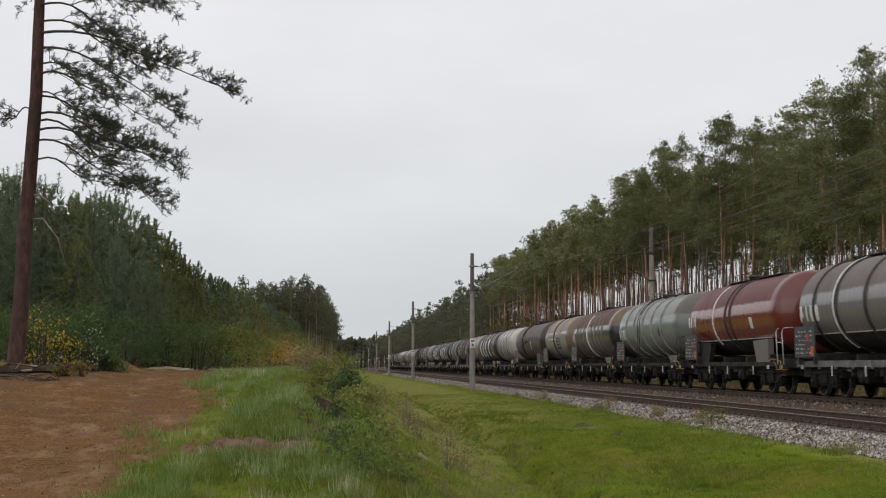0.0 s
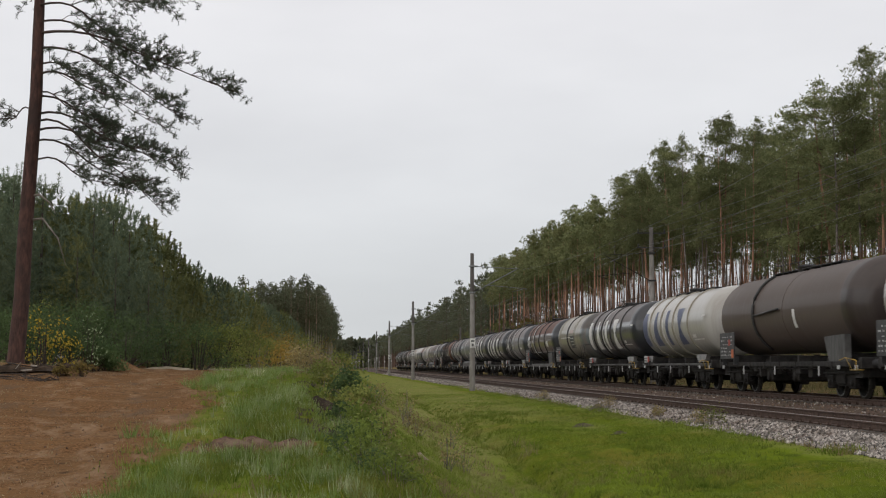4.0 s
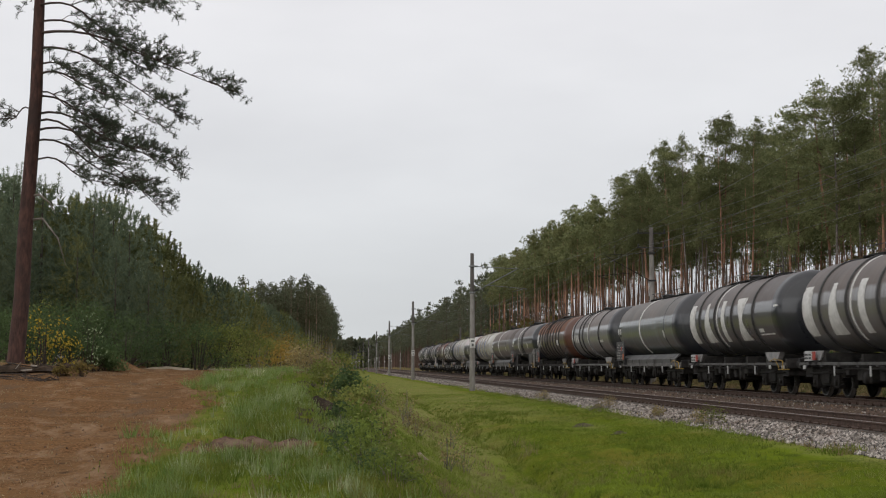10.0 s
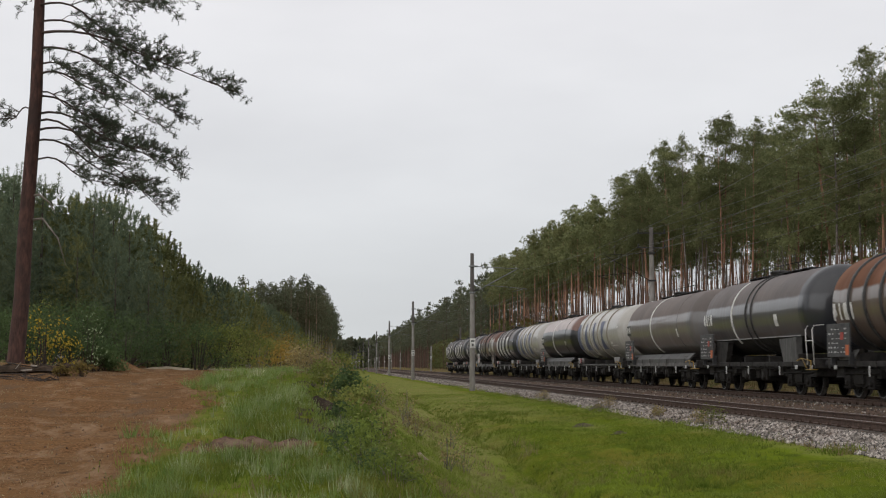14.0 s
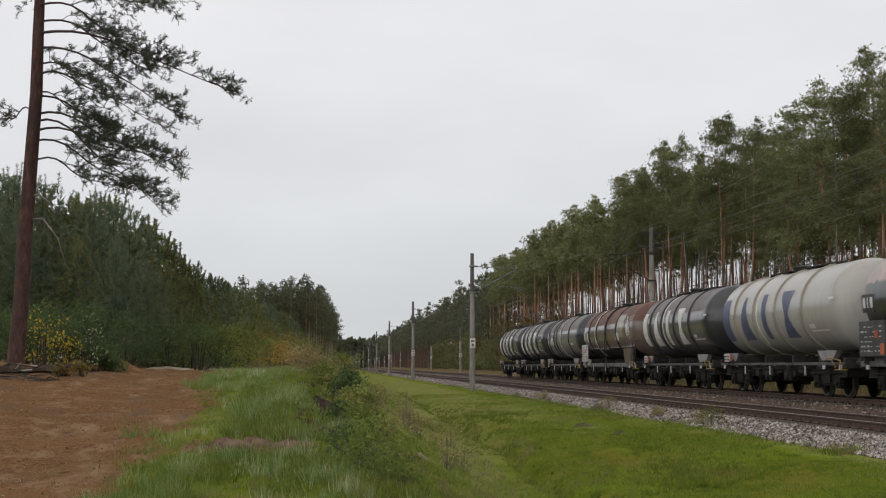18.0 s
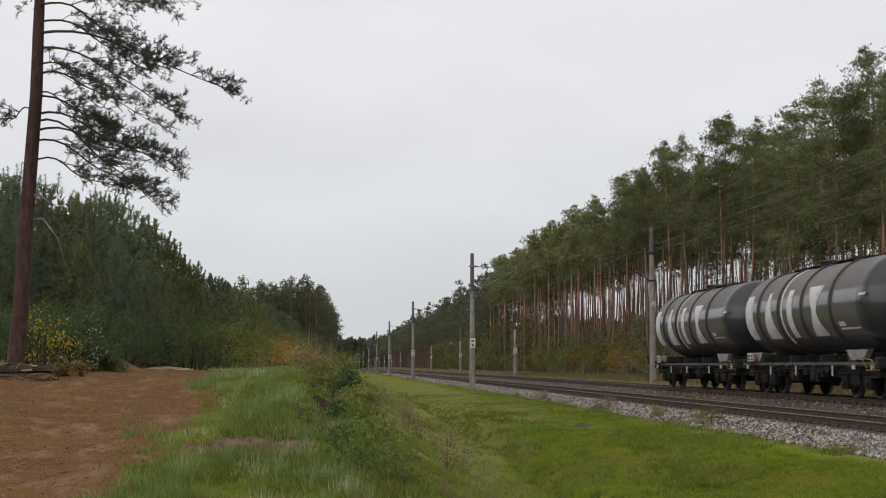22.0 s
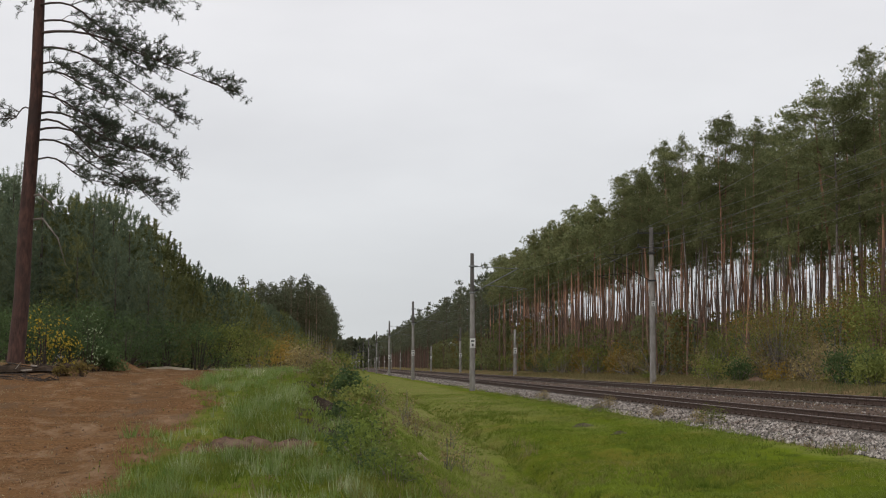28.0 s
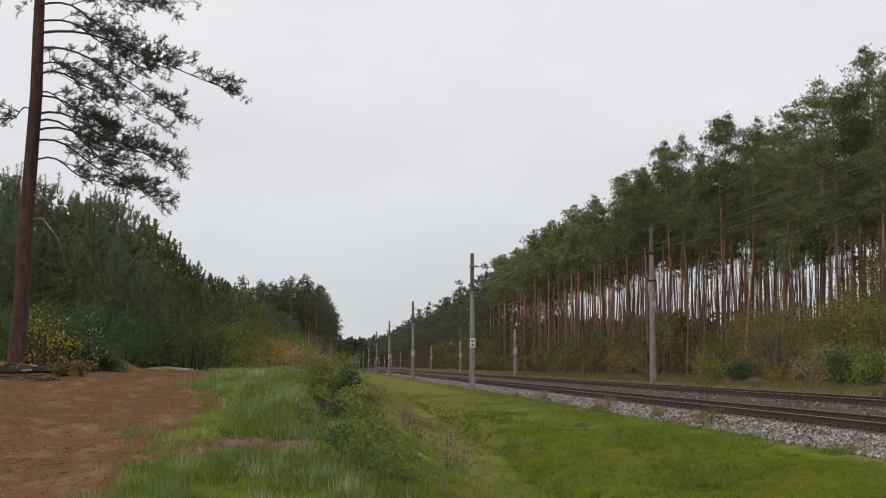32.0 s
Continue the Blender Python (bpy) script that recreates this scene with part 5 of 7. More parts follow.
    blades("verge_grass", 26000, (19.2, 28), (45, 160), 0.22, 0.018, M["verge"], "rough withered grass beside the far track", 55, lambda x, y, r: y > x / 0.42 - 12)
    blades("dry_weeds", 2600, (1.2, 4.8), (19, 50), 0.3, 0.006, M["dry"], "withered brown weeds in the ditch", 56, lambda x, y, r: wave(x * 1.3, y * 0.9) > 0.75, 0.3)
    rnd = np.random.RandomState(74)
    k = 16000
    x, y, a = rnd.uniform(-9.5, -1.8, k), 13 + 42 * rnd.uniform(0, 1, k) ** 1.8, rnd.uniform(0, 6.28, k)
    ok = x + rnd.normal(0, 0.4, k) < field_edge(y)
    x, y, a = x[ok], y[ok], a[ok]
    ln, z = rnd.uniform(0.02, 0.07, len(x)), ground_height(x, y) + 0.006
    v = np.stack([np.stack([x, y, z], -1), np.stack([x + 0.008 * np.sin(a), y - 0.008 * np.cos(a), z], -1), np.stack([x + ln * np.cos(a), y + ln * np.sin(a), z + rnd.uniform(0, 0.02, len(x))], -1)], 1).reshape(-1, 3)
    tagged(new("straw_litter", fast_mesh("straw_litter", v, np.arange(len(v)).reshape(-1, 3), [M["straw"]])), "flattened straw and needles on the bare field", "litter", kind="stuff")
    stones("earth_clods", 5500, (-9.5, -2.4), (13, 58), 0.013, lambda x, y: ground_height(x, y), M["clod"], "small clods and chips on the bare field", 61)


def fallen_leaves():
    """Single leaves scattered over the bare field and the bank."""
    rnd = np.random.RandomState(71)
    k = 2200
    x, y = rnd.uniform(-9, 1.0, k), 13 + 42 * rnd.uniform(0, 1, k) ** 1.6
    v, f = leaves(rnd, np.stack([x, y, ground_height(x, y) + 0.012], -1), 0.02)
    tagged(new("fallen_leaves", fast_mesh("fallen_leaves", v, f, [M["leaf_fallen"]])), "scattered pale and brown fallen leaves", "leaves", kind="stuff")


def lump(name, x, y, sx, sy, sz, mat, label, seed):
    """A low uneven lump of soil."""
    rnd, v, f, n = np.random.RandomState(seed), [], [], 12
    for i in range(5):
        u = i / 4
        for k in range(n):
            a = 6.283 * k / n
            r = (1 - u) ** 0.85 * (1 + 0.14 * rnd.normal()) + 0.02
            v.append((sx * r * math.cos(a), sy * r * math.sin(a), -0.05 + (sz + 0.05) * u ** 0.8 * (1 + 0.08 * rnd.normal())))
    for i in range(4):
        for k in range(n):
            q, c = i * n + k, i * n + (k + 1) % n
            f.append((q, c, c + n, q + n))
    f.append(tuple(range(4 * n, 5 * n)))
    z = float(bed_z(x, y)) if x > 9.3 else float(ground_height(x, y))
    thing(name, pose(x, y, z, 0, 0, rnd.uniform(-20, 20)), label, "soil", "lumps of soil", data=Mesh().add(v, f, 0, True).data(name, [mat]))


def bank_soil():
    stones("bank_soil", 520, (-1.1, 0.5), (21, 36), 0.075, lambda x, y: ground_height(x, y) - 0.02, M["bank_soil"], "dark crumbling soil at the bank edge", 62)
    stones("bank_soil", 260, (-2.1, -0.3), (19.0, 20.7), 0.04, lambda x, y: ground_height(x, y) - 0.015, M["clod"], "bare brown soil between the tussocks", 63)
    for k, (x, y, sx, sy, sz, mat, label) in enumerate(((0.74, 19.9, 0.17, 0.2, 0.1, "sand", "pale sandy lump on the ditch bank"), (1.42, 22.8, 0.14, 0.16, 0.08, "sand", "pale sandy lump on the ditch bank"), (0.92, 20.3, 0.12, 0.12, 0.07, "sand", "pale sandy lump on the ditch bank"),
                                                      (-7.0, 57.5, 1.6, 0.6, 0.1, "sand", "pale sandy strip along the far field edge"), (-5.2, 58.5, 1.5, 0.6, 0.09, "sand", "pale sandy strip along the far field edge"), (9.5, 48.6, 0.35, 0.9, 0.2, "turf", "dark turned-up turf beside the ballast"), (9.15, 46.6, 0.25, 0.4, 0.1, "turf", "dark turned-up turf beside the ballast"), (9.6, 71.0, 0.3, 0.8, 0.14, "turf", "dark turned-up turf beside the ballast"),
                                                      (7.2, 39.0, 0.4, 0.35, 0.09, "turf", "dark turned-up turf on the slope"), (7.5, 35.4, 0.3, 0.3, 0.07, "turf", "dark turned-up turf on the slope"),
                                                      (-8.5, 36.5, 0.8, 0.5, 0.14, "rot_and_shade", "heap of dark rotting bark and soil"), (-9.5, 36.0, 0.9, 0.6, 0.16, "rot_and_shade", "heap of dark rotting bark and soil"), (-7.7, 36.9, 0.5, 0.5, 0.12, "rot_and_shade", "heap of dark rotting bark and soil"), (-8.9, 35.2, 0.7, 0.35, 0.07, "rot_and_shade", "heap of dark rotting bark and soil"), (-7.2, 37.4, 0.35, 0.4, 0.1, "rot_and_shade", "heap of dark rotting bark and soil"),
                                                      (-1.55, 19.9, 0.5, 0.55, 0.13, "bare", "low mound of bare brown earth"), (-1.2, 20.4, 0.36, 0.4, 0.1, "bare", "low mound of bare brown earth"), (-0.6, 19.7, 0.45, 0.4, 0.13, "bare", "low mound of bare brown earth"),
                                                      # soil lumps along the bank edge, blackened to paint the shade
                                                      # below its lip
                                                      (-0.36, 30.6, 0.3, 1.5, 0.26, "rot_and_shade", "bank edge soil blackened for the shade of its undercut"), (-0.2, 28.2, 0.27, 1.4, 0.26, "rot_and_shade", "bank edge soil blackened for the shade of its undercut"), (-0.08, 26.0, 0.25, 1.3, 0.24, "rot_and_shade", "bank edge soil blackened for the shade of its undercut"), (0.0, 24.0, 0.22, 0.9, 0.3, "rot_and_shade", "bank edge soil blackened for the shade of its undercut"), (9.55, 60.0, 0.25, 0.6, 0.12, "turf", "dark turned-up turf beside the ballast"))):
        lump({"sand": "sand_lump", "turf": "turf_clod", "rot_and_shade": "soil_lump", "bare": "earth_mound"}[mat], x, y, sx, sy, sz, M[mat], label, 2000 + k)
    # low heap of pale earth behind the far track
    rnd, v, f, n = np.random.RandomState(65), [], [], 14
    for i in range(6):
        u = i / 5
        for k in range(n):
            a = 6.283 * k / n
            r = (1 - u) ** 0.7 * (1 + 0.12 * rnd.normal())
            v.append((0.7 * r * math.cos(a), 2.0 * r * math.sin(a), -0.1 + 0.4 * u ** 0.8 * (1 + 0.12 * rnd.normal())))
    for i in range(5):
        for k in range(n):
            q, c = i * n + k, i * n + (k + 1) % n
            f.append((q, c, c + n, q + n))
    heap = Mesh().add(v, f, 0, True)
    thing("earth_heap", pose(23.0, 73.0, float(ground_height(23.0, 73.0))), "low heap of bare earth beside the track", "heap", data=heap.data("earth_heap", [M["clod"]]))


def field_litter():
    """Fallen wood on the low ridge at the field's far edge."""
    rnd = random.Random(17)
    spots = [(-8.4, 36.2, 1.1, 6, "pale_wood", 0.035), (-7.6, 36.9, 0.9, -8, "pale_wood", 0.025)] + [(rnd.uniform(-9.8, -7.0), rnd.uniform(34.8, 37.6), rnd.uniform(0.25, 1.0), rnd.uniform(-80, 80), "dead_wood", rnd.uniform(0.008, 0.026)) for _ in range(30)]
    stones("rotting_debris", 1100, (-10.4, -7.2), (34.8, 38.2), 0.022, lambda x, y: ground_height(x, y), M["bank_soil"], "dark rotting bark and soil on the field edge", 66)
    for x, y, ln, a, mat, r in spots:
        mb = Mesh()
        mb.tube([(-ln / 2, 0, 0), (-ln * 0.1, 0.04, r * 0.4), (ln / 2, -0.02, 0)], [r, r * 0.9, r * 0.6], 7)
        mb.tube([(ln * 0.1, 0, r), (ln * 0.25, 0.12, r + 0.18)], [r * 0.4, r * 0.15], 5)
        z = float(ground_height(x, y)) + r * 0.7
        thing("fallen_branch", pose(x, y, z, rnd.uniform(0, 360), rnd.uniform(-14, 14), a), "bleached fallen branch on the field edge" if mat == "pale_wood" else "dark rotting branch on the field edge", "branch", "fallen branches", data=mb.data("fallen_branch", [M[mat]]))


# colours the rotting heaps, and the painted shade under the bank edge
M["rot_and_shade"] = surface("rotting_soil_and_shade", (0.012, 0.009, 0.006), (0.05, 0.033, 0.022), 9, 0.95, 0.9, 0.03, c3=(0.075, 0.05, 0.032), scale3=3.0, spec=0.1)
M["bare"] = surface("bare_earth", (0.055, 0.029, 0.016), (0.162, 0.094, 0.056), 12, 0.95, 0.9, 0.03, c3=(0.187, 0.124, 0.082), scale3=2.5)
M["turf"] = surface("turned_turf", (0.035, 0.033, 0.014), (0.1, 0.085, 0.035), 9, 0.95, 0.8, 0.03)
M["leaf_fallen"] = foliage("fallen_leaf", (0.2, 0.12, 0.055), (0.36, 0.27, 0.15), 1.1, 0.0)
M["leaf_blade"] = foliage("lush_blades", (0.081, 0.131, 0.015), (0.194, 0.218, 0.040), 1.4, 0.0, c3=(0.238, 0.223, 0.066))
M["verge"] = foliage("verge_blades", (0.16, 0.13, 0.06), (0.26, 0.21, 0.1), 0.6, 0.0, c3=(0.13, 0.145, 0.055))
M["bark_old"] = surface("old_pine_bark", (0.036, 0.02, 0.017), (0.1, 0.05, 0.039), 9, 0.95, 0.9, 0.03, c3=(0.045, 0.029, 0.025), scale3=1.2, stretch=(1, 1, 0.3))
M["bark_limb"] = surface("limb_bark", (0.04, 0.03, 0.026), (0.085, 0.06, 0.05), 9, 0.95, 0.5, 0.01)
M["leaf_rust"] = foliage("russet_leaves", (0.132, 0.098, 0.033), (0.224, 0.169, 0.058), 0.9, 0.1, c3=(0.198, 0.111, 0.039))
forest_right()
slender_stems()
undergrowth()
back_thicket()
forest_left()
old_pine()
shrubs()
grass()
field_litter()
fallen_leaves()
bank_soil()


# ---- tank wagons ----
TANK_R, TANK_Z = 1.42, 2.8
SHARED = {}


def shared(key, make):
    if key not in SHARED:
        SHARED[key] = make()
    return SHARED[key]


def tank_mesh(length, near_slot, under=False):
    """A barrel with dished ends; the end towards the head of the train has its own colour, mostly darkened for the dark
    trees it reflects, and the belly below the jacket edge may be black.
    """
    h, d = length / 2, 0.62
    prof = [(-h, 0.02)]
    for k in range(1, 9):
        a = k / 8 * math.pi / 2
        prof.append((-h + d * (1 - math.cos(a)), TANK_R * math.sin(a) ** 0.8))
    prof += [(-h + 1.0, TANK_R), (-h + 2.5, TANK_R), (0, TANK_R), (h - 2.5, TANK_R)]
    for k in range(8, 0, -1):
        a = k / 8 * math.pi / 2
        prof.append((h - d * (1 - math.cos(a)), TANK_R * math.sin(a) ** 0.8))
    prof.append((h, 0.02))
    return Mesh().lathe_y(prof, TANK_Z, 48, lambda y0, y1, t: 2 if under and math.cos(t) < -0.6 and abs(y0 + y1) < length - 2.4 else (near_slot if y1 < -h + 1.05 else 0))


def ring_mesh(width, proud, mat, arc=None):
    mb = Mesh()
    w = width / 2
    if arc is None:
        mb.lathe_y([(-w, TANK_R - 0.01), (-w, TANK_R + proud), (w, TANK_R + proud), (w, TANK_R - 0.01)], TANK_Z, 48)
    else:
        n, v, f = 14, [], []
        for k in range(n + 1):
            t = radians(arc[0] + (arc[1] - arc[0]) * k / n)
            for y in (-w, w):
                for r in (TANK_R - 0.01, TANK_R + proud):
                    v.append((-r * math.cos(t), y, TANK_Z + r * math.sin(t)))
        for k in range(n):
            a = 4 * k
            f += [(a + 1, a + 5, a + 7, a + 3), (a, a + 4, a + 5, a + 1), (a + 2, a + 3, a + 7, a + 6)]
        mb.add(v, f, 0, True)
    return mb.data("ring", [mat])


def mark_mesh(width, height, zc, bands, mat, lean=0.0):
    """A painted mark on the barrel's side: for each band from the foot to the top, spans across its width."""
    n = max(6, 2 * len(bands))
    r, v = TANK_R + 0.006, []
    for k in range(n + 1):
        u = k / n
        a, b = bands[min(len(bands) - 1, int(u * len(bands)))][0]
        z = zc + height * (u - 0.5)
        x = -math.sqrt(max(0.0, r * r - (z - TANK_Z) ** 2))
        v += [(x, width * (0.5 - a) + lean * (z - zc), z), (x, width * (0.5 - b) + lean * (z - zc), z)]
    mb = Mesh().add(v, [(2 * k, 2 * k + 1, 2 * k + 3, 2 * k + 2) for k in range(n)], 0, True)
    return mb.data("painted_mark", [mat])


BLOCK = [[(0.14, 0.86)]] + [[(0.06, 0.94)]] * 10 + [[(0.14, 0.86)]]
TAPER = [[(0.04 + 0.026 * k, 0.96 - 0.026 * k)] for k in range(14)]
PILLAR = [[(0.24, 0.76)]] * 12
GLASS = [[(0.06 + 0.05 * min(k, 13 - k), 0.94 - 0.05 * min(k, 13 - k))] for k in range(14)]
HOOP = [[(0.12, 0.78)]] + [[(0.0, 0.9)]] * 6 + [[(0.12, 0.78)]]
WEDGE = [[(0.06 + 0.03 * k, 0.94 - 0.03 * k)] for k in range(8)]
POST = [[(0.3, 0.66)]] * 6
WAIST = [[(0.1, 0.88)]] + [[(0.06, 0.92)]] * 6 + [[(0.1, 0.88)]]
SOLID = [[(0.0, 1.0)]]
LINE = [[(0.0, 1.0)]]


def wheelset_mesh():
    mb = Mesh()
    for s in (-1, 1):
        x = s * 0.7525
        prof = [(0.068, 0.05), (0.068, 0.14), (0.03, 0.17), (0.02, 0.36), (0.068, 0.39), (0.068, 0.455), (-0.05, 0.462), (-0.055, 0.49), (-0.068, 0.49), (-0.068, 0.38), (-0.02, 0.36), (-0.02, 0.17), (-0.068, 0.14), (-0.068, 0.05)]
        segs, v, f = 24, [], []
        for d, r in prof:
            for k in range(segs):
                t = 2 * math.pi * k / segs
                v.append((x + s * d, r * math.sin(t), r * math.cos(t)))
        sl = []
        for i in range(len(prof) - 1):
            for k in range(segs):
                a, c = i * segs + k, i * segs + (k + 1) % segs
                f.append((a, c, c + segs, a + segs))
                sl.append(1 if i in (4, 5) else 0)
        mb.add(v, f, 0, True)
        mb.s[-len(sl):] = sl
        for k in range(2):
            t = math.pi * k
            mb.box(x + s * 0.03, x + s * 0.045, 0.26 * math.cos(t) - 0.04, 0.26 * math.cos(t) + 0.04, 0.26 * math.sin(t) - 0.04, 0.26 * math.sin(t) + 0.04)
    mb.tube([(-1.05, 0, 0), (1.05, 0, 0)], 0.08, 10)
    return mb.data("wheelset", [M["wheel"], M["tread"]])


def bogie_mesh():
    mb = Mesh()
    for s in (-1, 1):
        x = s * 1.02
        # side beam with drooping middle, axle boxes and springs
        pts = [(-1.5, 0.62), (-1.45, 0.86), (-0.5, 0.86), (-0.35, 0.93), (0.35, 0.93), (0.5, 0.86), (1.45, 0.86), (1.5, 0.62), (1.25, 0.6), (1.15, 0.68), (0.65, 0.68), (0.5, 0.4), (0.3, 0.36), (-0.3, 0.36), (-0.5, 0.4), (-0.65, 0.68), (-1.15, 0.68), (-1.25, 0.6)]
        n = len(pts)
        v = [(x - 0.07, y, z) for y, z in pts] + [(x + 0.07, y, z) for y, z in pts]
        mb.add(v, [tuple(range(n)), tuple(range(2 * n - 1, n - 1, -1))] + [(k, k + n, (k + 1) % n + n, (k + 1) % n) for k in range(n)])
        for y in (-0.9, 0.9):
            mb.box(x - 0.13, x + 0.13, y - 0.22, y + 0.22, 0.28, 0.7, 0, 0.04)
            mb.tube([(x + s * 0.1, y, 0.46), (x + s * 0.17, y, 0.46)], 0.1, 10)
            for d in (-0.24, 0.24):
                for q in range(4):
                    mb.tube([(x, y + d, 0.38 + q * 0.075), (x, y + d, 0.42 + q * 0.075)], 0.075, 8)
        for y in (-0.42, 0.42):
            mb.box(x - 0.05, x + 0.05, y - 0.03, y + 0.03, 0.28, 0.7)
    mb.box(-1.02, 1.02, -0.28, 0.28, 0.6, 0.9, 0, 0.03)
    for y in (-1.42, 1.42):
        mb.box(-1.02, 1.02, y - 0.06, y + 0.06, 0.62, 0.8, 0, 0.02)
    mb.tube([(0, 0, 0.88), (0, 0, 1.02)], 0.3, 12)
    mb.box(-0.55, 0.55, -1.3, 1.3, 0.5, 0.72, 0, 0.03)
    for s in (-1, 1):
        for y in (-1.42, -0.38, 0.38, 1.42):
            mb.box(s * 0.7525 - 0.06, s * 0.7525 + 0.06, y - 0.05, y + 0.05, 0.3, 0.66, 0, 0.015)
        mb.tube([(s * 1.16, -1.4, 0.74), (s * 1.16, 1.4, 0.74)], 0.025, 6)
        mb.box(s * 1.1 - 0.05, s * 1.1 + 0.05, -0.3, 0.3, 0.42, 0.8, 0, 0.02)
    return mb.data("bogie", [M["bogie"]])


def buffer_mesh():
    mb = Mesh()
    mb.lathe_y([(0.0, 0.13), (-0.05, 0.13), (-0.06, 0.1), (-0.32, 0.1), (-0.33, 0.075), (-0.54, 0.075), (-0.56, 0.2), (-0.6, 0.23), (-0.62, 0.21), (-0.62, 0.01)], 0, 14)
    return mb.data("buffer", [M["dark_steel"]])


def underframe_mesh(length, piv):
    """Headstocks, centre sill, solebars between the bogies, brake rigging and the cradle under the barrel."""
    mb, h = Mesh(), length / 2 + 0.12
    mb.box(-0.22, 0.22, -h, h, 0.9, 1.2, 0, 0.02)
    for s in (-1, 1):
        mb.box(-1.3, 1.3, s * h - 0.1, s * h + 0.1, 0.88, 1.2, 0, 0.02)
        mb.box(-1.25, 1.25, s * piv - 0.35, s * piv + 0.35, 1.0, 1.36, 0, 0.02)
        mb.tube([(-0.8, s * (piv - 2.0), 0.72), (0.8, s * (piv - 2.0), 0.72)], 0.06, 8)
        mb.box(-0.5, 0.3, s * (piv - 2.4) - 0.25, s * (piv - 2.4) + 0.25, 0.62, 0.98, 0, 0.04)
        mb.tube([(s * 0.4, -piv + 1.5, 0.82), (s * 0.4, piv - 1.5, 0.82)], 0.025, 6)
    mb.tube([(-0.55, -0.9, 0.8), (-0.55, 0.9, 0.8)], 0.2, 12)
    mb.tube([(0.55, -1.6, 0.85), (0.55, -0.2, 0.85)], 0.18, 12)
    mb.box(-1.15, 1.15, -1.5, -1.35, 0.6, 1.3, 0, 0.02)
    mb.box(-1.15, 1.15, 1.35, 1.5, 0.6, 1.3, 0, 0.02)
    mb.tube([(0.0, 0.0, 1.35), (0.0, 0.0, 0.7)], 0.11, 10)
    rnd = random.Random(int(length * 10))
    for s in (-1, 1):
        # hangers, valves, levers and boxes along both sides between the bogies
        y = -piv + 1.9
        while y < piv - 1.9:
            w, d = rnd.uniform(0.1, 0.5), rnd.uniform(0.15, 0.42)
            x = s * rnd.uniform(0.85, 1.15)
            mb.box(x - 0.12, x + 0.12, y, y + w, 0.95 - d, 0.96, 0, 0.015)
            if rnd.random() < 0.5:
                mb.tube([(x, y, 0.75), (x * 0.8, y + 1.1, 0.6)], 0.03, 6)
            y += w + rnd.uniform(0.05, 0.5)
        mb.tube([(s * 1.2, -piv + 1.6, 0.88), (s * 1.2, piv - 1.6, 0.88)], 0.03, 6)
        for q in (-1, 1):
            mb.box(s * 0.5, s * 1.15, q * (h - 0.5) - 0.3, q * (h - 0.5) + 0.3, 0.62, 0.95, 0, 0.03)
    mb.tube([(-1.2, 0.0, 0.85), (1.2, 0.0, 0.85)], 0.06, 8)
    return mb.data("underframe", [M["frame_dark"]])


def solebar_mesh(length, mat, z0, z1, side):
    mb, h = Mesh(), length / 2 + 0.1
    for s in (side,):
        mb.box(s * 1.26 - 0.05, s * 1.26 + 0.05, -h, h, z0, z1, 0, 0.01)
        for k in range(9):
            y = -h + 0.6 + k * (2 * h - 1.2) / 8
            mb.box(s * 1.3 - 0.03, s * 1.3 + 0.03, y - 0.025, y + 0.025, z0 - 0.05, z1)
    return mb.data("solebar", [mat])


def skirt_mesh(length, side):
    """A sloping skirt plate that joins barrel and solebar."""
    mb, h = Mesh(), length / 2 - 0.9
    for s in (side,):
        v = [(s * x, y, z) for y in (-h, h) for x, z in ((1.08, 1.5), (1.32, 1.27), (1.32, 1.1), (1.26, 1.1), (1.26, 1.25), (1.04, 1.46))]
        mb.add(v, [(k, (k + 1) % 6, (k + 1) % 6 + 6, k + 6) for k in range(6)] + [tuple(range(6)), tuple(range(11, 5, -1))])
        for k in range(7):
            y = -h + (k + 0.5) * 2 * h / 7
            mb.box(s * 1.335 - 0.012, s * 1.335 + 0.012, y - 0.03, y + 0.03, 1.08, 1.28)
    return mb.data("skirt", [M["skirt_grey"]])


def bracket_mesh(w, mat, side):
    """A saddle plate, wider above than below, that carries the barrel."""
    mb = Mesh()
    for s in (side,):
        v = [(s * x, y, z) for x in (1.12, 1.3) for y, z in ((-w * 0.6, 1.13), (w * 0.6, 1.13), (w * 1.1, 1.43), (-w * 1.1, 1.43))]
        mb.add(v, [(0, 1, 2, 3), (7, 6, 5, 4), (0, 4, 5, 1), (1, 5, 6, 2), (2, 6, 7, 3), (3, 7, 4, 0)])
    return mb.data("saddle", [mat])


def tall_saddle_mesh(mat, side):
    mb = Mesh()
    for s in (side,):
        v = [(s * x, y, z) for x in (1.1, 1.3) for y, z in ((-0.55, 1.1), (0.75, 1.1), (1.15, 1.85), (-0.55, 1.9))]
        mb.add(v, [(0, 1, 2, 3), (7, 6, 5, 4), (0, 4, 5, 1), (1, 5, 6, 2), (2, 6, 7, 3), (3, 7, 4, 0)])
    return mb.data("saddle", [mat])


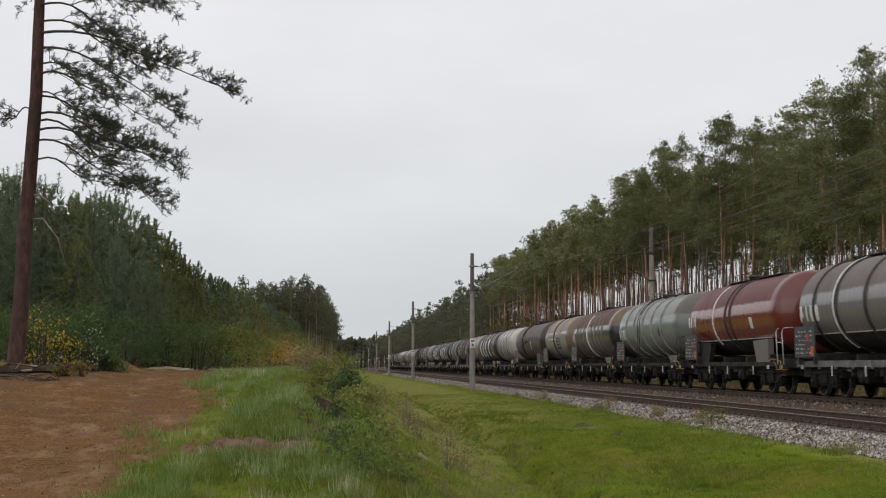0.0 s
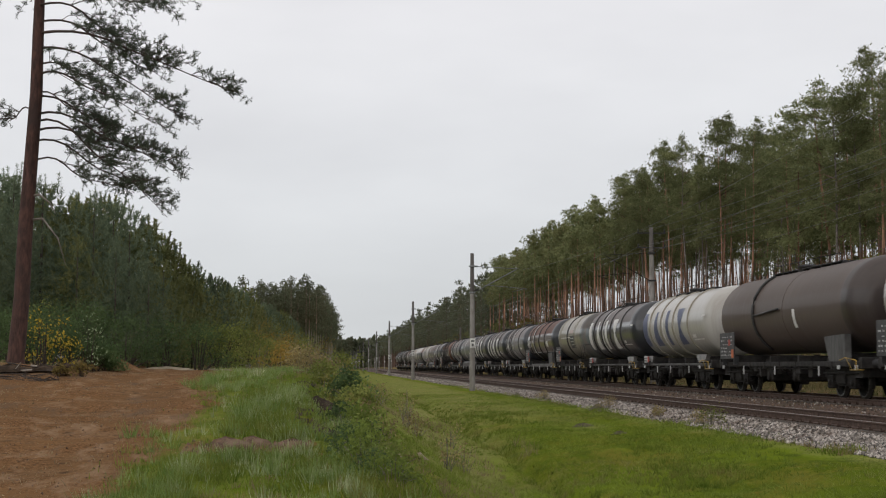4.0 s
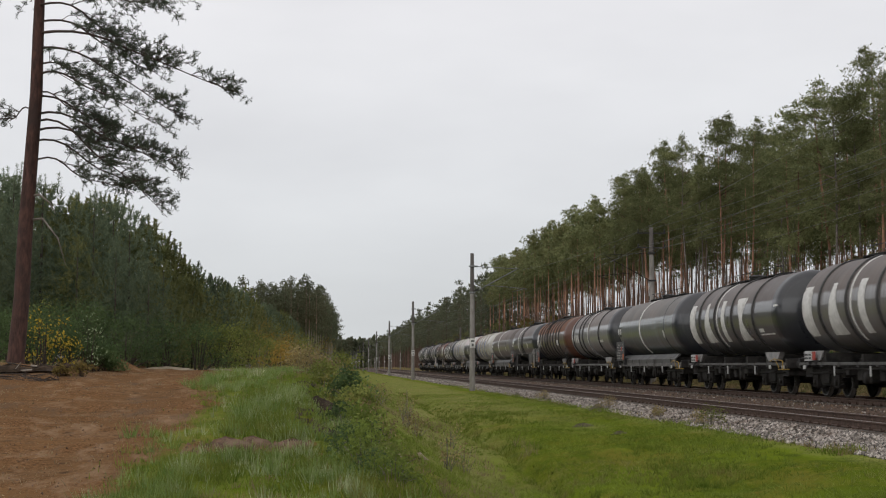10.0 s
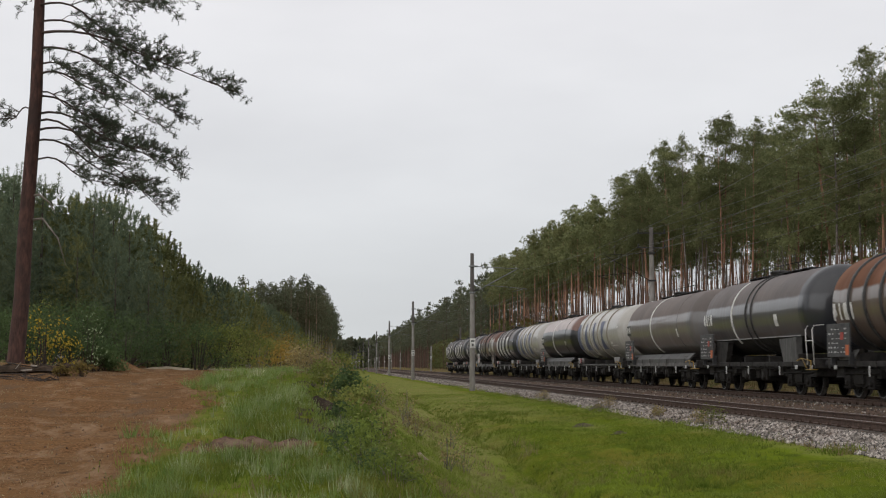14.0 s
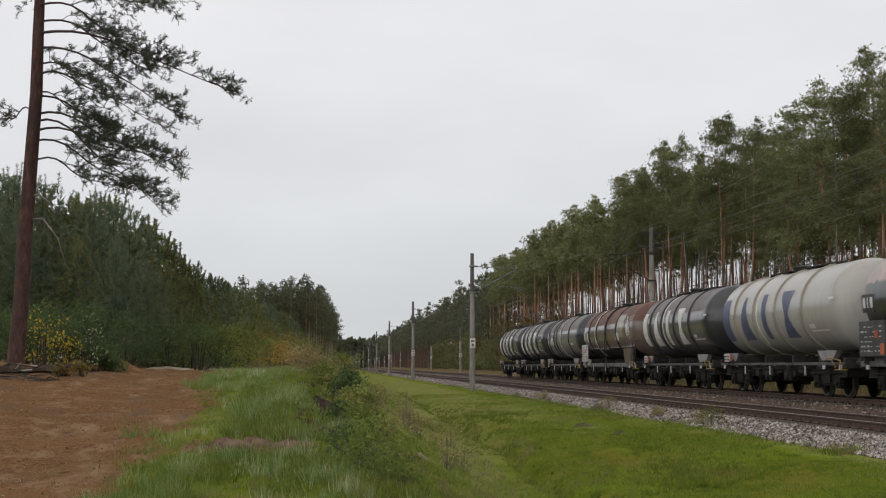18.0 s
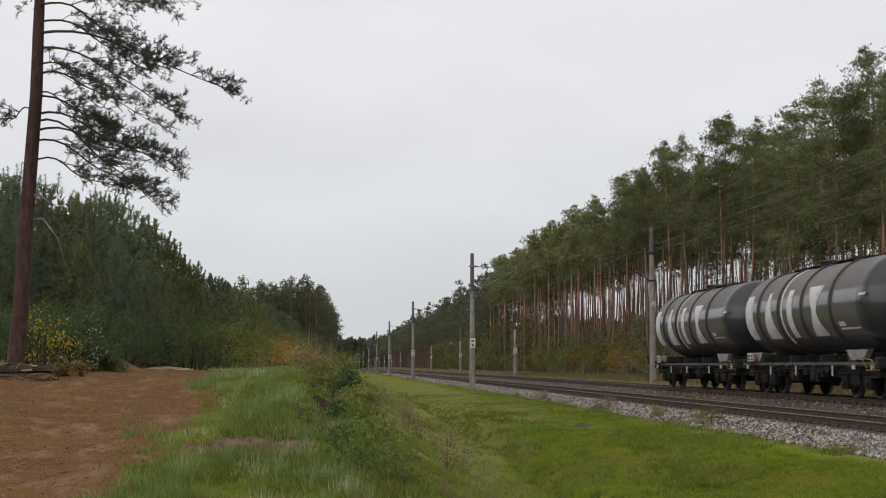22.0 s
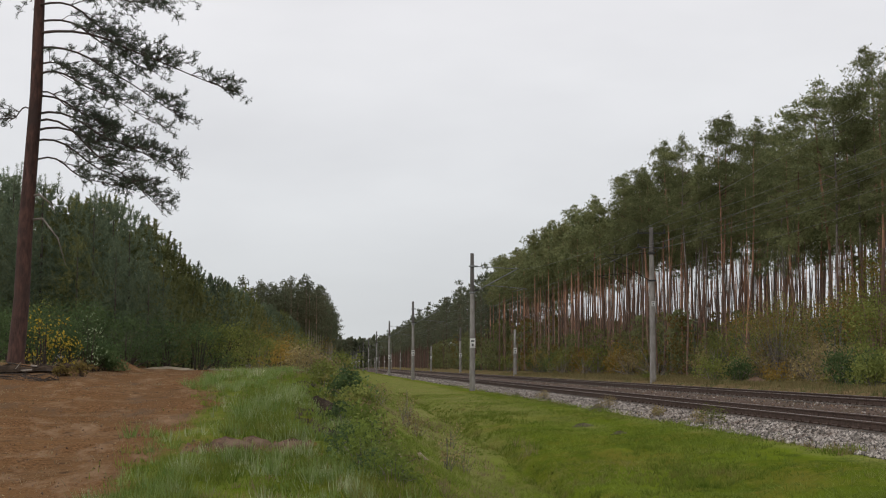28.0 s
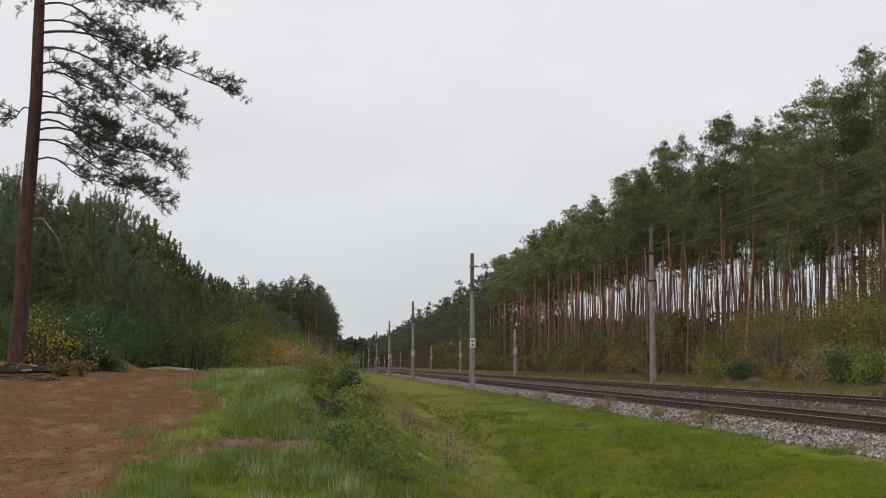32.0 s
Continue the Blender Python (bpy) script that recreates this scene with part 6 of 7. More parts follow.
def gangway_mesh(length):
    mb, h = Mesh(), length / 2
    z = TANK_Z + TANK_R + 0.06
    mb.box(-0.3, 0.3, -h, h, z - 0.02, z + 0.005)
    n = int(length / 0.9)
    for k in range(n + 1):
        y = -h + 2 * h * k / n
        mb.box(-0.3, 0.3, y - 0.025, y + 0.025, z - 0.12, z)
        mb.tube([(-0.36, y, z), (-0.36, y, z + 0.24)], 0.012, 4)
    mb.tube([(-0.36, -h, z + 0.24), (-0.36, h, z + 0.24)], 0.014, 5)
    return mb.data("gangway", [M["dark_steel"]])


def dome_mesh():
    mb = Mesh()
    z = TANK_Z + TANK_R
    prof = [(0.0, 0.34), (0.16, 0.34), (0.18, 0.38), (0.22, 0.38), (0.27, 0.2), (0.28, 0.02)]
    segs, v, f = 16, [], []
    for d, r in prof:
        for k in range(segs):
            t = 2 * math.pi * k / segs
            v.append((r * math.cos(t), r * math.sin(t), z - 0.06 + d))
    for i in range(len(prof) - 1):
        for k in range(segs):
            a, c = i * segs + k, i * segs + (k + 1) % segs
            f.append((a, c, c + segs, a + segs))
    mb.add(v, f, 0, True)
    return mb.data("manhole", [M["dark_steel"]])


def ladder_mesh():
    mb = Mesh()
    r = TANK_R + 0.1
    arc = [(-1.5, 0.55), (-1.5, 2.8)] + [(-r * math.cos(radians(a)), TANK_Z + r * math.sin(radians(a))) for a in (12, 28, 45, 62, 78)]
    for y in (-0.2, 0.2):
        mb.tube([(x, y, z) for x, z in arc], 0.02, 5)
    for k in range(9):
        mb.tube([(-1.5, -0.2, 0.6 + 0.26 * k), (-1.5, 0.2, 0.6 + 0.26 * k)], 0.013, 4)
    for a in (15, 26, 37, 48, 59, 70):
        mb.tube([(-r * math.cos(radians(a)), y, TANK_Z + r * math.sin(radians(a))) for y in (-0.2, 0.2)], 0.013, 4)
    return mb.data("ladder", [M["dark_steel"]])


def board_pieces(light):
    """A data board on the frame: plate, two legs, rows of unreadable marks, a label square and a hazard plate."""
    marks = Mesh()
    rnd = random.Random(4)
    for k in range(6):
        z = 1.34 + k * 0.135
        y = 0.78
        while y > -0.75:
            ln = rnd.uniform(0.06, 0.2)
            if rnd.random() < 0.72:
                marks.box(-1.506, -1.5, max(-0.82, y - ln), y, z, z + rnd.choice((0.03, 0.05)))
            y -= ln + rnd.uniform(0.05, 0.2)
    plate, ink = M["board_light" if light else "board"], M["board" if light else "board_light"]
    return (Mesh().box(-1.5, -1.46, -0.9, 0.9, 1.22, 2.2, 0, 0.008).data("data_board", [plate]), Mesh().box(-1.46, -1.26, -0.03, 0.03, 1.0, 1.35).data("board_leg", [plate]), marks.data("small_print", [ink]),
            Mesh().box(-1.512, -1.5, -0.42, -0.2, 1.72, 1.94).data("label_plate", [M["red"]]), Mesh().box(-1.512, -1.5, -0.82, -0.58, 1.27, 1.57).data("hazard_plate", [M["orange"]]), (-0.7, 0.7))


def small_board_pieces():
    marks = Mesh()
    for k in range(2):
        marks.box(-1.426, -1.42, 0.0, 0.2, 1.17 + 0.11 * k, 1.23 + 0.11 * k).box(-1.426, -1.42, 0.28, 0.54, 1.17 + 0.11 * k, 1.23 + 0.11 * k)
    return (Mesh().box(-1.42, -1.39, -0.05, 0.6, 1.12, 1.42, 0, 0.006).data("data_board", [M["board_light"]]), Mesh().box(-1.39, -1.26, -0.025, 0.025, 1.0, 1.2).data("board_leg", [M["board"]]), marks.data("small_print", [M["board"]]),
            None, Mesh().box(-1.42, -1.39, -0.32, -0.1, 1.14, 1.4, 0, 0.006).data("hazard_plate", [M["red"]]), (-0.21, 0.3))


def put_board(wagon, pieces, y, label):
    plate, leg, marks, square, hazard, legs = pieces
    board = part("data_board", plate, wagon, pose(0, y, 0), label)
    for d in legs:
        part("board_leg", leg, board, pose(0, d, 0))
    tagged(part("small_print", marks, board), kind="stuff")
    if square:
        part("label_plate", square, board, label="small red label plate")
    part("hazard_plate", hazard, board, label="orange hazard plate")


def corner_mesh():
    """Yellow shunter's step and handrail at the headstock corner."""
    mb = Mesh()
    mb.tube([(-1.42, -0.3, 0.85), (-1.42, -0.3, 1.12), (-1.42, 0.55, 1.2), (-1.42, 1.0, 1.12)], 0.018, 6)
    mb.tube([(-1.42, 0.5, 1.2), (-1.42, 0.1, 0.9)], 0.016, 6)
    mb.box(-1.45, -1.2, -0.36, 0.1, 0.83, 0.86, 0, 0.01)
    return mb.data("shunter_step", [M["yellow"]])


def rail_hoop_mesh(mat="dark_steel"):
    mb = Mesh()
    for y in (-0.25, 0.35):
        mb.tube([(-1.33, y, 1.0), (-1.38, y, 2.1), (-1.3, y + 0.04, 2.22), (-0.95, y + 0.1, 2.25)], 0.018, 6)
    mb.tube([(-1.38, -0.25, 1.75), (-1.38, 0.35, 1.75)], 0.018, 5)
    return mb.data("handrail", [M[mat]])


def hook_mesh():
    """A heating pipe that runs round the barrel and along its side."""
    mb = Mesh()
    r = TANK_R + 0.05
    mb.tube([(-r * math.cos(radians(a)), 0, TANK_Z + r * math.sin(radians(a))) for a in range(-60, 75, 9)], 0.05, 6)
    return mb.data("pipe", [M["ring_dark"]])


def squiggle_mesh():
    """Loose spray-painted strokes."""
    mb = Mesh()
    rnd = random.Random(9)
    r = TANK_R + 0.008
    for k in range(6):
        y, z = 0.7 - 0.22 * k, 2.9 + rnd.uniform(-0.2, 0.2)
        pts = []
        for j in range(9):
            u = j / 8
            zz = z + 0.5 * math.sin(u * 4 + k) + 0.1
            yy = y - 0.35 * u + 0.1 * math.cos(5 * u + k)
            pts.append((-math.sqrt(max(0.05, r * r - (zz - TANK_Z) ** 2)), yy, zz))
        mb.tube(pts, 0.02, 4)
    return mb.data("sprayed_strokes", [M["white"]])


PAINTS = {
    "slate": ((0.082, 0.08, 0.085), (0.13, 0.115, 0.105), 0.25, None),
    # black, navy and the _dark tones put a dark reflection into barrel ends
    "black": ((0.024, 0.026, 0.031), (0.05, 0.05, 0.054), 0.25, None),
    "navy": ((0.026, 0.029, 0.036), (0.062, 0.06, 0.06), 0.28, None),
    "grey": ((0.2, 0.197, 0.202), (0.2, 0.165, 0.14), 0.3, None),
    "grey_warm": ((0.155, 0.148, 0.148), (0.155, 0.124, 0.104), 0.3, None),
    "grey_green": ((0.12, 0.138, 0.14), (0.185, 0.138, 0.108), 0.28, None),
    "sage": ((0.17, 0.2, 0.18), (0.22, 0.22, 0.19), 0.33, None),
    "white": ((0.41, 0.395, 0.365), (0.3, 0.27, 0.235), 0.35, None),
    "brown": ((0.135, 0.105, 0.092), (0.15, 0.085, 0.06), 0.25, None),
    "umber": ((0.082, 0.06, 0.05), (0.115, 0.088, 0.074), 0.6, None),
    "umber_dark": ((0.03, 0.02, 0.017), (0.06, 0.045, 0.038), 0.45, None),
    "rust": ((0.12, 0.09, 0.072), (0.15, 0.09, 0.065), 0.28, None),
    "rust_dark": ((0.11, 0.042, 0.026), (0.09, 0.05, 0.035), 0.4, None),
    "red": ((0.19, 0.022, 0.012), (0.13, 0.03, 0.02), 0.22, None),
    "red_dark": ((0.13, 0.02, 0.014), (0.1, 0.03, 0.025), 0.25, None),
    "beige": ((0.27, 0.25, 0.2), (0.2, 0.15, 0.1), 0.35, None),
    "beige_rusty": ((0.3, 0.282, 0.262), (0.2, 0.15, 0.11), 0.3, None),
    "ribbed_slate": ((0.062, 0.058, 0.06), (0.11, 0.08, 0.065), 0.24, None),
    "ochre": ((0.17, 0.12, 0.075), (0.12, 0.085, 0.06), 0.4, None),
    "charcoal": ((0.072, 0.07, 0.073), (0.125, 0.102, 0.09), 0.28, None),
    "pink": ((0.33, 0.22, 0.17), (0.24, 0.16, 0.125), 0.45, (0.12, 0.09, 0.08)),
    "taupe": ((0.17, 0.148, 0.138), (0.21, 0.17, 0.15), 0.33, None),
}
DUST = {"white": 0.12, "beige": 0.2, "beige_rusty": 0.55, "ribbed_slate": 0.85, "sage": 0.3, "umber": 0.1, "umber_dark": 0.2, "rust": 0.85, "brown": 0.8, "ochre": 0.2, "navy": 0.35, "black": 0.3, "red": 0.65, "red_dark": 0.2, "rust_dark": 0.25}
FILM = {"ribbed_slate": (0.15, 0.09, 0.066), "brown": (0.15, 0.08, 0.064), "rust": (0.17, 0.075, 0.042), "red": (0.085, 0.033, 0.029), "red_dark": (0.12, 0.03, 0.024), "beige_rusty": (0.22, 0.135, 0.085), "beige": (0.2, 0.17, 0.12), "white": (0.36, 0.3, 0.26), "navy": (0.075, 0.068, 0.068), "black": (0.05, 0.047, 0.047)}
PAINT = {k: paint("tank_paint_" + k, v[0], v[1], v[2], 0.4, v[3], DUST.get(k, 0.6), FILM.get(k, (0.15, 0.12, 0.107))) for k, v in PAINTS.items()}


def two_tone(name, low, high, z, ragged):
    """Dark paint below a worn, flaking upper coat."""
    m, n, l, b = nodes_of(name)
    co = n.new("ShaderNodeTexCoord")
    s = n.new("ShaderNodeSeparateXYZ")
    l.new(co.outputs["Object"], s.inputs[0])
    k = n.new("ShaderNodeMath")
    k.operation = "MULTIPLY_ADD"
    k.inputs[1].default_value = ragged
    l.new(noisy(n, l, 1.4, 6, (1, 1.6, 0.5)), k.inputs[0])
    l.new(s.outputs[2], k.inputs[2])
    up = mixer(n, l, ramped(n, l, noisy(n, l, 1.2, 6), 0.35, 0.65), high, tuple(0.6 * c for c in high))
    lo = mixer(n, l, ramped(n, l, noisy(n, l, 0.9, 5, (0.6, 4, 0.4)), 0.45, 0.75), low, tuple(2.2 * c for c in low))
    l.new(mixer(n, l, ramped(n, l, k.outputs[0], z + ragged / 2 - 0.03, z + ragged / 2 + 0.03), lo, up), b.inputs["Base Color"])
    b.inputs["Roughness"].default_value = 0.32
    b.inputs["Coat Weight"].default_value, b.inputs["Coat Roughness"].default_value = 0.28, 0.04
    return m


PAINT["pink_black"] = two_tone("tank_paint_flaked", (0.016, 0.017, 0.017), (0.36, 0.24, 0.19), 3.3, 0.5)
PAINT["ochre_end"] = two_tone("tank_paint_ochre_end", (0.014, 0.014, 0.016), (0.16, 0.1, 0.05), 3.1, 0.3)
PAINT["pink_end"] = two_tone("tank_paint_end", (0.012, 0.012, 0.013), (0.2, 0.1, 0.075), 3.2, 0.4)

# kind, distance of the far end at the start, length over couplings, barrel paint, near-end colour (mostly darkened as a
# dark reflection)
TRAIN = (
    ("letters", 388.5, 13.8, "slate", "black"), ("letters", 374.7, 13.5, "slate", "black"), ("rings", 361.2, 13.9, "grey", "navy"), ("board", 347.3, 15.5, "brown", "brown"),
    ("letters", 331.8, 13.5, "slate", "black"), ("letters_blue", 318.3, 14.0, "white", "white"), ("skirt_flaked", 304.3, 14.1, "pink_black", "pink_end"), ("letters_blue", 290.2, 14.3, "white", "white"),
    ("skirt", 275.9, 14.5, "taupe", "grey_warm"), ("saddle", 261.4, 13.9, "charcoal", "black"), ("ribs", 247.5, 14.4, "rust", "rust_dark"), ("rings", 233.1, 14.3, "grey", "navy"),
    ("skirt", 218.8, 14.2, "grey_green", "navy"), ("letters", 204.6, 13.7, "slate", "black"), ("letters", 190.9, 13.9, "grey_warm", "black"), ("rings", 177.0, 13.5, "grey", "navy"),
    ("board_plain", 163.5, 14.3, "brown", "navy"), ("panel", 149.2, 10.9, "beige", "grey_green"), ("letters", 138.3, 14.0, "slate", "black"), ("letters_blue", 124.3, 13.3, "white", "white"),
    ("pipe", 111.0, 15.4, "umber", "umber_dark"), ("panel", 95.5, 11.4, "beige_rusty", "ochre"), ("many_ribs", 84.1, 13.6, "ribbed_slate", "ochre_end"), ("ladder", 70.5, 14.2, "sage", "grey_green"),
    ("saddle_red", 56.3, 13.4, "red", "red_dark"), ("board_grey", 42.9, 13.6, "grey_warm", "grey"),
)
SPEED = 14.82
LABELS = {
    "letters": "dark grey ribbed tank wagon with large white markings", "letters_blue": "off-white ribbed tank wagon with large blue markings", "rings": "grey tank wagon with dark stiffening rings and white emblem",
    "board": "brown patched tank wagon with sprayed strokes and data board", "skirt_flaked": "black tank wagon with flaking pink upper coat", "skirt": "smooth grey tank wagon with white strap and skirt",
    "saddle": "charcoal tank wagon with white strap and tall saddles", "ribs": "rusty brown ribbed tank wagon with side ladder", "board_plain": "brown ringed tank wagon with data board",
    "panel": "beige short tank wagon with dark notice panel", "pipe": "dull dark brown tank wagon with heating pipe", "many_ribs": "brown tank wagon with many close ribs", "ladder": "pale green tank wagon with light rings and ladder",
    "saddle_red": "red tank wagon with white strap and tall saddles", "board_grey": "grey tank wagon with dashed white ring and board",
}


def build_wagon(kind, pitch, body, end):
    length = pitch - 1.5
    h, piv = length / 2, length / 2 - 1.8
    wagon = new("tank_wagon")
    tagged(wagon, LABELS[kind], "wagon", "train of tank wagons")
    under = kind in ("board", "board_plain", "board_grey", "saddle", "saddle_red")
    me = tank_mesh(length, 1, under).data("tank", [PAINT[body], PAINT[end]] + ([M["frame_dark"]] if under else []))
    part("tank", me, wagon)
    key = round(length, 1)
    if under:
        for s in (-1, 1):
            part("jacket_edge", shared(("edge", key), lambda: Mesh().box(-0.015, 0.015, -h + 1.5, h - 1.2, -0.018, 0.018).data("jacket_edge", [M["bracket"]])), wagon, pose(s * TANK_R * 0.8 + 0.012 * s, 0, TANK_Z - TANK_R * 0.6), "bright lower edge of the jacket")
    part("underframe", shared(("under", key), lambda: underframe_mesh(length, piv)), wagon, label="dark steel underframe")
    sets = []
    for s in (-1, 1):
        bo = part("bogie", shared("bogie", bogie_mesh), wagon, pose(0, s * piv, 0), "black grimy two-axle bogie")
        for a in (-0.9, 0.9):
            sets.append((part("wheelset", shared("wheelset", wheelset_mesh), bo, pose(0, a, 0.46)), a))
        for x in (-0.875, 0.875):
            part("buffer", shared("buffer", buffer_mesh), wagon, pose(x, s * (h + 0.2), 1.03, 0, 0, 0 if s < 0 else 180))
    part("manhole", shared("manhole", dome_mesh), wagon, pose(0, 0.6, 0))
    part("gangway", shared(("gang", key), lambda: gangway_mesh(min(6.6, length * 0.55))), wagon, label="dark grated walkway along the top")

    def ring(at, width, proud, mat, arc=None):
        part("stiffening_ring" if arc is None else "white_strap", shared((width, proud, mat, arc), lambda: ring_mesh(width, proud, M[mat] if mat in M else PAINT[mat], arc)), wagon, pose(0, h - at, 0))

    def mark(at, width, height, zc, bands, mat, lean=0.0):
        part("painted_mark", shared(("mark", width, height, zc, str(bands), mat, lean), lambda: mark_mesh(width, height, zc, bands, M[mat] if mat in M else PAINT[mat], lean)), wagon, pose(0, h - at - width / 2, 0))

    def board(light, at):
        put_board(wagon, shared(("board", light), lambda: board_pieces(light)), h - at - 0.9, "data board with rows of small marks")

    def solebars(mat, z0, z1):
        for side in (-1, 1):
            part("solebar", shared(("sole", key, mat, z0, side), lambda: solebar_mesh(length, M[mat], z0, z1, side)), wagon)

    def saddles(mat, w=0.75, offs=0.0):
        for s in (-1, 1):
            for side in (-1, 1):
                part("saddle", shared(("saddle", mat, w, side), lambda: bracket_mesh(w, M[mat], side)), wagon, pose(0, s * (piv + 0.5) + offs, 0), "pale sheet-metal saddle")

    def tall_saddle(mat, y, turn=0):
        for side in (-1, 1):
            part("saddle", shared(("tall", mat, side), lambda: tall_saddle_mesh(M[mat] if mat in M else PAINT[mat], side)), wagon, pose(0, y, 0, 0, 0, turn), "sheet-metal saddle")

    def steps(mat_near=True):
        part("shunter_step", shared("corner", corner_mesh), wagon, pose(0, -h + 0.2, 0), "yellow step and handrail")

    for y in (-h + 0.12, h - 0.45, -h + 1.5):
        part("tag_plate", shared("tag", lambda: Mesh().box(-1.345, -1.32, -0.1, 0.1, 0.86, 0.98, 0, 0.005).data("tag_plate", [M["board_light"]])), wagon, pose(0, y, 0), "small pale plate")
    for y in (-piv + 1.3, piv - 1.3, 0.35):
        part("brake_handle", shared("handle", lambda: Mesh().box(-1.37, -1.34, -0.03, 0.03, 0.66, 0.96, 0, 0.008).data("brake_handle", [M["board_light"]])), wagon, pose(0, y, 0), "pale brake handle")
    for y in (-0.9, 0.9):
        part("brake_box", shared("brake_box", lambda: Mesh().box(-1.2, 1.2, -0.35, 0.35, 0.45, 0.95, 0, 0.05).tube([(-1.25, 0, 0.62), (1.25, 0, 0.62)], 0.17, 10).data("brake_box", [M["bogie"]])), wagon, pose(0, y * (piv - 2.2) / 2.0, 0), "black brake gear under the frame")
    if kind in ("letters", "letters_blue"):
        ink, dark = ("white", "ring_dark") if kind == "letters" else ("blue", "beige")
        for at in (2.1, 4.3, 6.6, 9.2):
            ring(at * length / 12.3, 0.12, 0.05, dark)
        k = length / 12.3
        for at, w, bands in ((0.55, 0.95, BLOCK), (2.6, 1.25, TAPER), (4.95, 0.95, PILLAR), (7.1, 1.3, GLASS)):
            mark(at * k, w, 1.55, 2.66, bands, ink)
        ring(4.62 * k, 0.12, 0.012, "white", (-50, 72))
        mark(9.6 * k, 0.5, 0.13, 2.2, LINE, "white")
        mark(9.6 * k, 1.5, 0.05, 2.06, SOLID, "white")
        mark(11.5 * k, 0.5, 0.07, 3.0, LINE, "white")
        solebars("skirt_grey", 0.98, 1.07)
        saddles("bracket")
        steps()
        put_board(wagon, shared("small_board", small_board_pieces), h - 1.3, "small pale data plate")
    elif kind == "rings":
        for at in (1.3, 3.3, 4.3, 6.1, 9.0):
            ring(at * length / 12.4, 0.13, 0.05, "ring_dark" if at != 6.1 else body)
        mark(0.75, 0.4, 0.5, 2.55, [[(0.0, 0.35), (0.65, 1.0)], [(0.1, 0.9)], [(0.25, 0.75)]], "white")
        for q in range(3):
            mark(1.4 + 0.6 * q, 0.45, 0.48, 2.6, (POST, WAIST, HOOP)[q], "white")
        mark(3.35, 2.2, 0.07, 3.45, SOLID, "ring_dark")
        ring(6.0 * length / 12.4, 0.1, 0.056, "white", (-55, 70))
        mark(9.4, 0.9, 0.14, 2.35, LINE, "white")
        solebars("frame_grey", 0.98, 1.08)
        saddles("bracket", 0.9)
        steps()
        put_board(wagon, shared("small_board", small_board_pieces), h - 1.2, "small pale data plate")
    elif kind in ("board", "board_plain", "board_grey"):
        for at in (2.0, 4.0, 6.4, 9.0):
            ring(at * length / 13.0, 0.12, 0.05, "ring_dark")
        ring(3.85 * length / 13.0, 0.1, 0.058, "white", (-62, 75))
        mark(0.5, 0.4, 0.5, 2.6, [[(0.0, 0.35), (0.65, 1.0)], [(0.1, 0.9)], [(0.25, 0.75)]], "white")
        for q in range(3):
            mark(1.0 + 0.45 * q, 0.36, 0.5, 2.6, (POST, WAIST, HOOP)[q], "white")
        mark(9.4, 0.8, 0.4, 2.5, LINE * 3, "white")
        if kind == "board":
            mark(9.5, 1.9, 1.15, 3.05, SOLID, "beige")
            mark(4.4, 2.0, 0.5, 2.1, SOLID, "rust")
            mark(6.7, 2.2, 0.6, 2.4, SOLID, "ochre")
            part("sprayed_strokes", shared("squiggle", squiggle_mesh), wagon, pose(0, -h + 1.5, 0), "white sprayed strokes")
            part("ladder", shared("ladder", ladder_mesh), wagon, pose(0, -0.3, 0), "dark steel side ladder")
        solebars("frame_grey", 0.92, 1.12)
        board(kind == "board", 0.25)
        tall_saddle(body if kind == "board" else "skirt_grey", -piv + 0.1)
        part("handrail", shared("hoop", rail_hoop_mesh), wagon, pose(0, -h + 0.15, 0), "bent steel handrail")
        steps()
    elif kind in ("skirt", "skirt_flaked"):
        ring(length * 0.42, 0.16, 0.02, "white", (-58, 80))
        ring(length * 0.80, 0.06, 0.012, end if kind == "skirt" else "ring_dark")
        mark(0.35, 0.85, 0.5, 2.7, SOLID, "board")
        for q in range(3):
            mark(0.42 + 0.25 * q, 0.2, 0.3, 2.72, (HOOP, POST, WAIST)[q], "white")
        mark(length * 0.78, 0.3, 0.35, 2.4, LINE * 3, "white")
        for side in (-1, 1):
            part("skirt", shared(("skirt", key, side), lambda: skirt_mesh(length, side)), wagon, label="grimy grey sloping skirt plate")
        solebars("frame_grey", 0.94, 1.1)
        board(False, 0.3)
        steps()
    elif kind in ("saddle", "saddle_red"):
        ring(length * 0.33, 0.14, 0.02, "white", (-45, 62))
        ring(length * 0.47, 0.1, 0.04, "ring_dark")
        ring(length * 0.52, 0.1, 0.04, "ring_dark")
        for q in range(4):
            mark(0.3 + 0.3 * q, 0.26, 0.42, 2.75, (HOOP, WEDGE, POST, WAIST)[q], "white")
        mark(length * 0.72, 0.35, 0.4, 2.5, LINE * 3, "white")
        board(False, 0.0)
        for s in (-1, 1):
            tall_saddle("frame_dark" if s > 0 else ("taupe" if kind == "saddle_red" else "skirt_grey"), s * (piv - 0.3), 0 if s < 0 else 180)
        part("handrail", shared("white_hoop", lambda: rail_hoop_mesh("white")), wagon, pose(0, -h + 0.1, 0), "white bent handrail")
        solebars("frame_dark", 0.94, 1.1)
        steps()
    elif kind in ("ribs", "ladder"):
        n = 8 if kind == "ribs" else 5
        for q in range(n):
            ring(length * (0.1 + 0.72 * (q + 0.5) / n), 0.13, 0.05, "ring_dark" if kind == "ribs" else "bracket")
        mark(0.5, 0.4, 0.5, 2.55, [[(0.0, 0.35), (0.65, 1.0)], [(0.1, 0.9)], [(0.25, 0.75)]], "white")
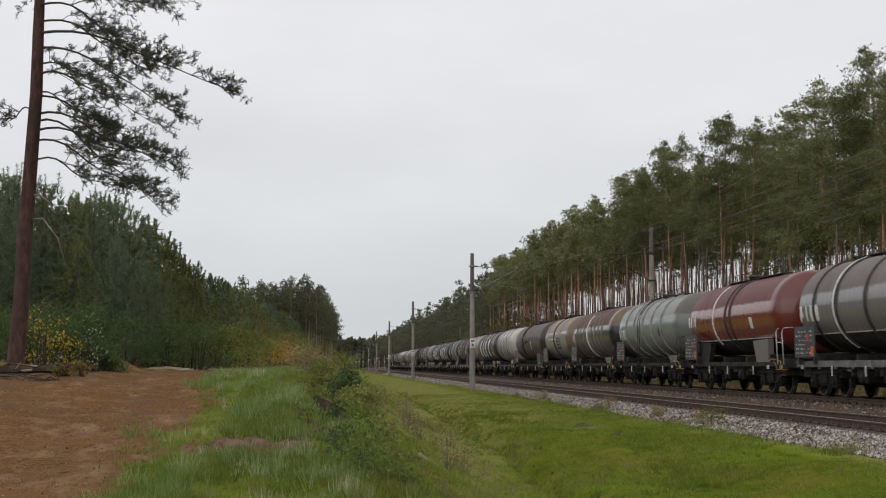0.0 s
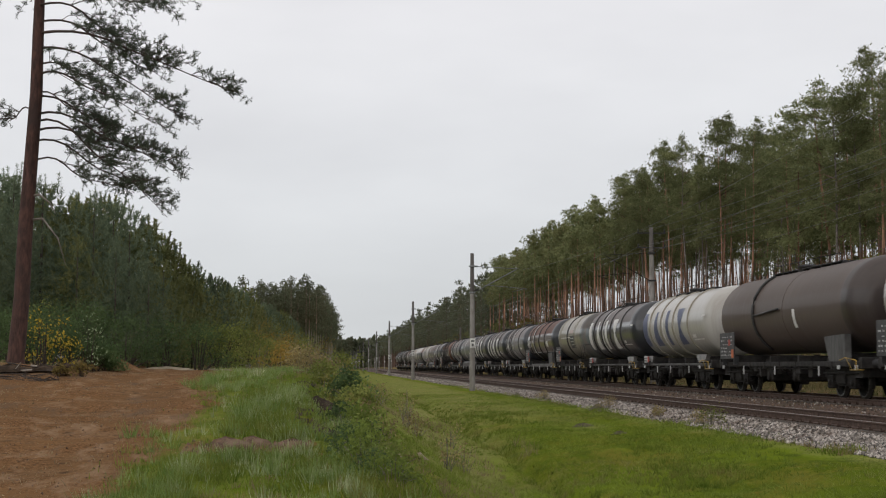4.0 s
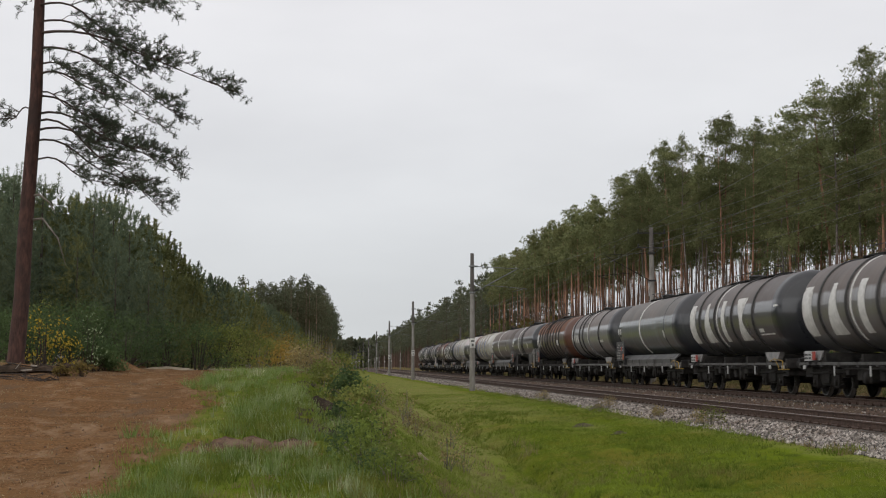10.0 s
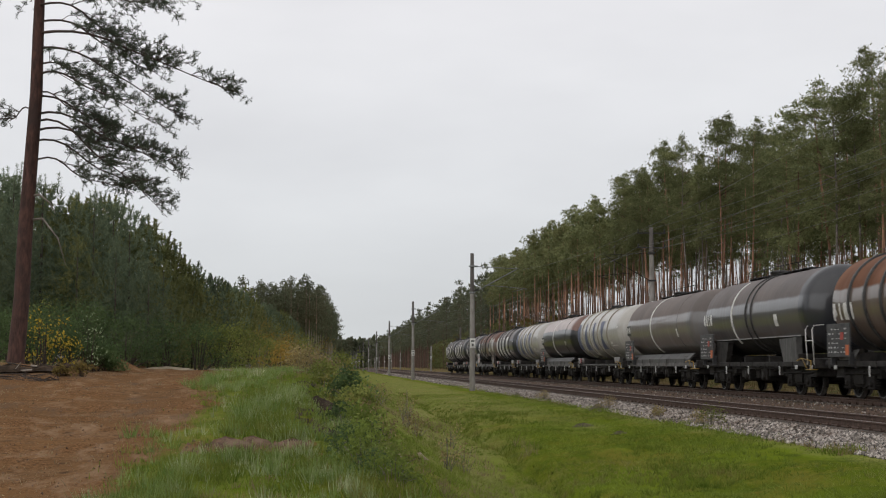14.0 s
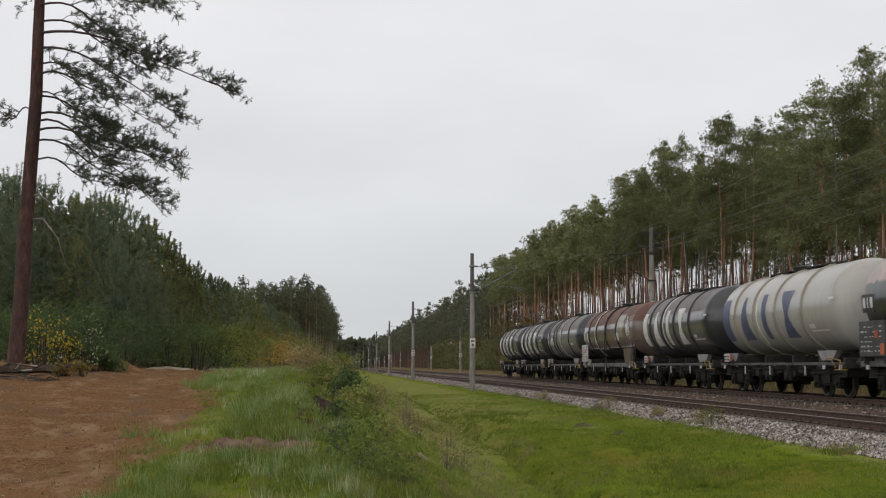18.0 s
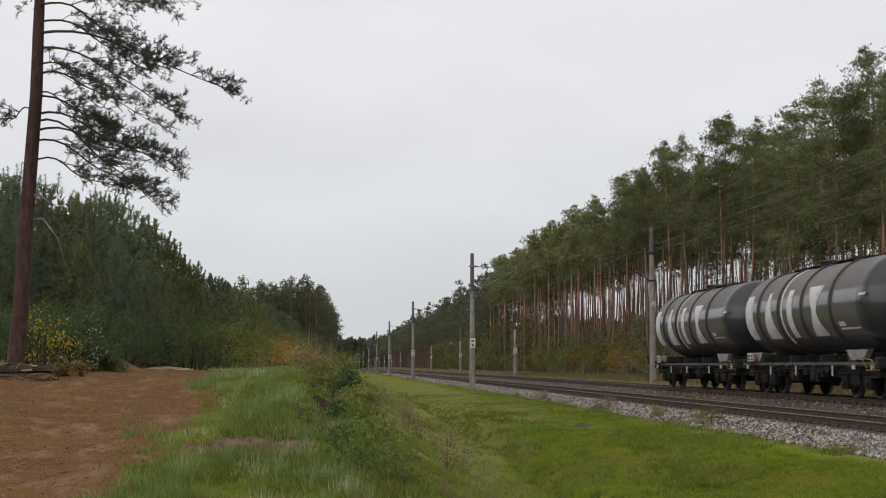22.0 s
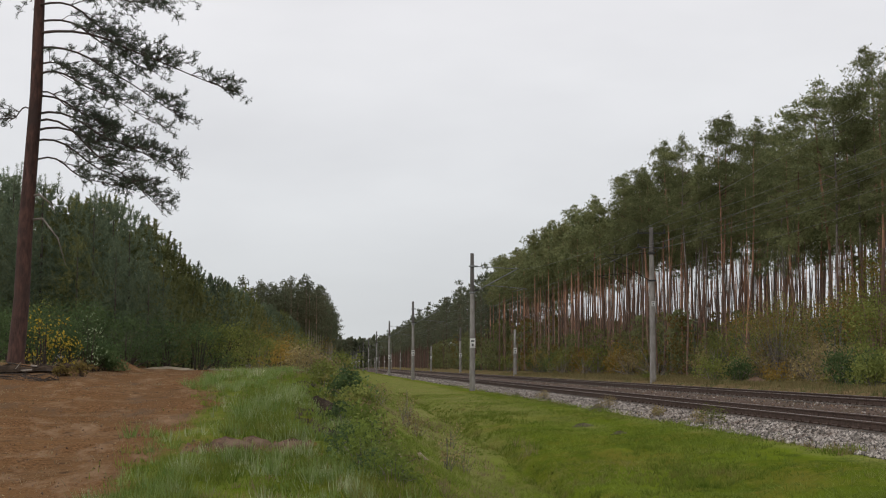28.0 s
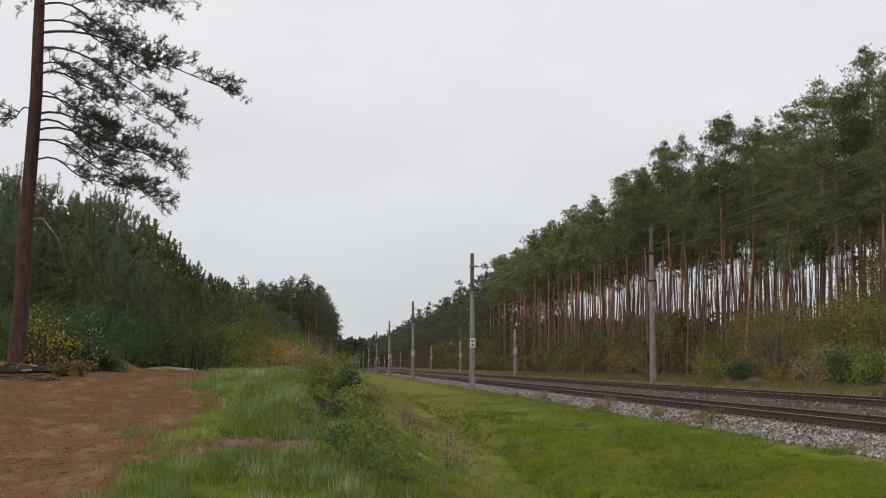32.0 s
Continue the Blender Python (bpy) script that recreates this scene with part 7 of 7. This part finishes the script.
        for q in range(3):
            mark(0.95 + 0.42 * q, 0.34, 0.5, 2.55, (POST, WAIST, HOOP)[q], "white")
        mark(length * 0.7, 0.8, 0.35, 2.5, LINE * 2, "white" if kind == "ribs" else "board")
        part("ladder", shared("ladder", ladder_mesh), wagon, pose(0, h - length * 0.42, 0), "dark steel side ladder")
        board(False, 0.25)
        saddles("frame_grey", 0.9)
        solebars("frame_dark", 0.94, 1.1)
        part("handrail", shared("hoop", rail_hoop_mesh), wagon, pose(0, -h + 0.1, 0), "bent steel handrail")
        steps()
    elif kind == "many_ribs":
        for q in range(8):
            ring(length * (0.1 + 0.72 * (q + 0.5) / 8), 0.09, 0.045, "taupe")
        ring(length * 0.42, 0.09, 0.055, "white", (-62, 50))
        mark(0.25, 0.8, 0.7, 2.6, SOLID, "grey")
        for q in range(3):
            mark(0.32 + 0.25 * q, 0.2, 0.45, 2.62, (HOOP, POST, WAIST)[q], "white")
        board(False, 0.2)
        saddles("frame_grey", 1.1)
        solebars("frame_dark", 0.94, 1.1)
        part("handrail", shared("hoop", rail_hoop_mesh), wagon, pose(0, -h + 0.1, 0), "bent steel handrail")
        steps()
    elif kind == "panel":
        for at in (0.1, 0.16, 0.66, 0.71):
            ring(length * at, 0.06, 0.02, body)
        ring(length * 0.42, 0.08, 0.03, "ring_dark")
        ring(length * 0.45, 0.08, 0.03, "ring_dark")
        mark(length * 0.52, 1.5, 0.75, 2.45, SOLID, "board")
        for q in range(3):
            part("painted_mark", shared(("notice", q), lambda: mark_mesh(1.0, 0.05, 2.68 - 0.2 * q, LINE, M["board_light"])), wagon, pose(-0.004, h - length * 0.52 - 0.75, 0))
        mark(length * 0.52, 1.2, 0.2, 3.1, LINE, "pink")
        mark(length * 0.2, 3.2, 0.06, 2.75, SOLID, "white")
        board(False, 0.2)
        solebars("frame_dark", 0.94, 1.1)
        for s in (-1, 1):
            part("handrail", shared("hoop", rail_hoop_mesh), wagon, pose(0, -h + 0.1 + 0.3 * s, 0), "bent steel handrail")
        steps()
    elif kind == "pipe":
        part("pipe", shared("pipe", hook_mesh), wagon, pose(0, h - length * 0.33, 0), "dark pipe round the barrel")
        part("pipe", shared("side_pipe", lambda: Mesh().tube([(-1.49, 1.0, 2.72), (-1.49, -1.6, 2.86)], 0.04, 6).data("pipe", [M["ring_dark"]])), wagon, pose(0, h - length * 0.42, 0), "dark pipe along the side")
        ring(length * 0.55, 0.05, 0.01, body)
        board(False, 0.6)
        mark(length * 0.62, 0.25, 0.6, 2.5, LINE * 3, "white")
        tall_saddle("skirt_grey", -piv - 0.2)
        solebars("frame_dark", 0.94, 1.1)
        steps()
    return wagon, sets, h


def motions():
    """The whole train rolls past at a steady speed; each wheelset turns while its wagon comes by."""
    turn = math.degrees(SPEED / 0.46)
    for wagon, sets, h, start in WAGONS:
        walk(wagon, [(t, pose(FAR_X, start - h - SPEED * t, FAR_Z)) for t in (0.0, 8.0, 16.0, 24.0, 32.0)])
        for wheels, a in sets:
            first = max(0, int((start - 130.0) / SPEED * 30))
            last = min(960, int((start + 15.0) / SPEED * 30))
            rows = [(k / 30.0, pose(0, a, 0.46, (turn * k / 30.0) % 360.0)) for k in range(first, last + 1)]
            rows = ([(0.0, rows[0][1])] if first > 0 else []) + rows + ([(32.0, rows[-1][1])] if last < 960 else [])
            walk(wheels, rows)


WAGONS = []
for kind, start, pitch, body, end in TRAIN:
    w, sets, h = build_wagon(kind, pitch, body, end)
    WAGONS.append((w, sets, h, start))
motions()
